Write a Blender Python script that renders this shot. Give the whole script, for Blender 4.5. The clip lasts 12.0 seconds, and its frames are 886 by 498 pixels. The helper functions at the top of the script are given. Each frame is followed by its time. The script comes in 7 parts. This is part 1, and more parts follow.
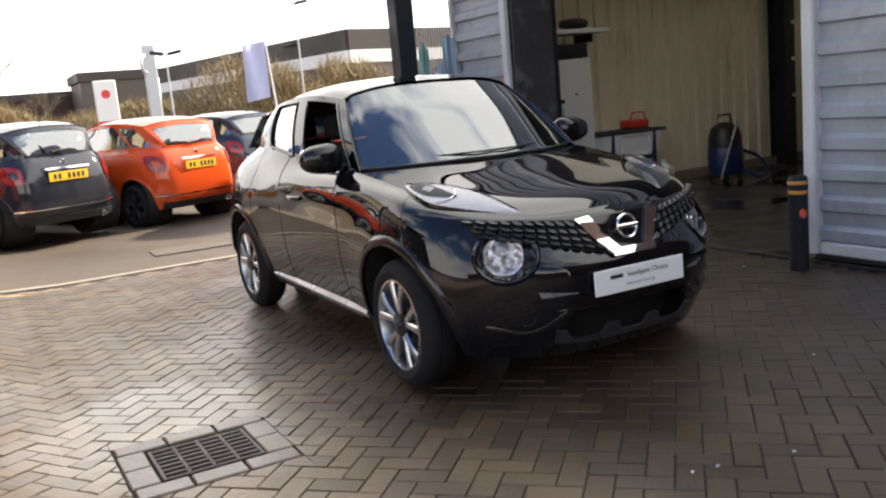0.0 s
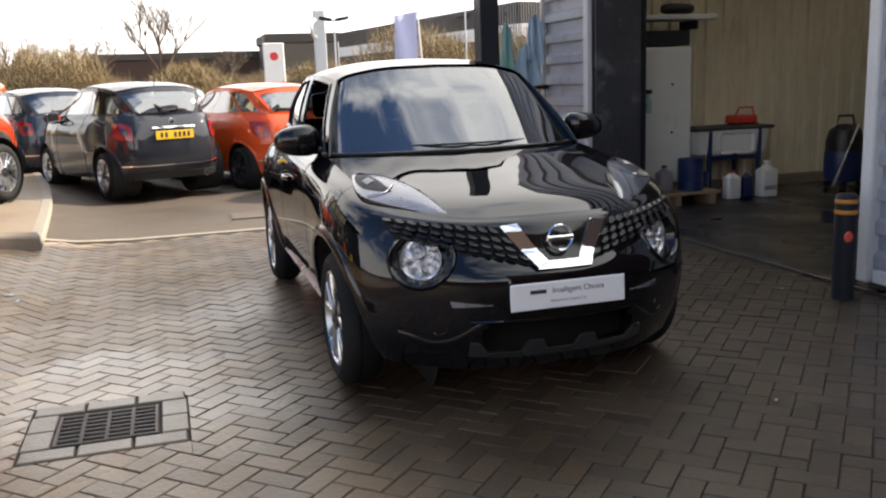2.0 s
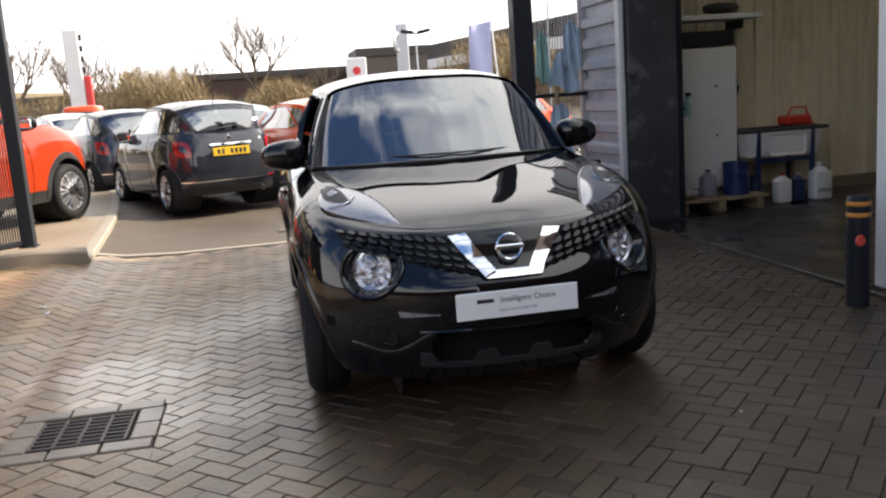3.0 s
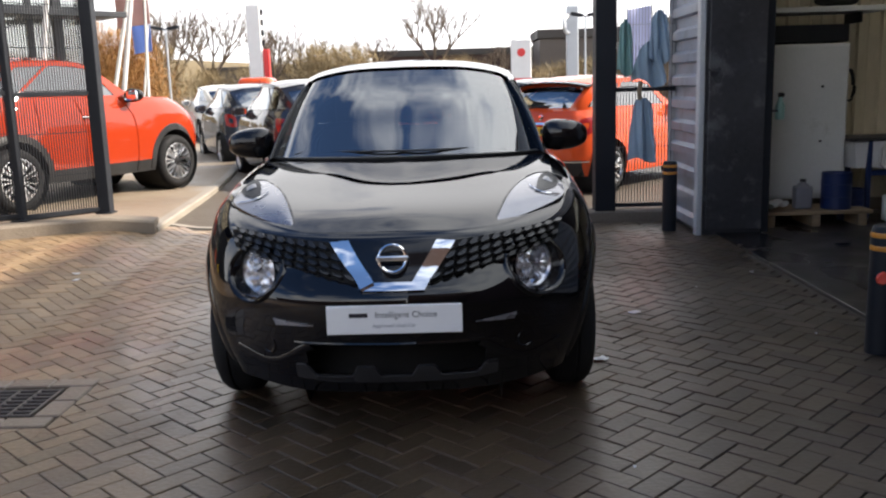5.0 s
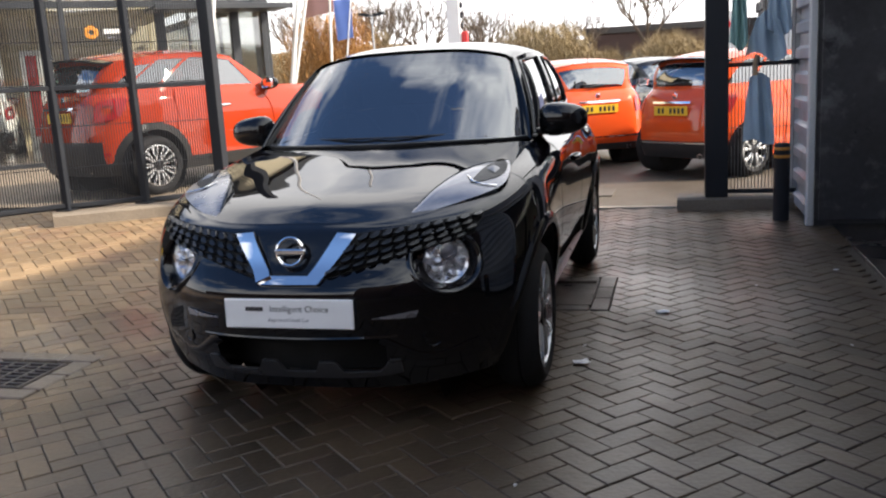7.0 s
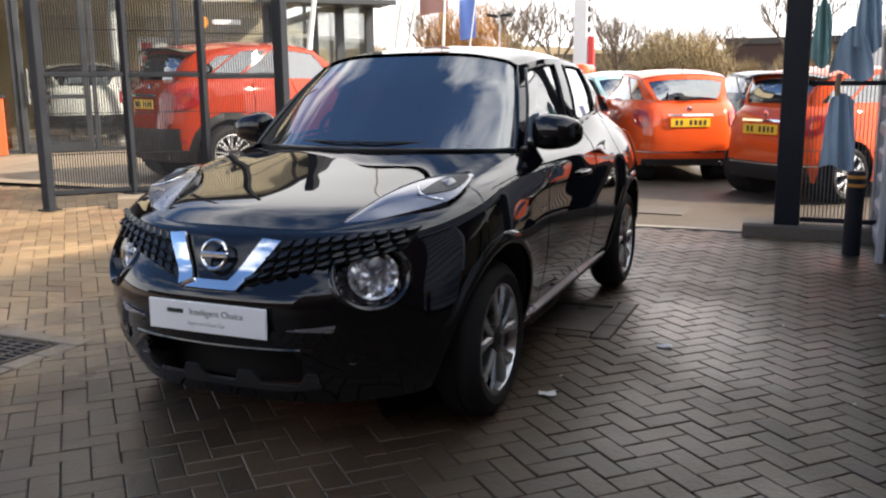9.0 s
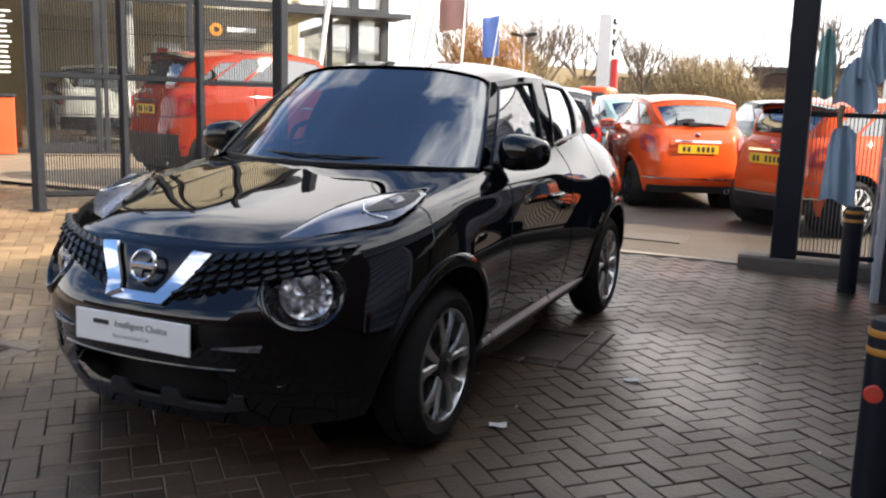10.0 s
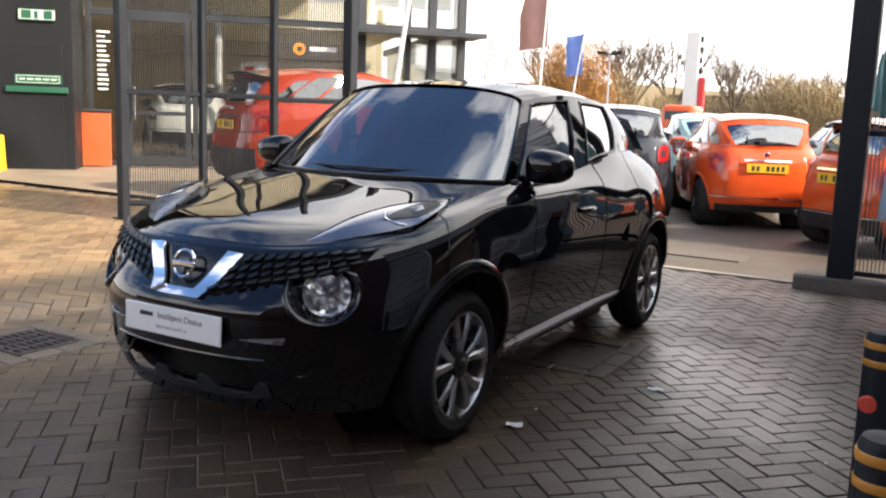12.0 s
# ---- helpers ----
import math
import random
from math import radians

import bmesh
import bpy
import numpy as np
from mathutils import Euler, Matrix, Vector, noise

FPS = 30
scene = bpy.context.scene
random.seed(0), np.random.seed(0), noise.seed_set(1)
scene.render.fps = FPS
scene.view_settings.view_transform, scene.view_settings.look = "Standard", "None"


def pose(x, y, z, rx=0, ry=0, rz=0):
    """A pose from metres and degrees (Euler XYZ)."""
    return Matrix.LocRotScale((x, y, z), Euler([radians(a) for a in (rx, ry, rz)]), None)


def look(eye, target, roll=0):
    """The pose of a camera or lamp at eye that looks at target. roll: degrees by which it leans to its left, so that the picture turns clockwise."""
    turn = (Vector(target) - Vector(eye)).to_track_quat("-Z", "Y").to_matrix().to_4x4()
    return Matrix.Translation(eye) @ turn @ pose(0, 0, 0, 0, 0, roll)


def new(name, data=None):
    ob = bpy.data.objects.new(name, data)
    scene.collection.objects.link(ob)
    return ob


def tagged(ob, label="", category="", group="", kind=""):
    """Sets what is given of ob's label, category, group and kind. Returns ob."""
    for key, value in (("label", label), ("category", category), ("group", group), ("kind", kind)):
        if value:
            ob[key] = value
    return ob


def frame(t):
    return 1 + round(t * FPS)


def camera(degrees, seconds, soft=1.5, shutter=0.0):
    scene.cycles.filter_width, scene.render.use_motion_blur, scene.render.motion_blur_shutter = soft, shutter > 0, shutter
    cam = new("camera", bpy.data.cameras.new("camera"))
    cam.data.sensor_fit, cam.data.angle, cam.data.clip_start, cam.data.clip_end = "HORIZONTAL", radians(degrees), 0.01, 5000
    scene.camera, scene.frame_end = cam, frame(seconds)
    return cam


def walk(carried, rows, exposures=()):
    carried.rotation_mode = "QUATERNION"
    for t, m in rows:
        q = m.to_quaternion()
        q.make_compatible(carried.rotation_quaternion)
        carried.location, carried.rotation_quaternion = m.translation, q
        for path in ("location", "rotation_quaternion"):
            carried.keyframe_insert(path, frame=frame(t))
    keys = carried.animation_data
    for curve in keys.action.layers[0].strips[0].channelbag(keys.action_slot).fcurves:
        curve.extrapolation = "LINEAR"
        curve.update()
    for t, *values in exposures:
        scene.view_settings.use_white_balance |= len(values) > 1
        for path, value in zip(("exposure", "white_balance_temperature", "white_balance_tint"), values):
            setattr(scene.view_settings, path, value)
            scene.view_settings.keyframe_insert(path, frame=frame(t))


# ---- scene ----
cam = camera(53.6, 12.0, 2.2)
PATH = [
    (0, (-2.614, -3.855, 1.406), (-1.681, -2.119, 1.066), -5.2),
    (0.5, (-2.355, -3.857, 1.433), (-1.48, -2.1, 1.051), -4.7),
    (1, (-2.054, -4.06, 1.413), (-1.32, -2.232, 1.068), -5.4),
    (1.5, (-1.806, -4.1, 1.385), (-1.112, -2.259, 1.027), -4.3),
    (2, (-1.543, -4.093, 1.416), (-0.962, -2.216, 1.042), -2.1),
    (2.5, (-1.235, -4.229, 1.396), (-0.764, -2.315, 1.057), -3.8),
    (3, (-0.951, -4.266, 1.391), (-0.58, -2.331, 1.049), -4.0),
    (3.2, (-0.837, -4.204, 1.371), (-0.5, -2.264, 1.02), -2.9),
    (4.8, (0.143, -4.14, 1.383), (0.154, -2.172, 1.028), -2.2),
    (5, (0.243, -4.099, 1.404), (0.216, -2.133, 1.04), -1.7),
    (5.5, (0.561, -4.094, 1.388), (0.412, -2.13, 1.039), -4.0),
    (6, (0.885, -4.071, 1.392), (0.612, -2.122, 1.035), -3.6),
    (6.5, (1.117, -3.869, 1.374), (0.716, -1.952, 0.969), -0.8),
    (7, (1.415, -3.769, 1.378), (0.9, -1.876, 0.99), -3.3),
    (7.5, (1.698, -3.702, 1.389), (1.039, -1.854, 0.999), -2.9),
    (7.7, (1.735, -3.648, 1.384), (1.073, -1.802, 0.989), -3.3),
    (9.3, (2.102, -3.252, 1.366), (1.289, -1.464, 0.991), -0.3),
    (9.5, (2.148, -3.187, 1.358), (1.318, -1.408, 0.974), -0.4),
    (10, (2.223, -3.083, 1.369), (1.398, -1.293, 1.028), 1.7),
    (10.5, (2.384, -3.141, 1.367), (1.463, -1.396, 1.039), 2.6),
    (11, (2.507, -3.185, 1.377), (1.544, -1.466, 1.036), 3.1),
    (11.5, (2.566, -3.181, 1.371), (1.597, -1.455, 1.086), 2.5),
    (12, (2.575, -3.167, 1.372), (1.573, -1.463, 1.064), 2.0),
]
walk(cam, [(t, look(eye, target, roll)) for t, eye, target, roll in PATH],
     exposures=[(0.0, 1.33, 6850, 10), (0.8, 1.28, 6850, 10), (1.2, 1.20, 6850, 10), (2.5, 1.15, 6750, 10), (5.0, 1.03, 6420, 10), (7.0, 1.13, 6480, 10), (9.5, 1.26, 6620, 10), (12.0, 1.33, 6680, 10)])

# ---- world, sun, exposure ----
SUN_FROM = Vector((0.86, 0.12, 0.595)).normalized()
world = bpy.data.worlds.new("world")
scene.world = world
world.use_nodes = True
wn, wl = world.node_tree.nodes, world.node_tree.links
wn.clear()
w_out = wn.new("ShaderNodeOutputWorld")
w_bg = wn.new("ShaderNodeBackground")
w_sky = wn.new("ShaderNodeTexSky")
w_sky.sky_type = "NISHITA"
w_sky.sun_disc = False
w_sky.sun_elevation = math.asin(SUN_FROM.z)
w_sky.sun_rotation = math.atan2(SUN_FROM.x, SUN_FROM.y)
w_sky.dust_density = 1.0
w_co = wn.new("ShaderNodeTexCoord")
w_map = wn.new("ShaderNodeMapping")
w_map.inputs["Scale"].default_value = (1.3, 1.3, 2.0)
w_noise = wn.new("ShaderNodeTexNoise")
w_noise.inputs["Scale"].default_value = 2.2
w_noise.inputs["Detail"].default_value = 5.0
w_noise.inputs["Roughness"].default_value = 0.55
w_ramp = wn.new("ShaderNodeValToRGB")
w_ramp.color_ramp.elements[0].position = 0.36
w_ramp.color_ramp.elements[1].position = 0.58
w_mix = wn.new("ShaderNodeMix")
w_mix.data_type = "RGBA"
# cloud banks that the sun lights low in the sky, and thinner grey cloud overhead
w_sep = wn.new("ShaderNodeSeparateXYZ")
w_low = wn.new("ShaderNodeMapRange")
w_low.interpolation_type = "SMOOTHSTEP"
w_low.inputs["From Min"].default_value, w_low.inputs["From Max"].default_value = 0.38, 0.86
w_bank = wn.new("ShaderNodeMix")
w_bank.data_type = "RGBA"
w_bank.inputs["A"].default_value = (20.5, 20.2, 20.2, 1)
w_bank.inputs["B"].default_value = (19.5, 20.2, 20.8, 1)
wl.new(w_co.outputs["Generated"], w_sep.inputs["Vector"])
w_tilt = wn.new("ShaderNodeMath")
w_tilt.operation = "MULTIPLY_ADD"
w_tilt.inputs[1].default_value = -0.25
wl.new(w_sep.outputs["Y"], w_tilt.inputs[0])
wl.new(w_sep.outputs["Z"], w_tilt.inputs[2])
wl.new(w_tilt.outputs[0], w_low.inputs["Value"])
wl.new(w_low.outputs["Result"], w_bank.inputs["Factor"])
wl.new(w_bank.outputs["Result"], w_mix.inputs["B"])
wl.new(w_co.outputs["Generated"], w_map.inputs["Vector"])
wl.new(w_map.outputs["Vector"], w_noise.inputs["Vector"])
w_gap = wn.new("ShaderNodeMath")
w_gap.operation = "MULTIPLY_ADD"
w_gap.inputs[1].default_value = -0.20
w_more = wn.new("ShaderNodeMath")
w_more.operation = "ADD"
w_more.inputs[1].default_value = 0.13
wl.new(w_low.outputs["Result"], w_gap.inputs[0])
wl.new(w_noise.outputs["Fac"], w_more.inputs[0])
wl.new(w_more.outputs[0], w_gap.inputs[2])
w_side = wn.new("ShaderNodeMath")
w_side.operation = "MULTIPLY"
wl.new(w_sep.outputs["X"], w_side.inputs[0])
wl.new(w_sep.outputs["Z"], w_side.inputs[1])
w_sum = wn.new("ShaderNodeMath")
w_sum.operation = "MULTIPLY_ADD"
w_sum.inputs[1].default_value = 0.52
wl.new(w_side.outputs[0], w_sum.inputs[0])
wl.new(w_gap.outputs[0], w_sum.inputs[2])
wl.new(w_sum.outputs[0], w_ramp.inputs["Fac"])
wl.new(w_ramp.outputs["Color"], w_mix.inputs["Factor"])
w_blue = wn.new("ShaderNodeMix")
w_blue.data_type = "RGBA"
w_blue.blend_type = "MULTIPLY"
w_blue.inputs["Factor"].default_value = 1.0
w_blue.inputs["B"].default_value = (1.5, 1.8, 2.2, 1)
wl.new(w_sky.outputs["Color"], w_blue.inputs["A"])
wl.new(w_blue.outputs["Result"], w_mix.inputs["A"])
wl.new(w_mix.outputs["Result"], w_bg.inputs["Color"])
w_bg.inputs["Strength"].default_value = 0.054
wl.new(w_bg.outputs["Background"], w_out.inputs["Surface"])

sun = new("sun", bpy.data.lights.new("sun", "SUN"))
sun.data.energy = 5.0
sun.data.angle = radians(2.0)
sun.data.color = (1.0, 0.89, 0.75)
sun.matrix_world = look(SUN_FROM * 60, (0, 0, 0))

# ---- materials ----
def mat(name, color, rough=0.6, metal=0.0, vary=0.18, scale=3.0, fine=40.0, bump=0.0, coat=0.0, coat_rough=0.03,
        rough_vary=0.12, second=None, second_at=(0.5, 0.62), spec=0.5, stretch=(1, 1, 1), each=0.0, space="Object", coat_ior=1.5, wet=False):
    """A surface with a coarse and a fine variation of colour, uneven gloss and fine relief."""
    m = bpy.data.materials.new(name)
    m.use_nodes = True
    nt = m.node_tree
    n, l = nt.nodes, nt.links
    b = n["Principled BSDF"]
    b.inputs["Metallic"].default_value = metal
    b.inputs["Specular IOR Level"].default_value = spec
    b.inputs["Coat Weight"].default_value = coat
    b.inputs["Coat Roughness"].default_value = coat_rough
    b.inputs["Coat IOR"].default_value = coat_ior
    if space == "World":
        src = n.new("ShaderNodeNewGeometry").outputs["Position"]
    else:
        src = n.new("ShaderNodeTexCoord").outputs["Object"]
    mp = n.new("ShaderNodeMapping")
    mp.inputs["Scale"].default_value = stretch
    l.new(src, mp.inputs["Vector"])
    a = n.new("ShaderNodeTexNoise")
    a.inputs["Scale"].default_value = scale
    a.inputs["Detail"].default_value = 4
    f = n.new("ShaderNodeTexNoise")
    f.inputs["Scale"].default_value = fine
    f.inputs["Detail"].default_value = 3
    for t in (a, f):
        l.new(mp.outputs["Vector"], t.inputs["Vector"])
    mixn = n.new("ShaderNodeMath")
    mixn.operation = "MULTIPLY_ADD"
    mixn.inputs[1].default_value = 0.4
    l.new(f.outputs["Fac"], mixn.inputs[0])
    half = n.new("ShaderNodeMath")
    half.operation = "MULTIPLY"
    half.inputs[1].default_value = 0.6
    l.new(a.outputs["Fac"], half.inputs[0])
    l.new(half.outputs[0], mixn.inputs[2])
    ramp = n.new("ShaderNodeValToRGB")
    e = ramp.color_ramp.elements
    c = Vector(color)
    e[0].position, e[1].position = 0.3, 0.7
    e[0].color = (*(c * (1 - vary)), 1)
    e[1].color = (*(c * (1 + vary)), 1)
    l.new(mixn.outputs[0], ramp.inputs["Fac"])
    out = ramp.outputs["Color"]
    if second is not None:
        r2 = n.new("ShaderNodeValToRGB")
        r2.color_ramp.elements[0].position, r2.color_ramp.elements[1].position = second_at
        t2 = n.new("ShaderNodeTexNoise")
        t2.inputs["Scale"].default_value = scale * 2.3
        t2.inputs["Detail"].default_value = 7
        t2.inputs["Roughness"].default_value = 0.65
        l.new(mp.outputs["Vector"], t2.inputs["Vector"])
        l.new(t2.outputs["Fac"], r2.inputs["Fac"])
        mx = n.new("ShaderNodeMix")
        mx.data_type = "RGBA"
        mx.inputs["B"].default_value = (*second, 1)
        l.new(r2.outputs["Color"], mx.inputs["Factor"])
        l.new(out, mx.inputs["A"])
        out = mx.outputs["Result"]
    if each:
        oi = n.new("ShaderNodeObjectInfo")
        gi = n.new("ShaderNodeNewGeometry")
        ad = n.new("ShaderNodeMath")
        ad.operation = "ADD"
        l.new(oi.outputs["Random"], ad.inputs[0])
        l.new(gi.outputs["Random Per Island"], ad.inputs[1])
        fr = n.new("ShaderNodeMath")
        fr.operation = "FRACT"
        l.new(ad.outputs[0], fr.inputs[0])
        rg = n.new("ShaderNodeMapRange")
        rg.inputs["To Min"].default_value, rg.inputs["To Max"].default_value = 1 - each, 1 + each
        l.new(fr.outputs[0], rg.inputs["Value"])
        hv = n.new("ShaderNodeHueSaturation")
        l.new(rg.outputs["Result"], hv.inputs["Value"])
        l.new(out, hv.inputs["Color"])
        out = hv.outputs["Color"]
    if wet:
        # darkens the blocks round the car: part wet, part yard shade put into colour
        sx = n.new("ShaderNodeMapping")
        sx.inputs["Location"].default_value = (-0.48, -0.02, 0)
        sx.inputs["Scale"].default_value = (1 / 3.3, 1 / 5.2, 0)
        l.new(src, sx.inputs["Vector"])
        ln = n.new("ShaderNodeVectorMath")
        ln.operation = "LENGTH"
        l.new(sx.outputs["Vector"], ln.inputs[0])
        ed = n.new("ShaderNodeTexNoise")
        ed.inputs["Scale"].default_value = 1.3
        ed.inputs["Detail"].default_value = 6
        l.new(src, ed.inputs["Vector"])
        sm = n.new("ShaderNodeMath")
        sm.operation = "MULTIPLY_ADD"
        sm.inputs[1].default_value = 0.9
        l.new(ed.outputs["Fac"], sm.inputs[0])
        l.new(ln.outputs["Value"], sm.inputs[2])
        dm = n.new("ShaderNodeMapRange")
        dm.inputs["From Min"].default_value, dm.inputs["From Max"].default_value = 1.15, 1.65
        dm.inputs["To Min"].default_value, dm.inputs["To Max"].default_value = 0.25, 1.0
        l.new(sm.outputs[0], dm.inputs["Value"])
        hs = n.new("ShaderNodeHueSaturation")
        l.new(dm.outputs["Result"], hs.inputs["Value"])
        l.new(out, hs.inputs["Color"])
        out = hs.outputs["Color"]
    l.new(out, b.inputs["Base Color"])
    rr = n.new("ShaderNodeMapRange")
    rr.inputs["From Min"].default_value, rr.inputs["From Max"].default_value = 0.35, 0.65
    rr.inputs["To Min"].default_value = max(0.02, rough - rough_vary)
    rr.inputs["To Max"].default_value = min(1.0, rough + rough_vary)
    l.new(a.outputs["Fac"], rr.inputs["Value"])
    l.new(rr.outputs["Result"], b.inputs["Roughness"])
    if wet:
        # a film of rain water that has drained off in some places
        wn_ = n.new("ShaderNodeTexNoise")
        wn_.inputs["Scale"].default_value = 0.55
        wn_.inputs["Detail"].default_value = 5
        wn_.inputs["Roughness"].default_value = 0.6
        l.new(mp.outputs["Vector"], wn_.inputs["Vector"])
        wr = n.new("ShaderNodeMapRange")
        wr.inputs["From Min"].default_value, wr.inputs["From Max"].default_value = 0.40, 0.58
        wr.inputs["To Min"].default_value, wr.inputs["To Max"].default_value = 0.05, 0.50
        l.new(wn_.outputs["Fac"], wr.inputs["Value"])
        # water stands in the dip round the gully
        gp = n.new("ShaderNodeMapping")
        gp.inputs["Location"].default_value = (1.95 / 1.25, -0.25 / 1.5, 0)
        gp.inputs["Scale"].default_value = (1 / 1.25, 1 / 1.5, 0)
        l.new(src, gp.inputs["Vector"])
        gl = n.new("ShaderNodeVectorMath")
        gl.operation = "LENGTH"
        l.new(gp.outputs["Vector"], gl.inputs[0])
        gs = n.new("ShaderNodeMath")
        gs.operation = "MULTIPLY_ADD"
        gs.inputs[1].default_value = 1.3
        l.new(ed.outputs["Fac"], gs.inputs[0])
        l.new(gl.outputs["Value"], gs.inputs[2])
        gm = n.new("ShaderNodeMapRange")
        gm.inputs["From Min"].default_value, gm.inputs["From Max"].default_value = 0.95, 1.45
        gm.inputs["To Min"].default_value, gm.inputs["To Max"].default_value = 1.0, 0.0
        l.new(gs.outputs[0], gm.inputs["Value"])
        cw = n.new("ShaderNodeMath")
        cw.operation = "MAXIMUM"
        l.new(wr.outputs["Result"], cw.inputs[0])
        l.new(gm.outputs["Result"], cw.inputs[1])
        l.new(cw.outputs[0], b.inputs["Coat Weight"])
        cr = n.new("ShaderNodeMapRange")
        cr.inputs["To Min"].default_value, cr.inputs["To Max"].default_value = 0.33, 0.20
        l.new(gm.outputs["Result"], cr.inputs["Value"])
        l.new(cr.outputs["Result"], b.inputs["Coat Roughness"])
        b.inputs["Coat IOR"].default_value = 1.38
    if bump:
        bp = n.new("ShaderNodeBump")
        bp.inputs["Strength"].default_value = bump
        bp.inputs["Distance"].default_value = 0.01
        l.new(f.outputs["Fac"], bp.inputs["Height"])
        l.new(bp.outputs["Normal"], b.inputs["Normal"])
    return m


def glass(name, tint=(0.75, 0.8, 0.8), rough=0.0, gloss=0.0):
    """Thin glass: clear, with a mirror gloss that grows towards grazing."""
    m = bpy.data.materials.new(name)
    m.use_nodes = True
    n, l = m.node_tree.nodes, m.node_tree.links
    n.clear()
    o = n.new("ShaderNodeOutputMaterial")
    t = n.new("ShaderNodeBsdfTransparent")
    t.inputs["Color"].default_value = (*tint, 1)
    g = n.new("ShaderNodeBsdfGlossy")
    g.inputs["Roughness"].default_value = rough
    fr = n.new("ShaderNodeLayerWeight")
    fr.inputs["Blend"].default_value = 0.5
    po = n.new("ShaderNodeMath")
    po.operation = "POWER"
    po.inputs[1].default_value = 4.0
    l.new(fr.outputs["Facing"], po.inputs[0])
    ad = n.new("ShaderNodeMath")
    ad.operation = "MULTIPLY_ADD"
    ad.use_clamp = True
    ad.inputs[1].default_value = 0.9
    ad.inputs[2].default_value = gloss + 0.05
    l.new(po.outputs[0], ad.inputs[0])
    mx = n.new("ShaderNodeMixShader")
    l.new(ad.outputs[0], mx.inputs["Fac"])
    l.new(t.outputs["BSDF"], mx.inputs[1])
    l.new(g.outputs["BSDF"], mx.inputs[2])
    l.new(mx.outputs["Shader"], o.inputs["Surface"])
    return m


def paint(name, color, flake=0.0, gloss_rough=0.05):
    return mat(name, color, rough=0.5, metal=flake, vary=0.04, scale=2.0, rough_vary=0.04, coat=1.0, coat_rough=gloss_rough, spec=0.0, coat_ior=1.55)


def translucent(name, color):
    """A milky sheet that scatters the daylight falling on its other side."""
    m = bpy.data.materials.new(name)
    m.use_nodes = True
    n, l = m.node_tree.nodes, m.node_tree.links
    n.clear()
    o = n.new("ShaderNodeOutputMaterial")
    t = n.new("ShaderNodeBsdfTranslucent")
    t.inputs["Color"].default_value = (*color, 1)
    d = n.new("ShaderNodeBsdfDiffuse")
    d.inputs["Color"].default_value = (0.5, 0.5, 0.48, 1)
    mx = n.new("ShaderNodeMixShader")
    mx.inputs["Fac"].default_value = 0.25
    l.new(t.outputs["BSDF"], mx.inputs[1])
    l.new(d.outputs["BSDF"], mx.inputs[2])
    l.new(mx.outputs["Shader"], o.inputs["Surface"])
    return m


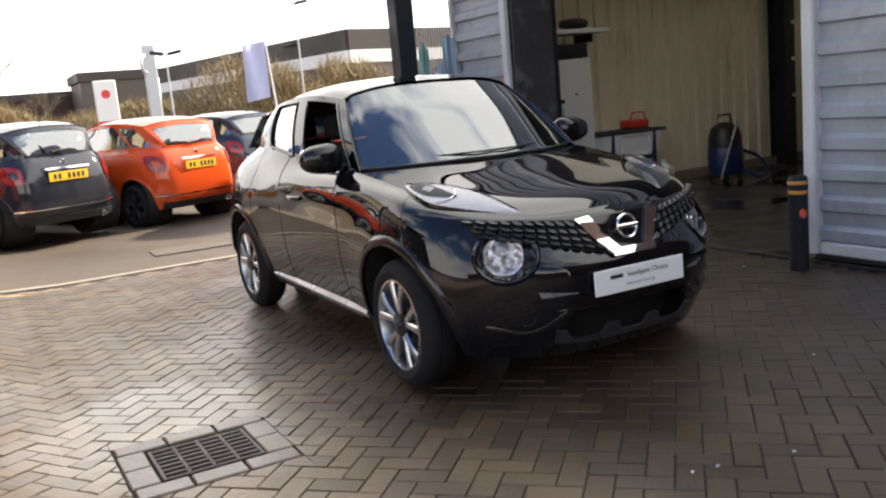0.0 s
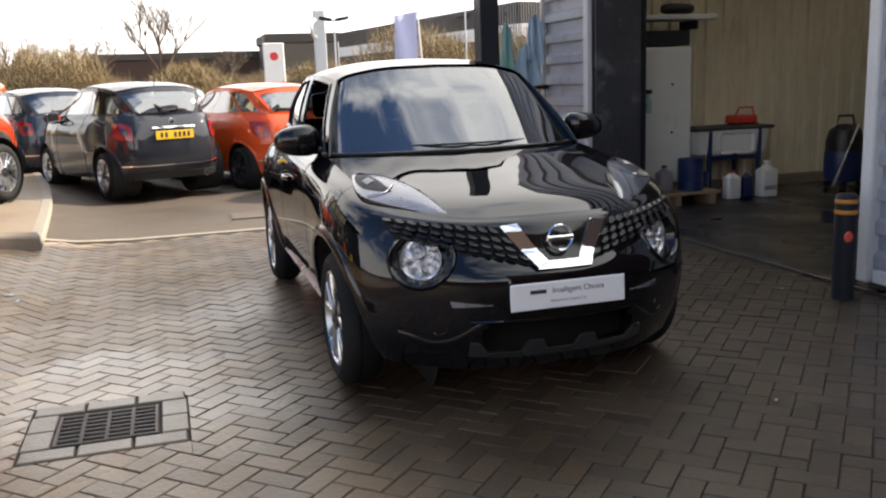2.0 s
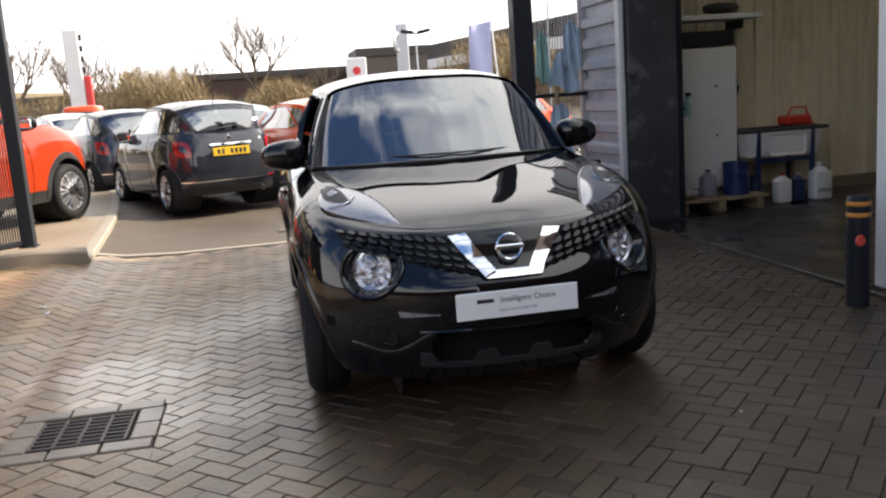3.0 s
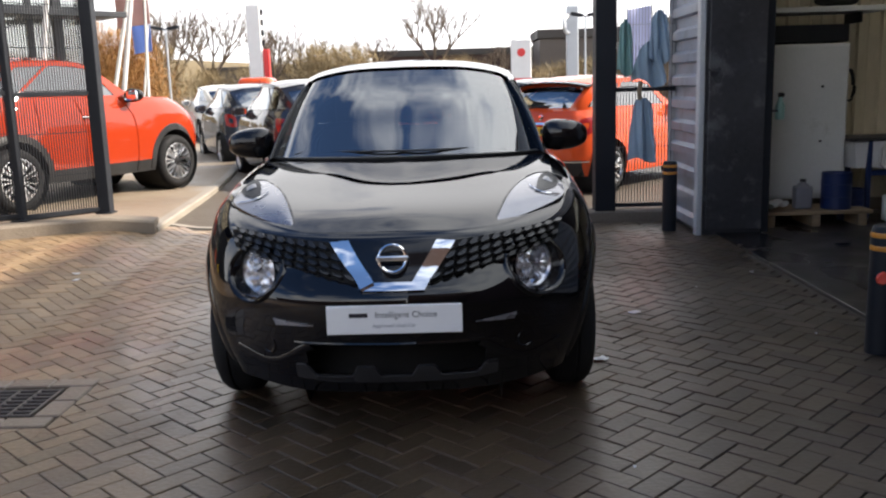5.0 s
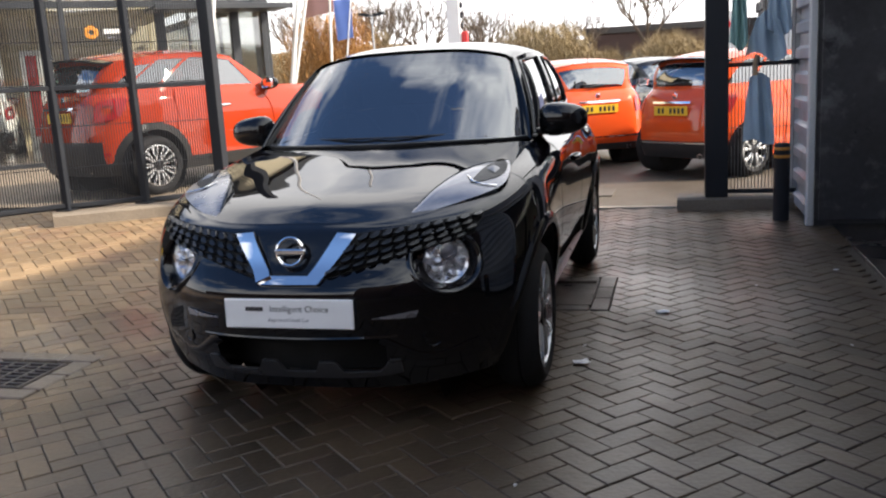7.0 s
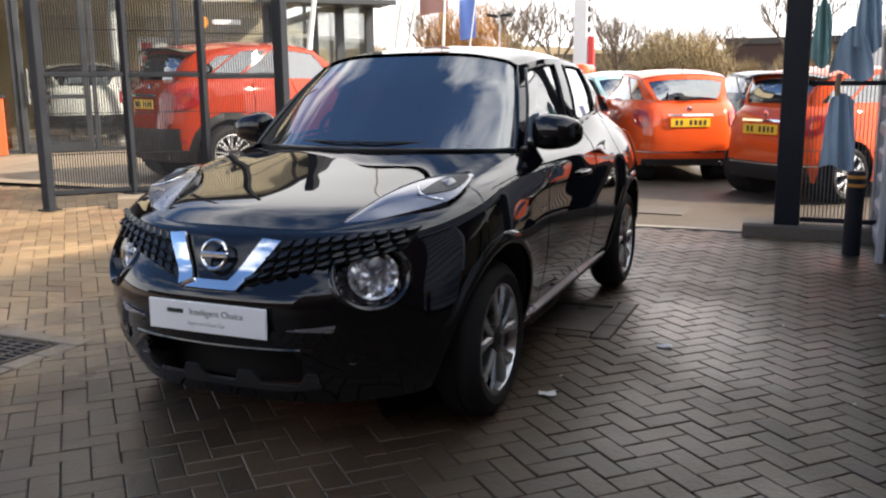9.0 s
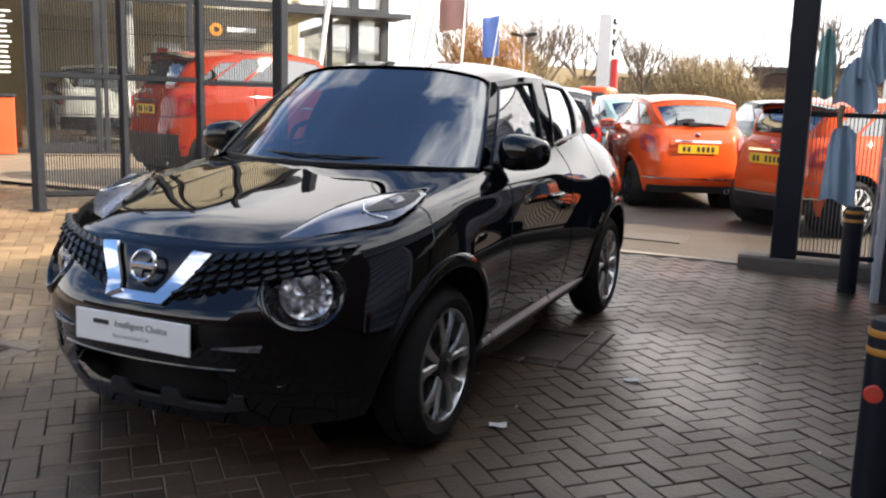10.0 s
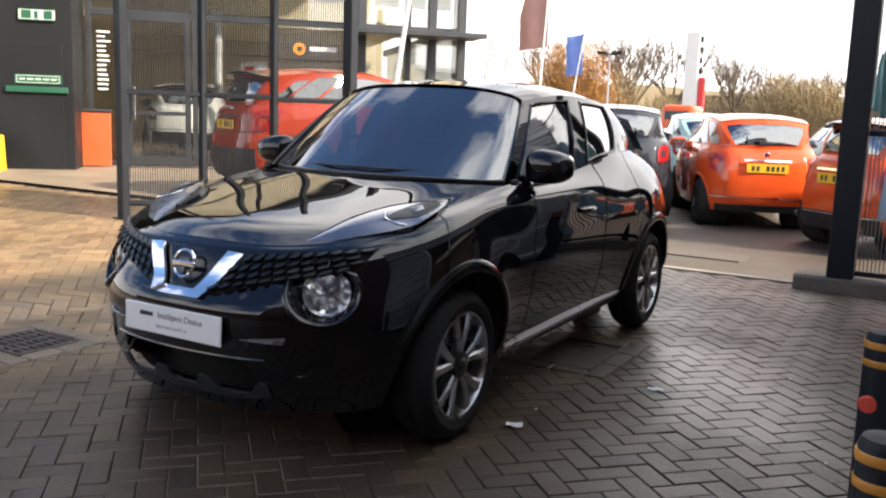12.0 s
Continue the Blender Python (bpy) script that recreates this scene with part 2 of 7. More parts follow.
M = {
    # sheet of the roof light that is added to brighten the wash bay
    "added_roof_sheet": translucent("added_milky_roof_sheet", (0.52, 0.52, 0.49)),
    "black_paint": paint("black_car_paint", (0.003, 0.003, 0.0045), 0.0, 0.015),
    "grey_paint": paint("grey_car_paint", (0.024, 0.026, 0.034), 0.2),
    "orange_paint": paint("orange_car_paint", (0.62, 0.078, 0.016)),
    "red_paint": paint("red_car_paint", (0.33, 0.034, 0.010)),
    "blue_paint": paint("dark_blue_car_paint", (0.020, 0.027, 0.045), 0.2),
    "mint_paint": paint("pale_blue_car_paint", (0.42, 0.66, 0.68)),
    "white_paint": paint("white_car_paint", (0.75, 0.75, 0.72)),
    "tyre": mat("tyre_rubber", (0.011, 0.011, 0.012), rough=0.8, spec=0.3, bump=0.2, fine=90),
    "alloy": mat("alloy_wheel_metal", (0.55, 0.56, 0.58), rough=0.28, metal=1.0, vary=0.08),
    "alloy_dark": mat("dark_alloy_paint", (0.03, 0.03, 0.033), rough=0.35, metal=0.5),
    "lamp_chrome": mat("lamp_reflector", (0.88, 0.88, 0.90), rough=0.10, metal=0.85, vary=0.05),
    "chrome": mat("chrome", (0.85, 0.85, 0.86), rough=0.06, metal=1.0, vary=0.02, rough_vary=0.03),
    "black_plastic": mat("black_textured_plastic", (0.014, 0.014, 0.015), rough=0.5, bump=0.15, fine=200),
    "gloss_black": mat("gloss_black_plastic", (0.006, 0.006, 0.007), rough=0.12, vary=0.05, rough_vary=0.04),
    "satin_grey": mat("satin_grey_trim", (0.30, 0.30, 0.31), rough=0.35, metal=0.7),
    "skid_grey": mat("dark_grey_trim", (0.030, 0.030, 0.033), rough=0.30),
    "grille_gloss": mat("satin_black_grille", (0.008, 0.008, 0.009), rough=0.36, vary=0.1, rough_vary=0.05),
    "cabin": mat("dark_cabin_cloth", (0.018, 0.018, 0.02), rough=0.85, bump=0.2, fine=150),
    "windscreen": glass("windscreen_glass", (0.11, 0.13, 0.15), gloss=0.22),
    "privacy_glass": glass("dark_privacy_glass", (0.08, 0.09, 0.10), gloss=0.34),
    "parked_glass": glass("parked_car_glass", (0.15, 0.18, 0.21), gloss=0.30),
    "lamp_silver": mat("pale_lamp_silver", (0.36, 0.37, 0.41), rough=0.28, metal=0.7, vary=0.06, coat=0.6),
    "wing_lens": mat("grey_wing_lamp_lens", (0.20, 0.205, 0.235), rough=0.20, metal=0.7, vary=0.08, coat=0.5),
    "sill_silver": mat("satin_silver_trim", (0.46, 0.46, 0.48), rough=0.34, metal=0.6, vary=0.06),
    "car_glass": glass("side_window_glass", (0.24, 0.27, 0.29), gloss=0.32),
    "lens": glass("clear_lamp_lens", (0.92, 0.93, 0.95), gloss=0.03),
    "shop_glass": glass("shop_front_glass", (0.86, 0.88, 0.87), gloss=0.14),
    "red_lens": mat("red_lamp_lens", (0.27, 0.008, 0.010), rough=0.12, vary=0.1, coat=0.6),
    "white_plate": mat("white_plate_plastic", (0.88, 0.88, 0.89), rough=0.35, vary=0.02),
    "yellow_plate": mat("yellow_plate_plastic", (0.80, 0.50, 0.03), rough=0.4, vary=0.05),
    "ink": mat("black_ink", (0.02, 0.02, 0.025), rough=0.6, vary=0.02),
    "faint_ink": mat("grey_ink", (0.22, 0.22, 0.26), rough=0.6, vary=0.02),
    "paver": mat("wet_and_shaded_block_paving", (0.215, 0.142, 0.075), rough=0.50, rough_vary=0.14, vary=0.28, scale=0.9, fine=45, bump=0.35,
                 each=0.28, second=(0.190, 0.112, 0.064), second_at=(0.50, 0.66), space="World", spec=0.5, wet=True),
    "sand": mat("joint_sand", (0.045, 0.038, 0.031), rough=0.85, vary=0.3, bump=0.3, fine=150, space="World"),
    "asphalt": mat("asphalt", (0.075, 0.059, 0.043), rough=0.62, rough_vary=0.2, vary=0.25, scale=0.5, fine=120, bump=0.5, space="World"),
    "patch": mat("asphalt_patch", (0.092, 0.077, 0.063), rough=0.7, vary=0.2, scale=1.5, fine=90, bump=0.4, space="World"),
    "apron": mat("pale_flag_paving", (0.22, 0.172, 0.122), rough=0.6, vary=0.15, scale=1.2, fine=50, bump=0.3, space="World", each=0.06),
    "gully_block": mat("wet_gully_block", (0.155, 0.118, 0.085), rough=0.45, vary=0.25, scale=3, fine=60, bump=0.4, coat=0.5, coat_rough=0.22, coat_ior=1.4, each=0.12, space="World"),
    "cover_block": mat("dark_wet_block", (0.062, 0.050, 0.040), rough=0.5, vary=0.2, scale=3, fine=60, bump=0.4, each=0.12, space="World"),
    "kerb": mat("concrete_kerb", (0.27, 0.238, 0.195), rough=0.7, vary=0.2, scale=4, fine=70, bump=0.4, space="World"),
    "kerb_dark": mat("weathered_concrete", (0.19, 0.155, 0.118), rough=0.75, vary=0.25, scale=3, fine=60, bump=0.5, space="World"),
    "grate": mat("cast_iron", (0.10, 0.085, 0.075), rough=0.5, metal=0.6, vary=0.3, fine=80, bump=0.3),
    "void": mat("dark_gully", (0.006, 0.006, 0.006), rough=0.9),
    "clad": mat("grey_profiled_sheet", (0.36, 0.39, 0.44), rough=0.42, metal=0.25, vary=0.10, scale=1.4, fine=25, second=(0.26, 0.26, 0.27), second_at=(0.52, 0.75), space="World"),
    "clad_white": mat("pale_metal_flashing", (0.55, 0.56, 0.57), rough=0.45, vary=0.10, scale=2, space="World"),
    "cream": mat("cream_profiled_sheet", (0.60, 0.54, 0.41), rough=0.55, vary=0.14, scale=0.8, fine=14, second=(0.30, 0.24, 0.15), second_at=(0.58, 0.80), stretch=(1, 1, 0.35), space="World"),
    "dark_panel": mat("scuffed_dark_panel", (0.052, 0.052, 0.058), rough=0.38, vary=0.3, scale=1.6, fine=22, second=(0.17, 0.17, 0.175), second_at=(0.55, 0.72), space="World", bump=0.1),
    "dark_steel": mat("dark_painted_steel", (0.016, 0.018, 0.023), rough=0.55, vary=0.15, fine=60, spec=0.25),
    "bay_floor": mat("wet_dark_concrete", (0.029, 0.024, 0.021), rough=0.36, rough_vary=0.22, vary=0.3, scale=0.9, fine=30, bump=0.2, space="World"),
    "white_board": mat("white_cabinet_board", (0.62, 0.63, 0.64), rough=0.45, vary=0.06, scale=2, second=(0.42, 0.42, 0.41), second_at=(0.62, 0.85)),
    "wood": mat("rough_timber", (0.26, 0.19, 0.12), rough=0.8, vary=0.3, scale=3, fine=60, bump=0.4, stretch=(1, 6, 6)),
    "blue_plastic": mat("blue_plastic", (0.014, 0.028, 0.10), rough=0.4, vary=0.1),
    "red_plastic": mat("red_plastic", (0.50, 0.03, 0.02), rough=0.45, vary=0.1),
    "white_plastic": mat("white_plastic", (0.70, 0.70, 0.70), rough=0.4, vary=0.05),
    "pale_sign": mat("pale_green_sign", (0.50, 0.60, 0.50), rough=0.5, vary=0.04),
    "green_sign": mat("green_sign", (0.010, 0.080, 0.042), rough=0.5, vary=0.05),
    "orange_panel": mat("orange_panel", (0.55, 0.09, 0.025), rough=0.5, vary=0.06),
    "yellow_paint": mat("yellow_plastic", (0.80, 0.50, 0.02), rough=0.45, vary=0.08),
    "orange_band": mat("reflective_orange_band", (0.60, 0.25, 0.04), rough=0.35, vary=0.15),
    "red_reflector": mat("red_reflector", (0.85, 0.10, 0.06), rough=0.2, vary=0.15, coat=0.5),
    "towel_blue": mat("blue_microfibre_cloth", (0.33, 0.43, 0.52), rough=0.95, vary=0.18, bump=0.5, fine=160),
    "towel_green": mat("green_microfibre_cloth", (0.26, 0.43, 0.40), rough=0.95, vary=0.18, bump=0.5, fine=160),
    "paper": mat("paper_litter", (0.75, 0.75, 0.76), rough=0.8, vary=0.08),
    "shop_frame": mat("anthracite_frame", (0.030, 0.033, 0.038), rough=0.4, vary=0.1),
    "shop_panel": mat("anthracite_door_panel", (0.012, 0.013, 0.014), rough=0.55, spec=0.2, vary=0.12, scale=1.5),
    "shop_wall": mat("pale_render", (0.55, 0.48, 0.33), rough=0.7, vary=0.08, scale=1.5, fine=60),
    "shop_floor": mat("showroom_floor", (0.46, 0.41, 0.33), rough=0.3, vary=0.1),
    "brick": mat("red_brown_brickwork", (0.060, 0.034, 0.027), rough=0.85, vary=0.25, scale=0.6, fine=6, space="World"),
    "far_roof": mat("dark_roof_sheet", (0.05, 0.043, 0.038), rough=0.7, vary=0.15, scale=0.3, space="World"),
    "far_wall": mat("grey_brown_cladding", (0.095, 0.078, 0.066), rough=0.7, vary=0.15, scale=0.3, space="World"),
    "far_band": mat("white_fascia", (0.72, 0.70, 0.68), rough=0.6, vary=0.06, scale=0.3, space="World"),
    "far_glass": mat("far_window_glass", (0.05, 0.06, 0.07), rough=0.15, vary=0.2),
    "bark": mat("grey_brown_bark", (0.12, 0.09, 0.065), rough=0.9, vary=0.25, fine=30, bump=0.4),
    "scrub": mat("bare_winter_twigs", (0.25, 0.185, 0.095), rough=0.9, vary=0.35, scale=0.35, fine=4, space="World", each=0.25),
    "autumn": mat("russet_autumn_leaves", (0.33, 0.165, 0.05), rough=0.9, vary=0.3, scale=0.5, fine=4, space="World", each=0.3),
    "pole": mat("white_painted_pole", (0.70, 0.69, 0.68), rough=0.4, vary=0.05),
    "flag_blue": mat("blue_flag_cloth", (0.14, 0.22, 0.55), rough=0.8, vary=0.12),
    "flag_pale": mat("pale_lilac_flag_cloth", (0.40, 0.42, 0.62), rough=0.8, vary=0.1),
    "flag_red": mat("faded_maroon_flag_cloth", (0.47, 0.27, 0.25), rough=0.8, vary=0.12),
    "sign_red": mat("red_sign", (0.62, 0.04, 0.04), rough=0.5, vary=0.06),
    "tote": mat("grey_totem_metal", (0.42, 0.44, 0.47), rough=0.4, metal=0.4, vary=0.08),
}

# ---- mesh helpers ----
def ground_z(x, y):
    """The yard is level round the gully and rises gently towards the showroom."""
    d = max(0.0, -2.28 - x)
    return 0.16 * (1 - math.exp(-2.2 * d * d / (d + 0.25)))


def mesh_of(bm, name, material, smooth=True, angle=35):
    me = bpy.data.meshes.new(name)
    bm.normal_update()
    if smooth:
        for f in bm.faces:
            f.smooth = True
        lim = radians(angle)
        for e in bm.edges:
            if len(e.link_faces) == 2 and e.calc_face_angle(0) > lim:
                e.smooth = False
    bm.to_mesh(me)
    bm.free()
    for m in (material if isinstance(material, (list, tuple)) else [material]):
        me.materials.append(m)
    return me


def part(name, bm, material, parent, label="", smooth=True, angle=35):
    ob = new(name, mesh_of(bm, name, material, smooth, angle))
    ob.parent = parent
    if label:
        ob["label"] = label
    return ob


def thing(name, label, category, m=None, group="", kind=""):
    ob = new(name)
    ob.empty_display_size = 0.2
    if m is not None:
        ob.matrix_world = m
    return tagged(ob, label, category, group, kind)


def solid(name, bm, material, label, category="", kind="", group="", m=None, smooth=True):
    ob = new(name, mesh_of(bm, name, material, smooth))
    if m is not None:
        ob.matrix_world = m
    return tagged(ob, label, category, group, kind)


def box(size, at=(0, 0, 0), bevel=0.0, bm=None, rot=None, seg=1):
    """A box about its centre, with its edges rounded."""
    out = bm or bmesh.new()
    tmp = bmesh.new()
    bmesh.ops.create_cube(tmp, size=1.0)
    bmesh.ops.scale(tmp, vec=size, verts=tmp.verts)
    if bevel:
        bmesh.ops.bevel(tmp, geom=tmp.edges[:], offset=bevel, segments=seg, affect="EDGES", profile=0.5)
    if rot is not None:
        bmesh.ops.transform(tmp, matrix=rot, verts=tmp.verts)
    bmesh.ops.translate(tmp, vec=at, verts=tmp.verts)
    me = bpy.data.meshes.new("tmp")
    tmp.to_mesh(me)
    tmp.free()
    out.from_mesh(me)
    bpy.data.meshes.remove(me)
    return out


def lathe(profile, seg=32, bm=None, axis="Z", at=(0, 0, 0), close=False):
    """Turns a profile of (radius, height) round an axis."""
    out = bm or bmesh.new()
    rings = []
    for r, h in profile:
        ring = []
        for i in range(seg):
            a = 2 * math.pi * i / seg
            p = (r * math.cos(a), r * math.sin(a), h)
            if axis == "X":
                p = (p[2], p[0], p[1])
            elif axis == "Y":
                p = (p[0], p[2], p[1])
            ring.append(out.verts.new((p[0] + at[0], p[1] + at[1], p[2] + at[2])))
        rings.append(ring)
    pairs = list(zip(rings, rings[1:])) + ([(rings[-1], rings[0])] if close else [])
    for a, b in pairs:
        for i in range(seg):
            j = (i + 1) % seg
            out.faces.new((a[i], a[j], b[j], b[i]))
    if not close:
        for ring in (rings[0], rings[-1]):
            if profile[0 if ring is rings[0] else -1][0] > 1e-4:
                out.faces.new(ring)
    bmesh.ops.recalc_face_normals(out, faces=out.faces)
    return out


def tube(points, radius, seg=8, bm=None, taper=None):
    """A round bar along points; taper gives the radius at the end."""
    out = bm or bmesh.new()
    pts = [Vector(p) for p in points]
    rings = []
    up = Vector((0, 0, 1))
    for i, p in enumerate(pts):
        d = (pts[min(i + 1, len(pts) - 1)] - pts[max(i - 1, 0)]).normalized()
        ref = up if abs(d.dot(up)) < 0.95 else Vector((1, 0, 0))
        a = d.cross(ref).normalized()
        b = d.cross(a)
        r = radius if taper is None else radius + (taper - radius) * i / (len(pts) - 1)
        rings.append([out.verts.new(p + (a * math.cos(2 * math.pi * k / seg) + b * math.sin(2 * math.pi * k / seg)) * r) for k in range(seg)])
    for a, b in zip(rings, rings[1:]):
        for k in range(seg):
            j = (k + 1) % seg
            out.faces.new((a[k], a[j], b[j], b[k]))
    out.faces.new(rings[0][::-1])
    out.faces.new(rings[-1])
    return out


def surface(fn, nu, nv, bm=None, thick=0.0, mirror=False, keep=None):
    """A grid of fn(s, t), s and t from 0 to 1, given a thickness along its normals."""
    out = bm or bmesh.new()
    for sgn in ((1, -1) if mirror else (1,)):
        g = [[Vector(fn(i / nu, j / nv)) for j in range(nv + 1)] for i in range(nu + 1)]
        vs = [[out.verts.new((p.x * sgn, p.y, p.z)) for p in row] for row in g]
        for i in range(nu):
            for j in range(nv):
                if keep and not keep((i + 0.5) / nu, (j + 0.5) / nv):
                    continue
                q = (vs[i][j], vs[i + 1][j], vs[i + 1][j + 1], vs[i][j + 1])
                if len({tuple(round(c, 6) for c in v.co) for v in q}) < 4:
                    q = tuple(v for k, v in enumerate(q) if (q[k].co - q[k - 1].co).length > 1e-6)
                    if len(q) < 3:
                        continue
                out.faces.new(q if sgn == 1 else q[::-1])
    bmesh.ops.remove_doubles(out, verts=out.verts, dist=1e-5)
    loose = [v for v in out.verts if not v.link_faces]
    if loose:
        bmesh.ops.delete(out, geom=loose, context="VERTS")
    if thick:
        bmesh.ops.solidify(out, geom=out.faces[:], thickness=thick)
    return out


def spline(pts, t):
    """A smooth curve through points, t from 0 to 1."""
    n = len(pts) - 1
    x = min(max(t, 0), 1) * n
    i = min(int(x), n - 1)
    f = x - i
    p = [Vector(pts[min(max(k, 0), n)]) for k in (i - 1, i, i + 1, i + 2)]
    if i == 0:
        p[0] = p[1] * 2 - p[2]
    if i == n - 1:
        p[3] = p[2] * 2 - p[1]
    return 0.5 * (p[1] * 2 + (p[2] - p[0]) * f + (p[0] * 2 - p[1] * 5 + p[2] * 4 - p[3]) * f ** 2 + (p[1] * 3 - p[0] - p[2] * 3 + p[3]) * f ** 3)


def rail_spline(pts, t):
    """A smooth curve through points that crosses the car's middle square at both ends."""
    n = len(pts) - 1
    x = min(max(t, 0), 1) * n
    i = min(int(x), n - 1)
    f = x - i
    p = [Vector(pts[min(max(k, 0), n)]) for k in (i - 1, i, i + 1, i + 2)]
    if i == 0:
        p[0] = Vector((-p[2].x, p[2].y, p[2].z))
    if i == n - 1:
        p[3] = Vector((-p[1].x, p[1].y, p[1].z))
    return 0.5 * (p[1] * 2 + (p[2] - p[0]) * f + (p[0] * 2 - p[1] * 5 + p[2] * 4 - p[3]) * f ** 2 + (p[1] * 3 - p[0] - p[2] * 3 + p[3]) * f ** 3)


def coons(bottom, top, left, right):
    """A patch between four curves, each a function of 0 to 1."""
    c00, c10, c01, c11 = bottom(0), bottom(1), top(0), top(1)

    def f(s, t):
        return (bottom(s) * (1 - t) + top(s) * t + left(t) * (1 - s) + right(t) * s
                - (c00 * (1 - s) * (1 - t) + c10 * s * (1 - t) + c01 * (1 - s) * t + c11 * s * t))
    return f


def ring_bar(bm, r, w, h, seg=32, m=None):
    """A flat ring of radius r, bar width w and depth h, about the Y axis."""
    tmp = lathe([(r - w / 2, 0), (r - w / 2, -h * 0.6), (r, -h), (r + w / 2, -h * 0.6), (r + w / 2, 0)], seg, axis="Y", close=True)
    if m is not None:
        bmesh.ops.transform(tmp, matrix=m, verts=tmp.verts)
    me = bpy.data.meshes.new("tmp")
    tmp.to_mesh(me)
    tmp.free()
    bm.from_mesh(me)
    bpy.data.meshes.remove(me)
    return bm


def writing(name, text, size, parent, m, material, depth=0.001):
    cu = bpy.data.curves.new(name, "FONT")
    cu.body = text
    cu.size = size
    cu.extrude = depth
    cu.align_x, cu.align_y = "CENTER", "CENTER"
    tmp = bpy.data.objects.new(name, cu)
    scene.collection.objects.link(tmp)
    me = bpy.data.meshes.new_from_object(tmp.evaluated_get(bpy.context.evaluated_depsgraph_get()))
    bpy.data.objects.remove(tmp)
    bpy.data.curves.remove(cu)
    me.materials.clear()
    me.materials.append(material)
    ob = new(name, me)
    ob.parent = parent
    ob.matrix_local = m
    return ob

# ---- ground ----
def spread(near, far):
    out = [-v for v in reversed(far)] + near + far
    return sorted(set(out))


def ground_sheet():
    xs = spread([v * 0.5 for v in range(-36, 25)], [14, 18, 25, 40, 70, 130, 300, 900, 2500])
    xs = sorted(set(xs) | {-20.0, -26.0})
    ys = spread([v * 0.5 for v in range(-24, 41)], [25, 32, 45, 70, 130, 300, 900, 2500])
    bm = bmesh.new()
    vs = [[bm.verts.new((x, y, ground_z(x, y) - (0.08 if -11.2 < x < 2.5 and -4.2 < y < 4.6 else 0.012))) for y in ys] for x in xs]
    for i in range(len(xs) - 1):
        for j in range(len(ys) - 1):
            bm.faces.new((vs[i][j], vs[i + 1][j], vs[i + 1][j + 1], vs[i][j + 1]))
    return bm


solid("ground", ground_sheet(), M["asphalt"], "dark worn asphalt car park with patches and stains", kind="structure")


# ---- the wash bay ----
FACE_X, BAY_Y0, BAY_Y1, BAY_X1, BAY_TOP = 2.62, 0.36, 3.80, 9.2, 2.75


def ribbed(length, height, pitch, depth, upright, bm=None, thick=0.004, shape=0.30):
    """A profiled sheet in the XZ plane, facing -Y; ribs run along X, or up when upright."""
    span = length if upright else height
    steps = []
    k = 0.0
    while k < span - 1e-6:
        for f, d in ((0.0, 0.0), (0.5 - shape / 2, 0.0), (0.5, depth), (1 - 0.06, depth)):
            if k + f * pitch < span:
                steps.append((k + f * pitch, d))
        k += pitch
    steps.append((span, 0.0))
    out = bm or bmesh.new()
    rows = []
    for s, d in steps:
        a, b = ((s, d, 0), (s, d, height)) if upright else ((0, d, s), (length, d, s))
        rows.append((out.verts.new(a), out.verts.new(b)))
    for (a, b), (c, e) in zip(rows, rows[1:]):
        out.faces.new((a, c, e, b) if upright else (a, b, e, c))
    bmesh.ops.recalc_face_normals(out, faces=out.faces)
    bmesh.ops.solidify(out, geom=out.faces[:], thickness=thick)
    return out


def facing_west(x, y0):
    """Places a sheet that is drawn in XZ so that it faces -X and runs towards -Y from y0."""
    return Matrix(((0, 1, 0, x), (-1, 0, 0, y0), (0, 0, 1, 0), (0, 0, 0, 1)))


# right-hand wall of the opening, with profiled cladding outside
PANEL_LEN = 1.5
wall_front = thing("wall_front", "grey horizontally ribbed metal wall of the wash bay", "wall", kind="structure")
part("core", box((0.16, PANEL_LEN, BAY_TOP), (FACE_X + 0.16, BAY_Y0 - PANEL_LEN / 2, BAY_TOP / 2 + 0.02), 0.005), M["dark_panel"], wall_front)
pr = part("cladding", ribbed(PANEL_LEN - 0.09, BAY_TOP - 0.1, 0.215, 0.035, False), M["clad"], wall_front)
pr.matrix_local = facing_west(FACE_X + 0.02, BAY_Y0 - 0.09) @ Matrix.Translation((0, 0, 0.17))
part("corner_flashing", box((0.14, 0.10, BAY_TOP - 0.02), (FACE_X + 0.045, BAY_Y0 - 0.045, BAY_TOP / 2 + 0.06), 0.012), M["clad_white"], wall_front, "dented pale corner flashing")
part("base_flashing", box((0.09, PANEL_LEN - 0.1, 0.09), (FACE_X + 0.05, BAY_Y0 - 0.1 - (PANEL_LEN - 0.1) / 2, 0.115), 0.01), M["clad_white"], wall_front)

# left-hand strip of cladding and the dark jamb
JX = 2.47
wall_corner = thing("wall_corner", "ribbed grey wall end with a scuffed dark jamb panel", "wall", kind="structure")
part("core", box((0.55, 1.05, BAY_TOP), (JX + 0.30, BAY_Y1 + 0.55, BAY_TOP / 2), 0.006), M["dark_panel"], wall_corner)
pl = part("cladding", ribbed(0.96, BAY_TOP - 0.1, 0.215, 0.04, False), M["clad"], wall_corner)
pl.matrix_local = facing_west(JX - 0.02, BAY_Y1 + 1.05) @ Matrix.Translation((0, 0, 0.06))
part("corner_flashing", box((0.06, 0.09, BAY_TOP), (JX - 0.005, BAY_Y1 + 0.045, BAY_TOP / 2), 0.01), M["clad_white"], wall_corner)
part("end_flashing", box((0.08, 0.05, BAY_TOP), (JX, BAY_Y1 + 1.07, BAY_TOP / 2), 0.01), M["clad_white"], wall_corner)
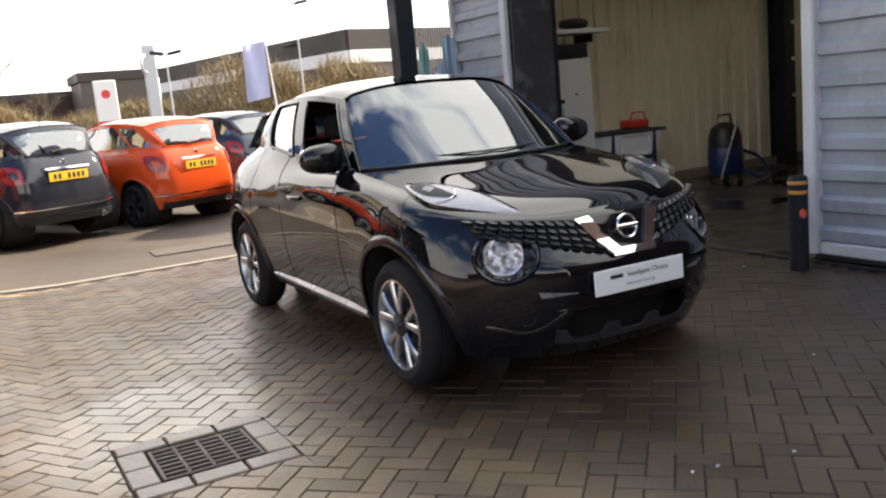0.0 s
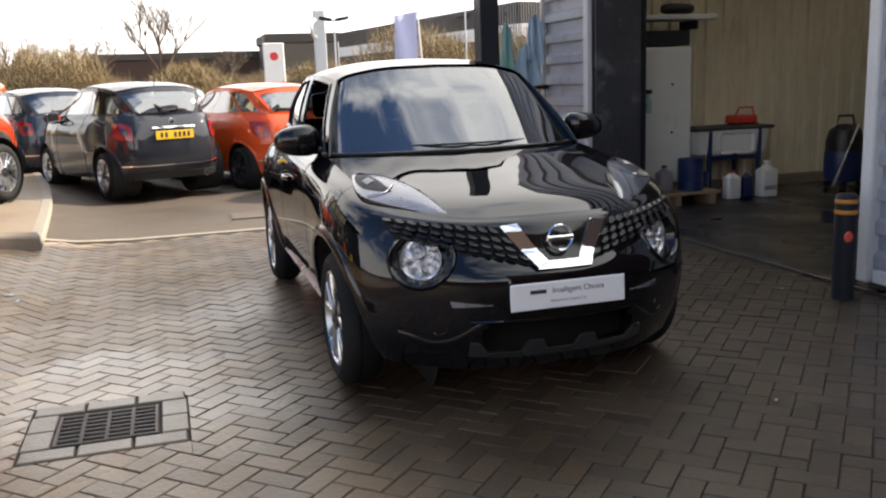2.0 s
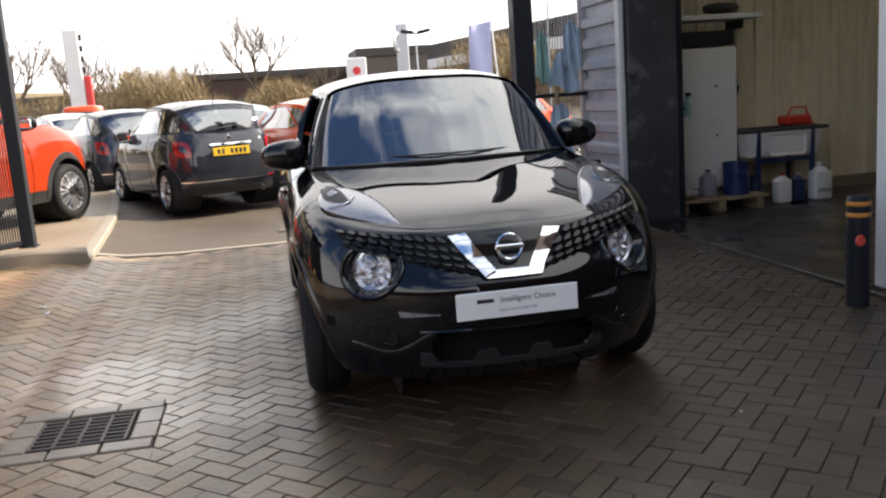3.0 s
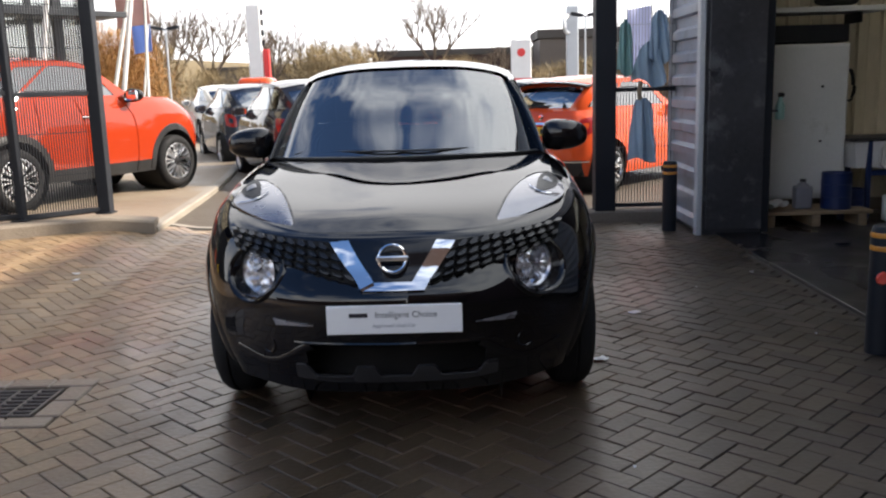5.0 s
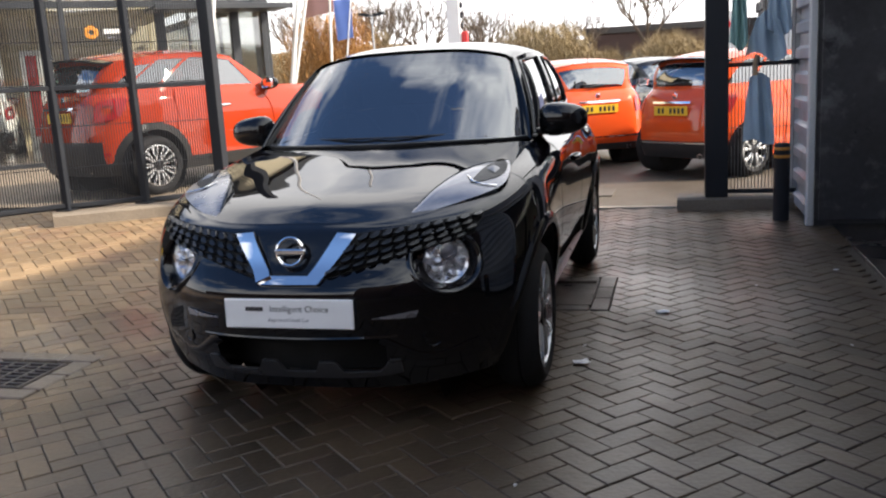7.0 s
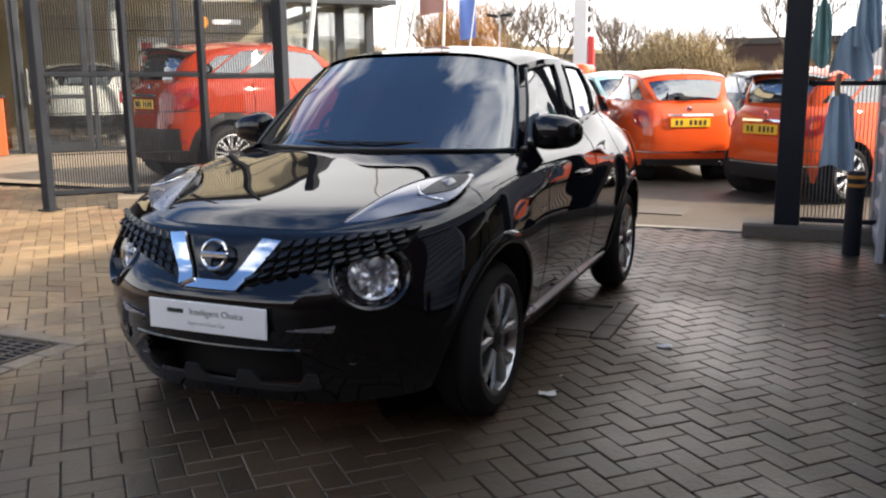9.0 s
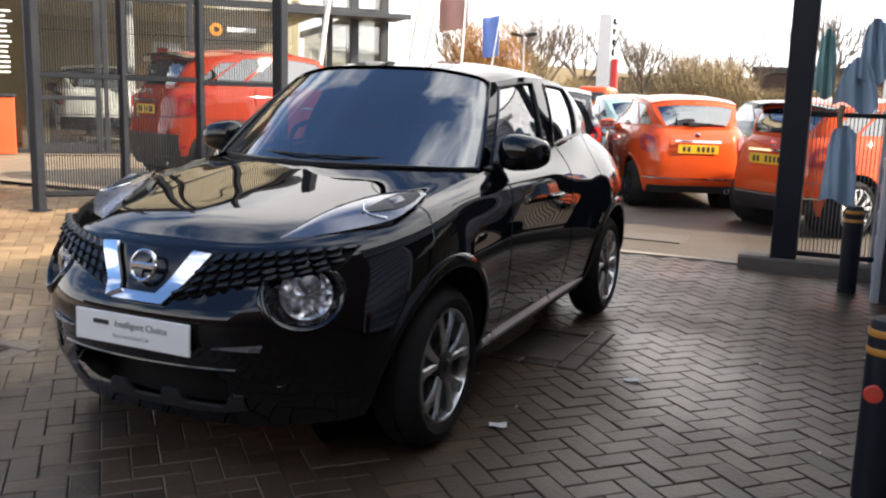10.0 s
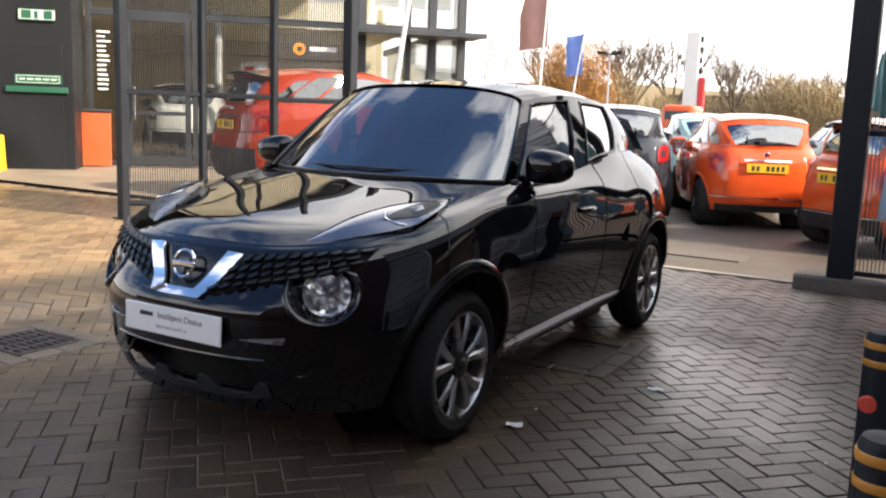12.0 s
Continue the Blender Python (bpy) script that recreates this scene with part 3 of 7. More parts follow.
part("jamb_panel", box((0.50, 0.02, BAY_TOP - 0.1), (JX + 0.31, BAY_Y1 + 0.012, BAY_TOP / 2), 0.004), M["dark_panel"], wall_corner, "scuffed dark jamb panel")
part("jamb_post", box((0.07, 0.09, BAY_TOP), (JX + 0.595, BAY_Y1 + 0.06, BAY_TOP / 2), 0.006), M["dark_steel"], wall_corner)

# the walls of the bay
wall_back = thing("wall_back", "cream vertically ribbed sheet wall inside the wash bay", "wall", kind="structure")
wb = part("sheet", ribbed(BAY_X1 - 2.9, 2.6, 0.24, 0.035, True), M["cream"], wall_back)
wb.matrix_local = Matrix.Translation((2.95, 5.06, 0.12))
part("core", box((BAY_X1 - 2.7, 0.12, BAY_TOP), (2.75 + (BAY_X1 - 2.7) / 2, 5.19, BAY_TOP / 2), 0.005), M["dark_panel"], wall_back)
part("base", box((BAY_X1 - 3.1, 0.10, 0.14), (3.1 + (BAY_X1 - 3.1) / 2, 5.03, 0.07), 0.01), M["kerb_dark"], wall_back)
wall_end = thing("wall_end", "cream ribbed sheet end wall deep in the wash bay", "wall", kind="structure")
we = part("sheet", ribbed(6.0, 2.6, 0.24, 0.035, True), M["cream"], wall_end)
we.matrix_local = facing_west(BAY_X1 - 0.05, 5.0) @ Matrix.Translation((0, 0, 0.1))
part("core", box((0.12, 6.3, BAY_TOP), (BAY_X1 + 0.06, 2.1, BAY_TOP / 2), 0.005), M["dark_panel"], wall_end)
# unseen wall, coloured cream so that it bounces light into the bay
wall_side = thing("wall_side", "unseen inner side wall of the wash bay, cream to bounce light", "wall", kind="structure")
part("core", box((BAY_X1 - FACE_X - 0.25, 0.14, BAY_TOP), ((BAY_X1 + FACE_X + 0.25) / 2, -1.06, BAY_TOP / 2), 0.005), M["cream"], wall_side)
column = thing("steel_column", "dark steel column against the cream wall", "column")
part("flange", box((0.20, 0.02, 2.70), (7.75, 4.72, 1.36), 0.003), M["dark_steel"], column)
part("web", box((0.02, 0.26, 2.70), (7.75, 4.86, 1.36), 0.003), M["dark_steel"], column)
part("flange", box((0.20, 0.02, 2.70), (7.75, 5.0, 1.36), 0.003), M["dark_steel"], column)
for zz in (1.0, 1.5, 2.0):
    part("bracket", box((0.05, 0.03, 0.05), (7.80, 4.70, zz), 0.006), M["clad_white"], column)
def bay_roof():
    """The roof sheet, with a long made-up opening along its back to let light in."""
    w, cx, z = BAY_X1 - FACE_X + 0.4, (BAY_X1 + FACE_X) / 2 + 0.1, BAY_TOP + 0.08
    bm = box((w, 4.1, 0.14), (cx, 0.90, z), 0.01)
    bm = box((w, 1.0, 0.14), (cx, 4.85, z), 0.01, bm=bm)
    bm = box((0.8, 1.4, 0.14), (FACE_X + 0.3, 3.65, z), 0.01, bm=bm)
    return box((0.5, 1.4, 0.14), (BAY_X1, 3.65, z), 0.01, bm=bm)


# underside is unseen; its pale colour is chosen to brighten the bay
solid("ceiling", bay_roof(), M["white_board"], "unseen sheet roof over the wash bay, pale to bounce light", kind="structure")
# invented roof light, out of view, that brightens the bay's cream wall
added_roof_light = solid("added_roof_window", box((BAY_X1 - FACE_X - 0.9, 1.38, 0.006), ((BAY_X1 + FACE_X) / 2 + 0.2, 3.65, BAY_TOP + 0.10), 0.004), M["added_roof_sheet"], "added milky roof light sheet that brightens the wash bay", kind="structure")
solid("lintel", box((0.30, BAY_Y1 - BAY_Y0 + 0.02, 0.22), (FACE_X + 0.14, (BAY_Y0 + BAY_Y1) / 2, BAY_TOP - 0.12), 0.01), M["clad"],
      "grey metal lintel panel over the bay opening", kind="structure")
parapet = thing("wall_parapet", "tall grey ribbed metal parapet over the wash bay opening", "wall", kind="structure")
part("core", box((0.30, 6.5, 1.05), (FACE_X + 0.22, 2.12, BAY_TOP + 0.68), 0.01), M["dark_panel"], parapet)
pp = part("cladding", ribbed(6.5, 0.95, 0.215, 0.035, False), M["clad"], parapet)
pp.matrix_local = facing_west(FACE_X + 0.02, 5.37) @ Matrix.Translation((0, 0, BAY_TOP + 0.2))
part("coping", box((0.42, 6.6, 0.08), (FACE_X + 0.20, 2.12, BAY_TOP + 1.24), 0.01), M["clad_white"], parapet)
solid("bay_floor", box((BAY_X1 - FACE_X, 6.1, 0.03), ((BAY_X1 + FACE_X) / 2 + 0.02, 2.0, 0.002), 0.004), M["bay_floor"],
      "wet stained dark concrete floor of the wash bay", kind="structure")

# unseen brick blocks added round the camera to shade the yard and darken reflections
south_block = thing("wall_south", "plain dark brick block added out of view to darken reflections", "building", kind="structure")
part("wall", box((13.0, 4.0, 6.8), (6.7, -9.6, 3.4), 0.02), M["brick"], south_block)
part("roof", box((13.0, 4.0, 0.16), (6.7, -9.6, 6.86), 0.02), M["dark_steel"], south_block)

# sized and placed only for its shadow; no such building is known
east_shade_block = thing("wall_east", "plain dark brick block added out of view to shade the yard", "building", kind="structure")
part("wall", box((9.8, 6.38, 4.3), (8.2, -4.36, 2.15), 0.02), M["brick"], east_shade_block)
part("roof", box((9.8, 6.38, 0.10), (8.2, -4.36, 4.35), 0.02), M["dark_steel"], east_shade_block)
# added out of view so the car's front mirrors something dark
boundary = thing("wall_southwest", "plain dark brick wall added out of view to darken the car's reflections", "wall", kind="structure")
part("wall", box((36.0, 0.4, 4.2), (-17.9, -17.0, 2.1), 0.02), M["brick"], boundary)
part("coping", box((36.0, 0.5, 0.10), (-17.9, -17.0, 4.25), 0.02), M["kerb_dark"], boundary)

# ---- kerbs, apron and fences at the yard's edge ----
def strip(points, width, top, drop, seg_bevel=0.01):
    """A kerb along points of the plan, following the ground."""
    bm = bmesh.new()
    pts = [Vector(p) for p in points]
    rows = []
    for i, p in enumerate(pts):
        d = (pts[min(i + 1, len(pts) - 1)] - pts[max(i - 1, 0)])
        d = Vector((d.x, d.y)).normalized()
        n = Vector((-d.y, d.x))
        z = ground_z(p.x, p.y)
        a, b = Vector((p.x, p.y)) + n * width / 2, Vector((p.x, p.y)) - n * width / 2
        rows.append([bm.verts.new((*a, z - drop)), bm.verts.new((*a, z + top - seg_bevel)), bm.verts.new((*(a - n * seg_bevel), z + top)),
                     bm.verts.new((*(b + n * seg_bevel), z + top)), bm.verts.new((*b, z + top - seg_bevel)), bm.verts.new((*b, z - drop))])
    for a, b in zip(rows, rows[1:]):
        for k in range(5):
            bm.faces.new((a[k], b[k], b[k + 1], a[k + 1]))
    bm.faces.new(rows[0])
    bm.faces.new(rows[-1][::-1])
    bmesh.ops.recalc_face_normals(bm, faces=bm.faces)
    return bm


EDGE_Y = 4.93
solid("kerb_line", strip([(-2.95 + 0.5 * i, EDGE_Y + 0.05) for i in range(10)], 0.10, 0.004, 0.05, 0.003), M["kerb"],
      "flush pale concrete edging between paving and asphalt", kind="structure")
solid("trim_joint", strip([(-0.9 + 0.55 * i, 6.1 - 0.02 * i) for i in range(4)], 0.5, 0.002, 0.02, 0.002), M["patch"],
      "faint rectangular repair patch in the asphalt", kind="structure")


def apron_edge(y):
    return -2.80 - 0.075 * (y - 4.4) - 0.012 * max(0, y - 6.5) ** 2


def apron():
    bm = bmesh.new()
    ys = [4.45 + 0.4 * k for k in range(34)]
    for y0, y1 in zip(ys, ys[1:]):
        prev = None
        for k in range(9):
            f = k / 8
            col = []
            for y in (y0, y1):
                x = apron_edge(y) * (1 - f) + (-13.0) * f
                col.append(bm.verts.new((x, y, ground_z(x, y) + 0.035)))
            if prev:
                bm.faces.new((prev[0], prev[1], col[1], col[0]))
            prev = col
    bmesh.ops.remove_doubles(bm, verts=bm.verts, dist=1e-4)
    bmesh.ops.recalc_face_normals(bm, faces=bm.faces)
    for f in bm.faces:
        if f.normal.z < 0:
            f.normal_flip()
    return bm


solid("pavement", apron(), M["apron"], "pale sunlit paved apron before the showroom", kind="structure")
solid("apron_kerb", strip([(apron_edge(4.45 + 0.5 * k) + 0.05, 4.45 + 0.5 * k) for k in range(27)], 0.13, 0.045, 0.06, 0.015), M["kerb"],
      "pale concrete kerb curving round the apron", kind="structure")

# ---- cars ----
from mathutils.bvhtree import BVHTree


class Sheet:
    """The lower body of a car: level rails that run from the front centre round the side to the rear centre."""

    def __init__(self, rails, arches, step_u=12, step_v=8, grooves=()):
        self.rails, self.nu, self.nv = rails, len(rails[0]) - 1, len(rails) - 1
        us = {i / step_u for i in range(self.nu * step_u + 1)}
        us = [u for u in us if all(abs(u - g) > 0.02 for g in grooves)]
        for g in grooves:
            us += [g - 0.012, g, g + 0.012]
        self.us = sorted(us)
        self.vs = [j / step_v for j in range(self.nv * step_v + 1)]
        self.arches, self.grooves = arches, grooves
        self.pts = [[self.at(u, v) for v in self.vs] for u in self.us]
        verts, faces = [], []
        nv = len(self.vs)
        for sgn in (1, -1):
            base = len(verts)
            for row in self.pts:
                verts += [(p.x * sgn, p.y, p.z) for p in row]
            for i in range(len(self.us) - 1):
                for j in range(nv - 1):
                    q = (base + i * nv + j, base + (i + 1) * nv + j, base + (i + 1) * nv + j + 1, base + i * nv + j + 1)
                    faces.append(q if sgn == 1 else q[::-1])
        self.bvh = BVHTree.FromPolygons(verts, faces)

    def at(self, u, v):
        col = [rail_spline(r, u / self.nu) for r in self.rails]
        return spline(col, v / self.nv)

    def hit(self, origin, way):
        origin = Vector(origin)
        if abs(origin.x) < 1e-3:
            origin.x = 1.3e-3
        p, n, _, _ = self.bvh.ray_cast(origin, Vector(way))
        if p is None:
            p, n, _, _ = self.bvh.find_nearest(Vector(origin) + Vector(way) * 2.0)
        n = n if n.dot(Vector(way)) < 0 else -n
        return p, n

    def front(self, x, z, off=0.0):
        p, n = self.hit((x, -3, z), (0, 1, 0))
        return p + n * off

    def rear(self, x, z, off=0.0):
        p, n = self.hit((x, 7, z), (0, -1, 0))
        return p + n * off

    def side(self, y, z, off=0.0, sgn=1):
        p, n = self.hit((3 * sgn, y, z), (-sgn, 0, 0))
        return p + n * off

    def panel(self, pick, sgns=(1, -1)):
        """The part of the sheet whose faces pick(u, v, centre) takes, with the wheel arches cut round."""
        bm = bmesh.new()
        for sgn in sgns:
            made = {}

            def vert(i, j):
                if (i, j) not in made:
                    p = self.pts[i][j].copy()
                    for ay, az, r in self.arches:
                        d = Vector((p.y - ay, p.z - az))
                        if d.length < r and p.x > 0.4:
                            d = d.normalized() * r if d.length > 1e-6 else Vector((0, r))
                            p.y, p.z = ay + d.x, az + d.y
                    if any(abs(self.us[i] - g) < 1e-6 for g in self.grooves) and 0 < j:
                        p.x -= 0.010
                    made[i, j] = bm.verts.new((p.x * sgn, p.y, p.z))
                return made[i, j]

            for i in range(len(self.us) - 1):
                for j in range(len(self.vs) - 1):
                    ks = ((i, j), (i + 1, j), (i + 1, j + 1), (i, j + 1))
                    ps = [self.pts[a][b] for a, b in ks]
                    if any(all((Vector((p.y - ay, p.z - az))).length < r and p.x > 0.4 for p in ps) for ay, az, r in self.arches):
                        continue
                    c = sum(ps, Vector()) / 4
                    if not pick((self.us[i] + self.us[i + 1]) / 2, (self.vs[j] + self.vs[j + 1]) / 2, c):
                        continue
                    q = [vert(a, b) for a, b in ks]
                    try:
                        bm.faces.new(q if sgn == 1 else q[::-1])
                    except ValueError:
                        pass
        bmesh.ops.remove_doubles(bm, verts=bm.verts, dist=1e-5)
        bmesh.ops.dissolve_degenerate(bm, edges=bm.edges, dist=1e-5)
        return bm


def drape(fn, nu, nv, put, off, thick=0.006, bm=None, mirror=False):
    """A skin laid on a body: fn(s, t) gives two plan numbers, put() lays them on the body."""
    return surface(lambda s, t: put(*fn(s, t), off), nu, nv, bm=bm, thick=thick, mirror=mirror)


def quad_fn(a, b, c, d):
    """Bilinear map of the corners a, b (bottom), c, d (top)."""
    a, b, c, d = (Vector(p) for p in (a, b, c, d))
    return lambda s, t: (a * (1 - s) + b * s) * (1 - t) + (c * (1 - s) + d * s) * t


def wheel(parent, at, side, r=0.334, rim_r=0.225, width=0.205, spokes=5, twin=True, metal="alloy", label=""):
    """A tyre with a tread and a spoked rim; side is +1 where it faces +X."""
    hub = new("wheel")
    hub.parent = parent
    hub.matrix_local = Matrix.Translation(at) @ (Matrix.Identity(4) if side > 0 else Matrix.Rotation(math.pi, 4, "Z"))
    if label:
        hub["label"] = label
    w = width / 2
    prof = [(rim_r - 0.004, w - 0.03), (rim_r + 0.01, w - 0.008), (rim_r + 0.04, w), (r - 0.05, w - 0.003), (r - 0.028, w - 0.014), (r - 0.010, w - 0.034), (r, w - 0.060),
            (r, w - 0.075), (r - 0.008, w - 0.078), (r - 0.008, w - 0.086), (r, w - 0.089), (r, -w + 0.06), (r - 0.012, -w + 0.032), (r - 0.04, -w + 0.008), (rim_r, -w + 0.02)]
    t = part("tyre", lathe(prof, 56, axis="X", close=True), M["tyre"], hub)
    barrel = [(rim_r, w - 0.012), (rim_r - 0.010, w - 0.010), (rim_r - 0.016, w - 0.026), (rim_r - 0.03, w - 0.10), (rim_r - 0.03, -w + 0.02), (rim_r, -w + 0.02)]
    part("rim", lathe(barrel, 56, axis="X", close=True), M[metal], hub)
    part("brake_disc", lathe([(0.0, 0.0), (0.14, 0.0), (0.14, -0.02), (0.0, -0.02)], 32, axis="X", at=(w - 0.10, 0, 0)), M["alloy_dark"], hub)
    part("back_plate", lathe([(0.0, 0.0), (rim_r - 0.028, 0.0), (rim_r - 0.028, -0.01), (0.0, -0.01)], 32, axis="X", at=(w - 0.125, 0, 0)), M["void"], hub)
    n = spokes * (2 if twin else 1)
    for k in range(spokes):
        a0 = 2 * math.pi * k / spokes + 0.3
        for off in ((-0.5, 0.5) if twin else (0,)):
            bm = bmesh.new()
            spread_in, spread_out = 0.22 * off, (0.56 * off if spokes < 8 else 0.30 * off)
            rows = []
            for rr, wd, xx, ang in ((0.045, 0.016, w - 0.026, spread_in), (0.12, 0.0175, w - 0.018, spread_in + (spread_out - spread_in) * 0.5), (rim_r - 0.045, 0.021, w - 0.016, spread_in + (spread_out - spread_in) * 0.85), (rim_r - 0.010, 0.030, w - 0.018, spread_out)):
                c, s = math.cos(a0 + ang), math.sin(a0 + ang)
                ty, tz = -s, c
                f = 1.0 if spokes < 8 else 0.6
                rows.append([bm.verts.new((xx + dx, rr * c + ty * q * f, rr * s + tz * q * f)) for dx, q in ((-0.045, wd), (-0.004, wd), (0.004, wd * 0.6), (0.004, -wd * 0.6), (-0.004, -wd), (-0.045, -wd))])
            for a, b in zip(rows, rows[1:]):
                for i in range(5):
                    bm.faces.new((a[i], a[i + 1], b[i + 1], b[i]))
            bmesh.ops.recalc_face_normals(bm, faces=bm.faces)
            part("spoke", bm, M[metal], hub, angle=30)
    part("hub_cap", lathe([(0.0, w - 0.004), (0.022, w - 0.006), (0.028, w - 0.012), (0.058, w - 0.016), (0.062, w - 0.05)], 24, axis="X"), M["alloy_dark"], hub)
    return hub


def mirror_housing(parent, at, side, paint_m):
    bm = bmesh.new()
    bmesh.ops.create_uvsphere(bm, u_segments=20, v_segments=12, radius=1.0)
    for v in bm.verts:
        x, y, z = v.co
        sx = math.copysign(abs(x) ** 0.72, x)
        sz = math.copysign(abs(z) ** 0.72, z)
        v.co = (0.125 * sx, 0.085 * y * (1.0 if y < 0 else 0.55), 0.082 * sz * (1 - 0.18 * side * sx))
    bmesh.ops.translate(bm, vec=at, verts=bm.verts)
    house = part("mirror", bm, paint_m, parent, "black door mirror")
    part("mirror_glass", box((0.19, 0.006, 0.115), (at[0], at[1] + 0.047, at[2]), 0.02), M["chrome"], house)
    part("arm", box((0.12, 0.06, 0.035), (at[0] - side * 0.12, at[1] + 0.01, at[2] - 0.06), 0.012), M["black_plastic"], house)
    return house


def seat(parent, at, tall=True):
    s = part("seat", box((0.46, 0.16, 0.62), (0, 0.05, 0.30), 0.06, rot=Matrix.Rotation(radians(-14), 4, "X"), seg=3), M["cabin"], parent)
    s.matrix_local = Matrix.Translation(at)
    part("headrest", box((0.25, 0.10, 0.17), (0, 0.13, 0.70), 0.04, seg=3), M["cabin"], s)
    part("cushion", box((0.48, 0.48, 0.16), (0, -0.2, -0.02), 0.05, seg=3), M["cabin"], s)
    return s


def crossover():
    """The black crossover: nose towards -Y, front axle over the origin."""
    car = thing("crossover_car", "glossy black compact crossover with round headlamps parked on block paving", "car")
    r0 = [(0, -0.72, 0.20), (0.34, -0.69, 0.20), (0.57, -0.57, 0.21), (0.715, -0.42, 0.225), (0.79, -0.03, 0.25), (0.755, 0.52, 0.225), (0.75, 1.22, 0.225),
          (0.755, 1.95, 0.23), (0.79, 2.46, 0.25), (0.74, 2.93, 0.27), (0.55, 3.10, 0.30), (0, 3.16, 0.30)]
    r1 = [(0, -0.785, 0.32), (0.35, -0.748, 0.32), (0.61, -0.61, 0.33), (0.77, -0.42, 0.34), (0.865, -0.03, 0.36), (0.800, 0.52, 0.31), (0.792, 1.22, 0.31),
          (0.805, 1.95, 0.32), (0.865, 2.46, 0.36), (0.805, 2.93, 0.38), (0.60, 3.15, 0.40), (0, 3.22, 0.40)]
    r2 = [(0, -0.822, 0.47), (0.36, -0.780, 0.47), (0.63, -0.625, 0.48), (0.802, -0.42, 0.48), (0.882, -0.03, 0.50), (0.838, 0.52, 0.45), (0.830, 1.22, 0.45),
          (0.842, 1.95, 0.47), (0.884, 2.46, 0.50), (0.815, 2.93, 0.52), (0.62, 3.18, 0.53), (0, 3.24, 0.53)]
    r3 = [(0, -0.834, 0.605), (0.37, -0.783, 0.608), (0.645, -0.615, 0.62), (0.818, -0.39, 0.63), (0.886, -0.03, 0.66), (0.858, 0.52, 0.60), (0.854, 1.22, 0.60),
          (0.862, 1.95, 0.62), (0.886, 2.46, 0.67), (0.81, 2.92, 0.68), (0.62, 3.17, 0.68), (0, 3.23, 0.68)]
    r4 = [(0, -0.768, 0.690), (0.37, -0.712, 0.705), (0.645, -0.555, 0.745), (0.805, -0.34, 0.79), (0.866, -0.01, 0.84), (0.860, 0.52, 0.77), (0.860, 1.22, 0.80),
          (0.866, 1.95, 0.86), (0.868, 2.46, 0.89), (0.775, 2.90, 0.87), (0.59, 3.11, 0.88), (0, 3.17, 0.88)]
    r5 = [(0, -0.712, 0.803), (0.37, -0.660, 0.812), (0.625, -0.508, 0.838), (0.766, -0.275, 0.885), (0.81, 0.04, 0.945), (0.843, 0.53, 0.965), (0.843, 1.23, 0.985),
          (0.814, 1.96, 1.000), (0.786, 2.46, 1.030), (0.715, 2.87, 1.02), (0.54, 3.05, 1.01), (0, 3.10, 1.01)]
    r6 = [(0, -0.655, 0.845), (0.35, -0.612, 0.845), (0.57, -0.452, 0.876), (0.685, -0.22, 0.930), (0.718, 0.10, 0.985), (0.735, 0.55, 1.045), (0.745, 1.25, 1.075),
          (0.733, 1.95, 1.158), (0.665, 2.45, 1.165), (0.575, 2.81, 1.145), (0.46, 2.97, 1.115), (0, 3.03, 1.11)]
    rails = [r0, r1, r2, r3, r4, r5, r6]
    arches = [(-0.04, 0.325, 0.405), (2.46, 0.325, 0.405)]

    # openings of the round headlamps, in a plane that faces out past the corner, and of the lower intake
    pod_c, pod_n = Vector((0.578, -0.642, 0.688)), Vector((0.55, -0.83, 0.06)).normalized()
    pod_x = Vector((0.83, 0.55, 0)).normalized()
    pod_y = pod_n.cross(pod_x) if pod_n.cross(pod_x).z > 0 else pod_x.cross(pod_n)

    def in_pod(c):
        d = c - pod_c
        return abs(d.dot(pod_n)) < 0.13 and (d.dot(pod_x) / 0.124) ** 2 + (d.dot(pod_y) / 0.099) ** 2 < 1

    def in_intake(c):
        return abs(c.x) < 0.345 + 0.12 * (c.z - 0.29) and 0.288 < c.z < 0.425
    G1, G2, G3 = 5.15, 6.45, 7.35
    sh = Sheet(rails, arches, 22, 13, grooves=(3.55, G1, G2, G3))
    P = M["black_paint"]
    part("front_bumper", sh.panel(lambda u, v, c: u < 3.55 and not in_pod(c) and not in_intake(c)), P, car)
    for s in (1, -1):
        part("front_wing", sh.panel(lambda u, v, c: 3.55 < u < G1, (s,)), P, car)
        part("front_door", sh.panel(lambda u, v, c: G1 < u < G2 and v > 0.55, (s,)), P, car)
        part("rear_door", sh.panel(lambda u, v, c: G2 < u < G3 and v > 0.55, (s,)), P, car)
        part("rear_quarter", sh.panel(lambda u, v, c: G3 < u < 9.6, (s,)), P, car)
        part("sill", sh.panel(lambda u, v, c: G1 < u < G3 and v <= 0.55, (s,)), M["black_plastic"], car)
    part("rear_bumper", sh.panel(lambda u, v, c: u > 9.6), P, car)

    # bonnet with a crowned middle and raised edges
    def edge6(u):
        return rail_spline(r6, u / 11)
    cowl = [(0, 0.27, 1.054), (0.35, 0.33, 1.055), (0.62, 0.50, 1.050), (0.742, 0.60, 1.050)]
    mid = [(0, -0.655, 0.845), (0, -0.50, 0.905), (0, -0.2, 0.963), (0, 0.05, 1.009), (0, 0.27, 1.054)]
    hood = coons(lambda s: edge6(3 * s), lambda s: spline(cowl, s), lambda t: spline(mid, t), lambda t: edge6(3 + 2.12 * t))

    def hood_fn(s, t):
        p = hood(s, t)
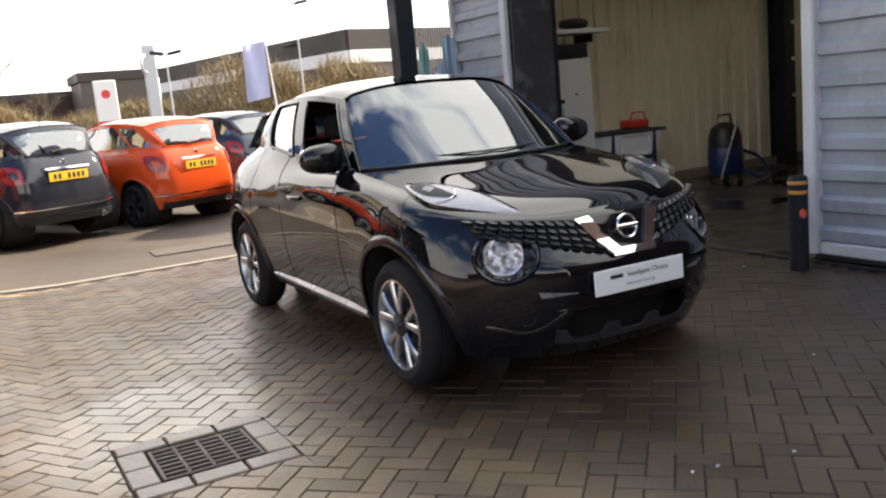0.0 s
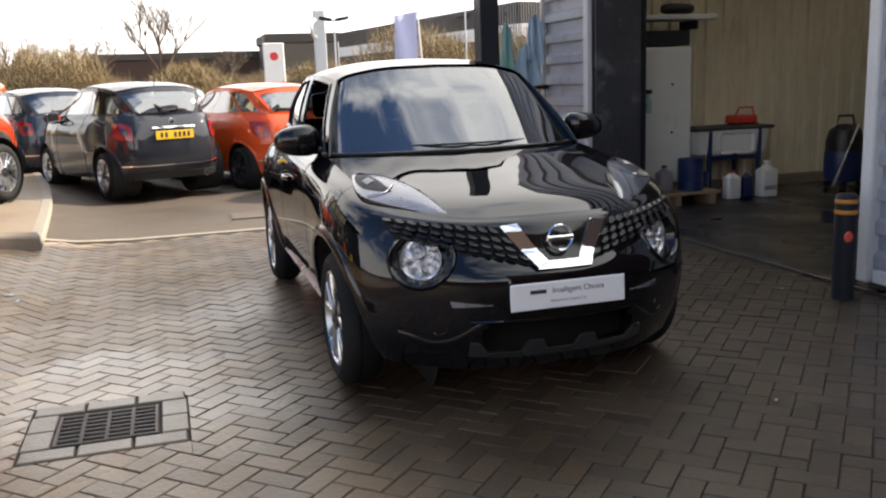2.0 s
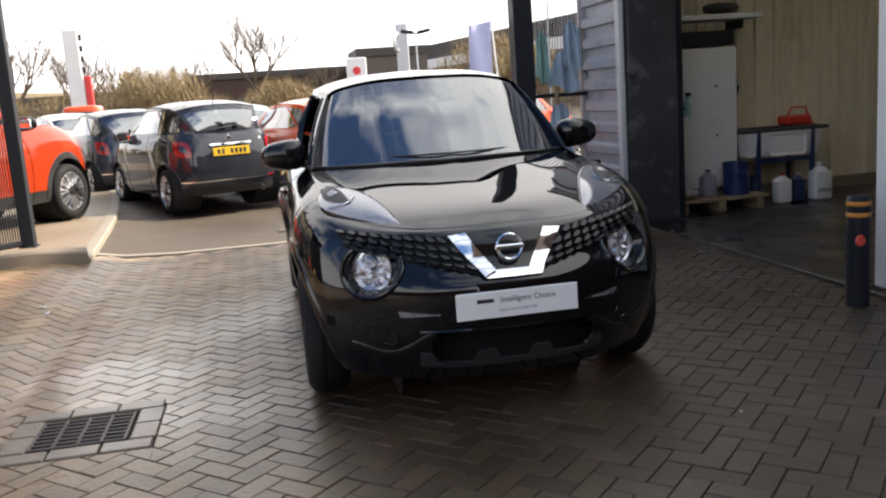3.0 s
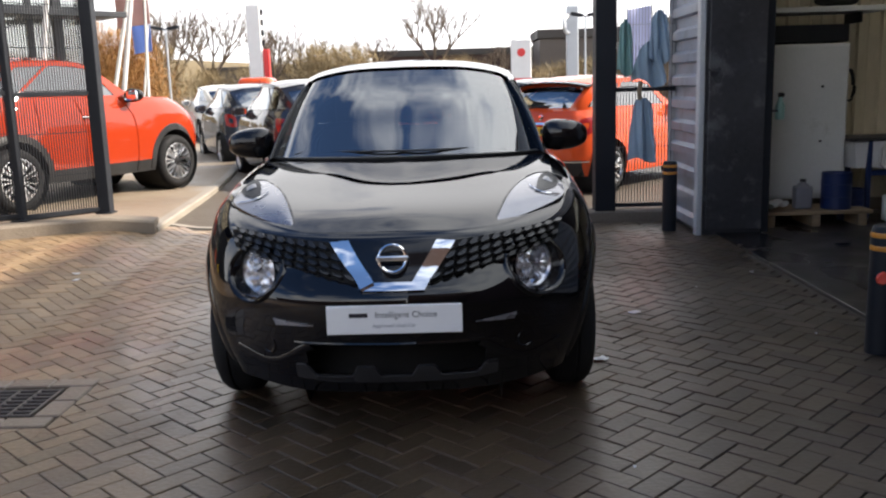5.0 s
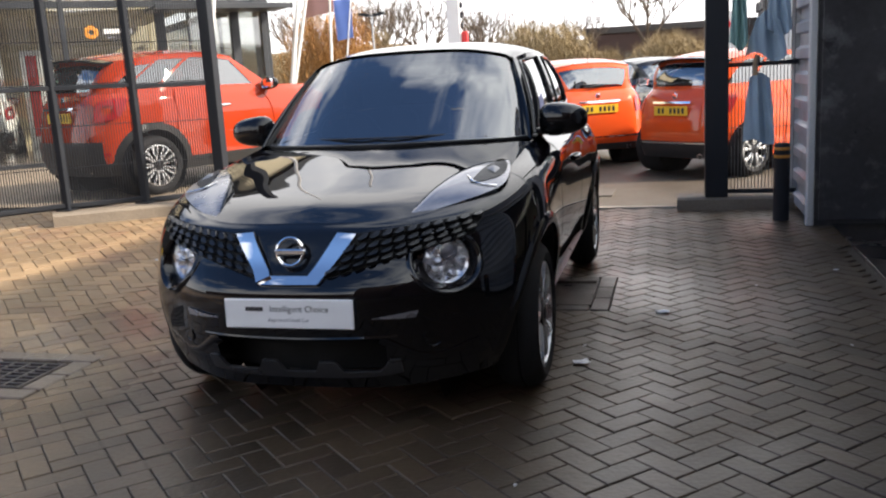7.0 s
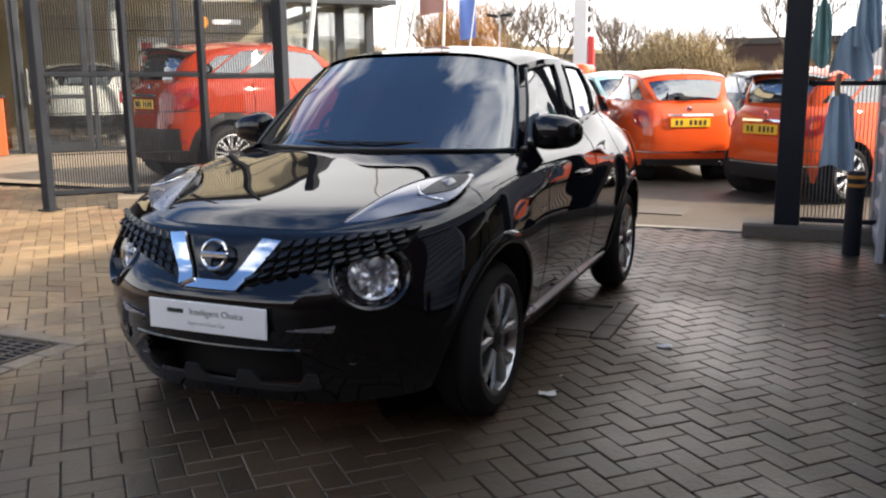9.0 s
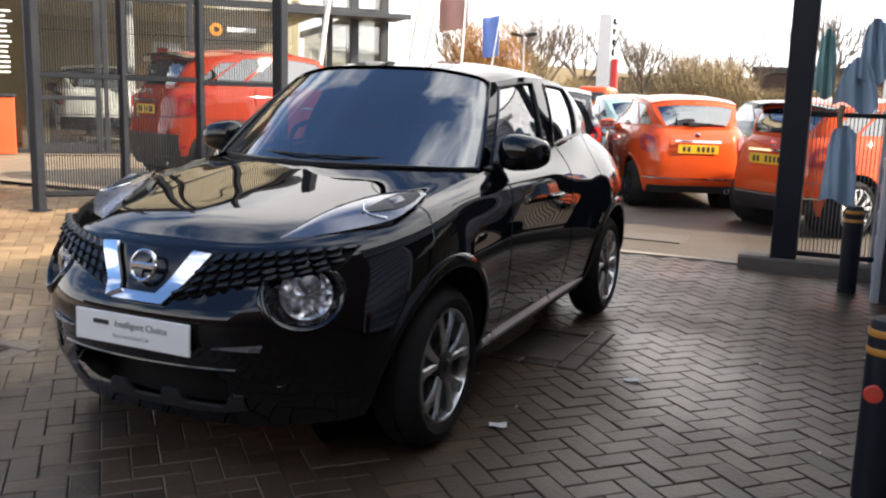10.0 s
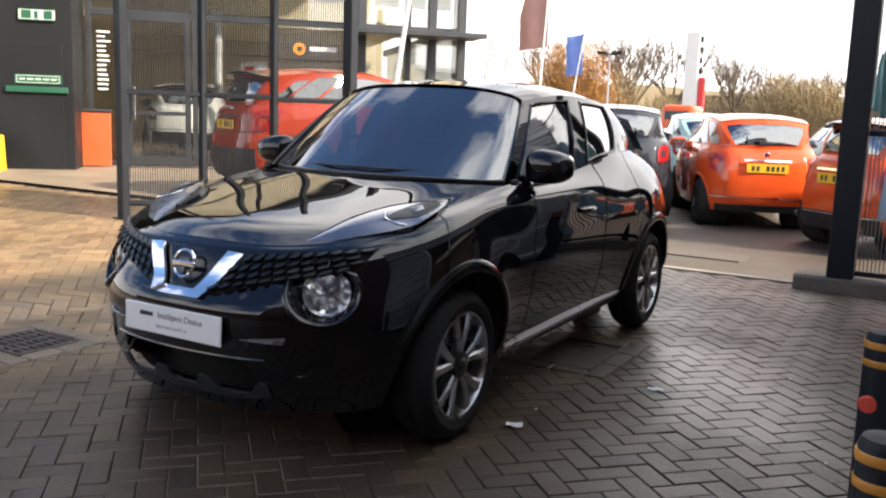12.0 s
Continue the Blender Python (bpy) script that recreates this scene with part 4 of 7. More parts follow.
        w = math.exp(-((s - 0.66) / 0.14) ** 2) * math.sin(math.pi * min(1, max(0, t))) ** 0.7
        return p + Vector((0, 0, 0.007 * w))
    part("bonnet", surface(hood_fn, 30, 26, mirror=True), P, car, angle=60)

    # glass and roof
    ws_b = [(0, 0.29, 1.058), (0.35, 0.345, 1.060), (0.60, 0.49, 1.060), (0.69, 0.585, 1.06)]
    ws_t = [(0, 0.925, 1.516), (0.30, 0.945, 1.508), (0.50, 1.0, 1.477), (0.553, 1.03, 1.452)]
    ws_m = [(0, 0.29, 1.058), (0, 0.49, 1.205), (0, 0.70, 1.365), (0, 0.925, 1.516)]
    ws_s = [(0.69, 0.585, 1.06), (0.652, 0.72, 1.195), (0.607, 0.87, 1.33), (0.553, 1.03, 1.452)]
    part("windscreen", surface(coons(lambda s: spline(ws_b, s), lambda s: spline(ws_t, s), lambda t: spline(ws_m, t), lambda t: spline(ws_s, t)), 16, 12, mirror=True),
         M["windscreen"], car, "large windscreen mirroring the cloudy sky", angle=80)
    rail = [(0.570, 1.005, 1.447), (0.607, 1.40, 1.487), (0.600, 1.85, 1.480), (0.555, 2.3, 1.440), (0.445, 2.74, 1.382)]
    roof_f = [(0, 0.91, 1.520), (0.30, 0.93, 1.512), (0.50, 0.982, 1.480), (0.570, 1.005, 1.447)]
    roof_r = [(0, 2.86, 1.43), (0.27, 2.83, 1.420), (0.445, 2.74, 1.382)]
    roof_m = [(0, 0.91, 1.520), (0, 1.25, 1.562), (0, 1.7, 1.570), (0, 2.3, 1.530), (0, 2.86, 1.43)]
    part("roof", surface(coons(lambda s: spline(roof_f, s), lambda s: spline(roof_r, s), lambda t: spline(roof_m, t), lambda t: spline(rail, t)), 14, 26, mirror=True), P, car, angle=80)
    belt = [(0.727, 0.52, 1.045), (0.737, 0.95, 1.066), (0.745, 1.40, 1.092), (0.737, 1.90, 1.154), (0.694, 2.3, 1.170), (0.578, 2.80, 1.146)]
    lead = [(0.727, 0.52, 1.045), (0.690, 0.675, 1.19), (0.635, 0.84, 1.325), (0.570, 1.005, 1.447)]
    tail = [(0.578, 2.80, 1.146), (0.550, 2.80, 1.24), (0.502, 2.78, 1.32), (0.445, 2.74, 1.382)]
    flank = coons(lambda s: spline(belt, s), lambda s: spline(rail, s), lambda t: spline(lead, t), lambda t: spline(tail, t))

    def s_of(y, t):
        """How far along the flank a height t passes the length y."""
        lo, hi = 0.0, 1.0
        for _ in range(30):
            m = (lo + hi) / 2
            lo, hi = (m, hi) if flank(m, t).y < y else (lo, m)
        return lo

    def edge(y0, y1):
        a, b = s_of(y0, 0.03), s_of(y1, 0.92)
        return lambda t: a + (b - a) * (t - 0.03) / 0.89
    holes = {"front": (lambda t: 0.055, edge(1.325, 1.455), 0.035, 0.915), "rear": (edge(1.515, 1.645), edge(1.985, 2.085), 0.05, 0.905)}

    def in_hole(s, t):
        return any(c < t < d and a(t) < s < b(t) for a, b, c, d in holes.values())
    for sgn in (1, -1):
        def fl(s, t):
            p = flank(s, t)
            return Vector((p.x * sgn, p.y, p.z))
        # the pillar rolls over from the glass to the flank
        def pillar_fn(s, t):
            p = spline(ws_s, t).lerp(spline(lead, t), s) + Vector((0.3, -0.8, 0.5)) * 0.012 * math.sin(math.pi * s)
            return Vector((p.x * sgn, p.y, p.z))
        part("windscreen_pillar", surface(pillar_fn, 6, 20), P, car, angle=80)
        bm = surface(fl, 240, 60, keep=lambda s, t: not in_hole(s, t))
        part("cabin_frame", bm, P, car, angle=60)
        for key, (a, b, c, d) in holes.items():
            def in_pane(s, t):
                q = c + (d - c) * t
                return fl(a(q) + (b(q) - a(q)) * s, q)
            # the driver's window is wound down
            if not (sgn == -1 and key == "front"):
                part("side_window", surface(lambda s, t: in_pane(s, t) - Vector((sgn * 0.010, 0, 0)), 12, 8), M["car_glass" if key == "front" else "privacy_glass"], car, angle=80)
            rim = []
            for q in range(41):
                e = q / 40 * 4
                s, t = ((e, 0), (1, e - 1), (3 - e, 1), (0, 4 - e))[min(int(e), 3)]
                rim.append(in_pane(min(1, max(0, s)), min(1, max(0, t))))
            part("window_seal", tube(rim, 0.009, 6), M["gloss_black"], car)
        mirror_housing(car, (sgn * 0.860, 0.74, 1.128), sgn, M["gloss_black"])
        # door handle and sill strip
        h = [sh.side(1.16 + 0.05 * k, 0.885, 0.022 if 0 < k < 4 else 0.004, sgn) for k in range(5)]
        part("door_handle", tube(h, 0.014, 8), P, car)
        sill = surface(lambda s, t: Vector((sgn * (0.812 - 0.015 * abs(2 * t - 1)), 0.44 + 1.62 * s, 0.262 + 0.052 * t + 0.024 * s)), 24, 4, thick=0.006 * sgn)
        part("sill_trim", sill, M["sill_silver"], car, "satin silver strip along the sill")
        for ay, az, rr in arches:
            bm = bmesh.new()
            n = 36
            rows = []
            for k in range(n + 1):
                th = radians(-7 + 194 * k / n)
                row = []
                for dr, dx in ((-0.002, -0.03), (-0.004, 0.006), (0.012, 0.014), (0.038, 0.008), (0.046, 0.0)):
                    q = Vector((ay - (rr + dr) * math.cos(th), az + (rr + dr) * math.sin(th)))
                    p = sh.side(q.x, max(q.y, 0.24), 0, sgn)
                    row.append(bm.verts.new((p.x + sgn * dx, q.x, q.y)))
                rows.append(row)
            for a, b in zip(rows, rows[1:]):
                for k in range(4):
                    bm.faces.new((a[k], a[k + 1], b[k + 1], b[k]))
            bmesh.ops.recalc_face_normals(bm, faces=bm.faces)
            part("arch_trim", bm, M["gloss_black"], car, "black wheel arch lip", angle=50)
            well = lathe([(rr - 0.004, 0.44), (rr - 0.004, 0.86)], 40, axis="X", at=(0, ay, az))
            for f in [f for f in well.faces if len(f.verts) > 4 and f.calc_center_median().x > 0.6]:
                well.faces.remove(f)
            bmesh.ops.delete(well, geom=[f for f in well.faces if f.calc_center_median().z < 0.27], context="FACES")
            for v in well.verts:
                if v.co.x > 0.6:
                    v.co.x = sh.side(v.co.y, max(v.co.z, 0.26)).x - 0.012
            if sgn < 0:
                bmesh.ops.scale(well, vec=(-1, 1, 1), verts=well.verts)
            part("wheel_well", well, M["void"], car)
        # rear lamp
        part("rear_lamp", drape(quad_fn((2.93, 0.86), (3.10, 0.90), (2.86, 1.08), (3.0, 1.08)), 6, 6, lambda y, z, o: sh.side(y, z, o, sgn), 0.008), M["red_lens"], car)

    # underside, tailgate and rear window
    part("floor_pan", box((1.36, 3.5, 0.10), (0, 1.25, 0.27), 0.03), M["void"], car)
    back = coons(lambda s: Vector((0.62 * s, 3.05 - 0.16 * s * s, 1.12 + 0.03 * s)), lambda s: spline(roof_r, s), lambda t: Vector((0, 3.05 - 0.19 * t, 1.12 + 0.31 * t)), lambda t: Vector((0.62 - 0.09 * t, 2.89 - 0.11 * t, 1.15 + 0.215 * t)))
    part("rear_window", surface(back, 10, 8, mirror=True), M["privacy_glass"], car, angle=80)

    # cabin
    tub = part("cabin_floor", box((1.44, 2.5, 0.05), (0, 1.75, 0.70), 0.02), M["cabin"], car)
    part("dashboard", surface(lambda s, t: Vector((0.70 * (2 * s - 1), 0.36 + 0.52 * t + 0.22 * (2 * s - 1) ** 2 * (1 - t), 1.015 - 0.02 * (1 - t) ** 2 - 0.20 * max(0, t - 0.75) * 4)), 20, 12, thick=0.02), M["cabin"], car)
    for x in (0.37, -0.37):
        seat(car, (x, 1.42, 0.58))
        seat(car, (x, 2.25, 0.58))
    wheel_m = Matrix.Translation((-0.37, 0.93, 1.06)) @ Matrix.Rotation(radians(-62), 4, "X")
    sw = lathe([(0.18 + 0.014 * math.cos(a), 0.014 * math.sin(a)) for a in [2 * math.pi * k / 8 for k in range(8)]], 32, close=True)
    bmesh.ops.transform(sw, matrix=wheel_m, verts=sw.verts)
    part("steering_wheel", sw, M["black_plastic"], car)
    part("headlining", surface(lambda s, t: Vector((0.53 * (2 * s - 1), 1.0 + 1.75 * t, 1.455 + 0.05 * math.sin(math.pi * t) - 0.05 * (2 * s - 1) ** 2 - 0.06 * t)), 8, 10), M["cabin"], car)
    part("inner_mirror", box((0.22, 0.03, 0.065), (0.0, 0.92, 1.40), 0.012), M["black_plastic"], car)

    # wipers
    for x0, y0, x1, y1 in ((0.52, 0.455, -0.05, 0.395), (-0.02, 0.325, -0.58, 0.50)):
        pts = []
        for k in range(9):
            f = k / 8
            x, y = x0 + (x1 - x0) * f, y0 + (y1 - y0) * f
            base = 0.29 + 0.60 * (abs(x) / 0.69) ** 2 * 0.47
            pts.append((x, min(y, base + 0.035), 1.068 + 0.7 * max(0, min(y, base + 0.035) - base)))
        part("wiper", tube(pts, 0.006, 6), M["black_plastic"], car)
    part("cowl_panel", surface(lambda s, t: spline(cowl, s) + Vector((0, 0.05 * t, 0.001 + 0.006 * t)), 14, 2, mirror=True, thick=-0.01), M["black_plastic"], car)

    # front: upper grille in two wedges round a chrome V
    F = sh.front
    for sgn in (1, -1):
        fx = lambda x, z, o: F(x * sgn, z, o)
        wedge = quad_fn((0.128, 0.650), (0.660, 0.775), (0.245, 0.808), (0.690, 0.848))
        part("grille", drape(wedge, 22, 6, fx, 0.002, 0.004), M["void"], car, "dark grille backing")
        lat = bmesh.new()
        rows, cols = 4, 10
        for j in range(rows):
            for i in range(cols):
                s0, t0 = (i + 0.5 + 0.5 * (j % 2)) / (cols + 0.5), (j + 0.5) / rows
                if s0 > 0.985:
                    continue
                ds, dt = 0.42 / cols, 0.40 / rows
                cs = [wedge(min(1, max(0, s0 + a * ds)), min(1, max(0, t0 + b * dt))) for a, b in ((-1, -0.55), (-0.4, -1), (0.4, -1), (1, -0.55), (0.55, 1), (-0.55, 1))]
                outer = [lat.verts.new(fx(c.x, c.y, 0.006)) for c in cs]
                mid2 = sum(cs, Vector((0, 0))) / 6
                up = [lat.verts.new(fx(c.x + 0.16 * (mid2.x - c.x), c.y + 0.16 * (mid2.y - c.y), 0.026 if c.y < mid2.y else 0.016)) for c in cs]
                for k in range(6):
                    lat.faces.new((outer[k], outer[(k + 1) % 6], up[(k + 1) % 6], up[k]))
                lat.faces.new(up)
        bmesh.ops.recalc_face_normals(lat, faces=lat.faces)
        part("grille_mesh", lat, M["grille_gloss"], car, "black honeycomb grille mesh")
        arm = quad_fn((0.072, 0.654), (0.122, 0.634), (0.170, 0.808), (0.244, 0.803))
        part("chrome_bar", drape(arm, 5, 10, fx, 0.014, 0.012), M["chrome"], car, "polished chrome V bar", angle=50)
        # round headlamp sunk in an oval pod
        def pod(x, y, out, on_body=True):
            p = pod_c + pod_x * x + pod_y * y
            if on_body:
                q, _ = sh.hit(p + pod_n * 0.3, -pod_n)
                p = p + pod_n * (q - p).dot(pod_n)
            p = p + pod_n * out
            return Vector((p.x * sgn, p.y, p.z))

        def pod_ring(loops, seg=56):
            bm = bmesh.new()
            rows = [[bm.verts.new(pod(dx + a * math.cos(2 * math.pi * k / seg), b * math.sin(2 * math.pi * k / seg), out, on)) for k in range(seg)] for a, b, dx, out, on in loops]
            for p, q in zip(rows, rows[1:]):
                for k in range(seg):
                    j = (k + 1) % seg
                    bm.faces.new((p[k], p[j], q[j], q[k]) if sgn > 0 else (p[k], q[k], q[j], p[j]))
            return bm
        lamp = part("headlamp", pod_ring([(0.158, 0.130, 0.0, -0.008, True), (0.148, 0.121, 0.0, 0.008, True), (0.138, 0.112, 0.0, 0.013, True), (0.128, 0.103, 0.0, 0.006, True), (0.123, 0.099, 0.0, -0.010, True)]),
                    P, car, "large round clear headlamp in a raised black rim", angle=60)
        part("housing", pod_ring([(0.124, 0.100, 0.0, -0.007, True), (0.108, 0.096, 0.006, -0.030, True), (0.092, 0.090, 0.012, -0.052, False), (0.080, 0.080, 0.012, -0.075, False)]), M["gloss_black"], lamp)
        hc = pod(0.012, 0.0, -0.052, False)
        nrm = Vector((pod_n.x * sgn, pod_n.y, pod_n.z))
        hm = Matrix.Translation(hc) @ (-nrm).to_track_quat("Y", "Z").to_matrix().to_4x4() @ Matrix.Scale(0.96, 4)
        bowl = lathe([(0.096, -0.006), (0.086, 0.004), (0.068, 0.012), (0.046, 0.016), (0.022, 0.018), (0.0, 0.018)], 26, axis="Y", close=False)
        bmesh.ops.delete(bowl, geom=[f for f in bowl.faces if len(f.verts) > 4], context="FACES_ONLY")
        rnd_h = random.Random(8)
        for v in bowl.verts:
            if v.co.y > 0.006:
                v.co.y += rnd_h.uniform(-0.024, 0.006)
        dome = lathe([(0.0, -0.046), (0.04, -0.042), (0.070, -0.030), (0.088, -0.014), (0.094, -0.002)], 40, axis="Y")
        bmesh.ops.delete(dome, geom=[f for f in dome.faces if len(f.verts) > 4], context="FACES_ONLY")
        for nm, bm, mt, lb, sm in (
                ("reflector", bowl, "lamp_chrome", "bright faceted reflector bowl", False),
                ("projector", lathe([(0.0, -0.016), (0.014, -0.013), (0.024, -0.004), (0.028, 0.010)], 24, axis="Y", at=(0.012 * sgn, 0, 0.036)), "lamp_silver", "", True),
                ("bulb_shade", lathe([(0.040, 0.014), (0.042, -0.004), (0.036, -0.010), (0.030, -0.002), (0.028, 0.014)], 24, axis="Y", at=(0.012 * sgn, 0, 0.036), close=True), "chrome", "", True),
                ("cover", dome, "lens", "", True)):
            bmesh.ops.transform(bm, matrix=hm, verts=bm.verts)
            part(nm, bm, M[mt], lamp, lb, smooth=sm)
        # high-set front light on the wing
        inner = [(0.405, -0.565, 0.852), (0.468, -0.36, 0.932), (0.535, -0.19, 0.976), (0.62, -0.05, 0.998), (0.69, 0.03, 0.996)]
        outer = [(0.412, -0.570, 0.849), (0.565, -0.455, 0.880), (0.715, -0.285, 0.920), (0.735, -0.14, 0.958), (0.708, 0.03, 0.990)]

        def blade_fn(s, t):
            p = spline(inner, t).lerp(spline(outer, t), s)
            p.z += 0.010 * math.sin(math.pi * s) * math.sin(math.pi * (0.1 + 0.8 * t))
            return Vector((p.x * sgn, p.y, p.z))
        lip = tube([Vector((q.x * sgn, q.y, q.z - 0.004)) for q in [spline(inner, k / 20) for k in range(21)]], 0.007, 6)
        wing_lamp = part("wing_lamp", surface(blade_fn, 14, 24), M["wing_lens"], car, "pale boomerang-shaped light on the wing", angle=80)
        part("lamp_edge", lip, P, wing_lamp)
        part("lamp_skirt", surface(lambda s, t: Vector((spline(inner, t).x * sgn, spline(inner, t).y, spline(inner, t).z - 0.07 * s)), 2, 24), P, wing_lamp, angle=80)
        part("lamp_skirt", surface(lambda s, t: Vector((spline(outer, t).x * sgn, spline(outer, t).y, spline(outer, t).z - 0.08 * s)), 2, 24), P, wing_lamp, angle=80)
        part("lamp_insert", surface(lambda s, t: blade_fn(0.56 + 0.30 * (2 * s - 1) * (0.06 + 0.94 * math.sin(math.pi * (0.02 + 0.68 * t))), 0.42 + 0.50 * t) + Vector((0, 0, 0.003)), 8, 12), M["black_plastic"], wing_lamp, angle=80)
        part("lamp_bulb", surface(lambda s, t: blade_fn(0.42 + 0.26 * s, 0.62 + 0.10 * t) + Vector((0, 0, 0.006 + 0.008 * math.sin(math.pi * s) * math.sin(math.pi * t))), 8, 8), M["satin_grey"], wing_lamp, angle=80)
        hook = [blade_fn(0.30 + 0.66 * k / 10, 0.47 - 0.05 * math.sin(math.pi * k / 10) + 0.03 * k / 10) + Vector((0, 0, 0.005)) for k in range(11)]
        part("lamp_hook", tube(hook, 0.0028, 6), M["chrome"], wing_lamp)
        # fog lamp and small vent
        fog = lathe([(0.0, 0.004), (0.03, 0.003), (0.040, 0.002), (0.044, -0.004), (0.050, -0.003), (0.054, 0.012)], 24, axis="Y")
        fn = Vector((0.62 * sgn, -0.78, -0.06)).normalized()
        bmesh.ops.transform(fog, matrix=Matrix.Translation(F(0.520 * sgn, 0.405, -0.002)) @ Matrix.Scale(0.8, 4) @ (-fn).to_track_quat("Y", "Z").to_matrix().to_4x4(), verts=fog.verts)
        part("fog_lamp", fog, M["gloss_black"], car)
        part("vent", drape(quad_fn((0.315, 0.503), (0.470, 0.498), (0.315, 0.506), (0.480, 0.524)), 8, 2, fx, 0.004, 0.004), M["lamp_silver"], car, "slim silver slit")
    part("chrome_bar", drape(quad_fn((-0.121, 0.633), (0.121, 0.633), (-0.080, 0.659), (0.080, 0.659)), 14, 3, F, 0.014, 0.012), M["chrome"], car, "polished chrome cross bar")
    part("badge_panel", drape(quad_fn((-0.082, 0.655), (0.082, 0.655), (-0.178, 0.808), (0.178, 0.808)), 14, 6, F, 0.003, 0.004), M["gloss_black"], car)
    bc = F(0, 0.742, 0.032)
    bm = ring_bar(bmesh.new(), 0.053, 0.012, 0.010, 40, Matrix.Translation(bc) @ Matrix.Rotation(radians(-14), 4, "X"))
    bm = box((0.126, 0.010, 0.024), bc + Vector((0, -0.006, 0)), 0.005, bm=bm)
    part("badge", bm, M["chrome"], car, "round chrome ring badge with a cross bar")

    # lower grille with a scalloped skid trim
    part("lower_grille", surface(lambda s, t: Vector((0.40 * (2 * s - 1), -0.66 + 0.10 * (2 * s - 1) ** 2, 0.25 + 0.20 * t)), 16, 4, thick=0.01), M["void"], car, "dark lower air intake")

    def skid(s, t):
        x = 0.40 * (2 * s - 1)
        peak = min(1, max(0, (0.062 - abs(abs(x) - 0.12)) / 0.034))
        end = min(1, max(0, (abs(x) - 0.315) / 0.05))
        hi = 0.284 + 0.046 * peak * peak * (3 - 2 * peak) + 0.050 * end * end * (3 - 2 * end)
        lo = 0.258 + 0.02 * abs(2 * s - 1) ** 4
        return Vector((x, lo + (hi - lo) * t))
    part("skid_trim", drape(skid, 120, 5, F, 0.010, 0.014), M["skid_grey"], car, "dark grey scalloped skid trim", angle=50)
    part("chin", tube([F(0.40 * (k / 12 - 1), 0.424 + 0.004 * abs(k / 12 - 1), -0.002) for k in range(25)], 0.008, 8), P, car)
    for sgn in (1, -1):
        brow = [(0.335, 0.420), (0.385, 0.392), (0.43, 0.362), (0.475, 0.338), (0.525, 0.328), (0.575, 0.336), (0.62, 0.352), (0.67, 0.366)]
        part("bumper_fold", tube([F(p.x * sgn, p.y, -0.026) for p in [spline([Vector(q) for q in brow], k / 24) for k in range(25)]], 0.031, 14), P, car)

    # white show plate
    plate = new("number_plate", mesh_of(box((0.522, 0.008, 0.113), (0, 0, 0), 0.003), "number_plate", M["white_plate"]))
    plate.parent = car
    plate.matrix_local = Matrix.Translation((0.004, -0.845, 0.533)) @ Matrix.Rotation(radians(-2), 4, "X")
    plate["label"] = "white show plate with dark lettering"
    up = Matrix.Rotation(radians(90), 4, "X")
    part("brand_bar", box((0.072, 0.001, 0.016), (-0.138, -0.0046, 0.018), 0.0), M["ink"], plate, "dark bar of lettering")
    writing("lettering", "Intelligent Choice", 0.0335, plate, Matrix.Translation((0.045, -0.0042, 0.018)) @ up, M["ink"], 0.0006)
    writing("small_lettering", "Approved Used Car", 0.0205, plate, Matrix.Translation((0.0, -0.0042, -0.024)) @ up, M["faint_ink"], 0.0005)
    part("plate_plinth", box((0.50, 0.05, 0.10), (0, 0.03, 0), 0.01), M["gloss_black"], plate)

    for sgn in (1, -1):
        for y in (-0.04, 2.46):
            wheel(car, (sgn * 0.760, y, 0.324), sgn, r=0.324, rim_r=0.228, label="machined twin-spoke alloy wheel")
    return car


crossover()


def car_pose(front_axle, heading, z=None):
    h = Vector(heading).normalized()
    x, y = front_axle
    zz = ground_z(x, y) if z is None else z
    return Matrix(((-h.y, -h.x, 0, x), (h.x, -h.y, 0, y), (0, 0, 1, zz), (0, 0, 0, 1)))


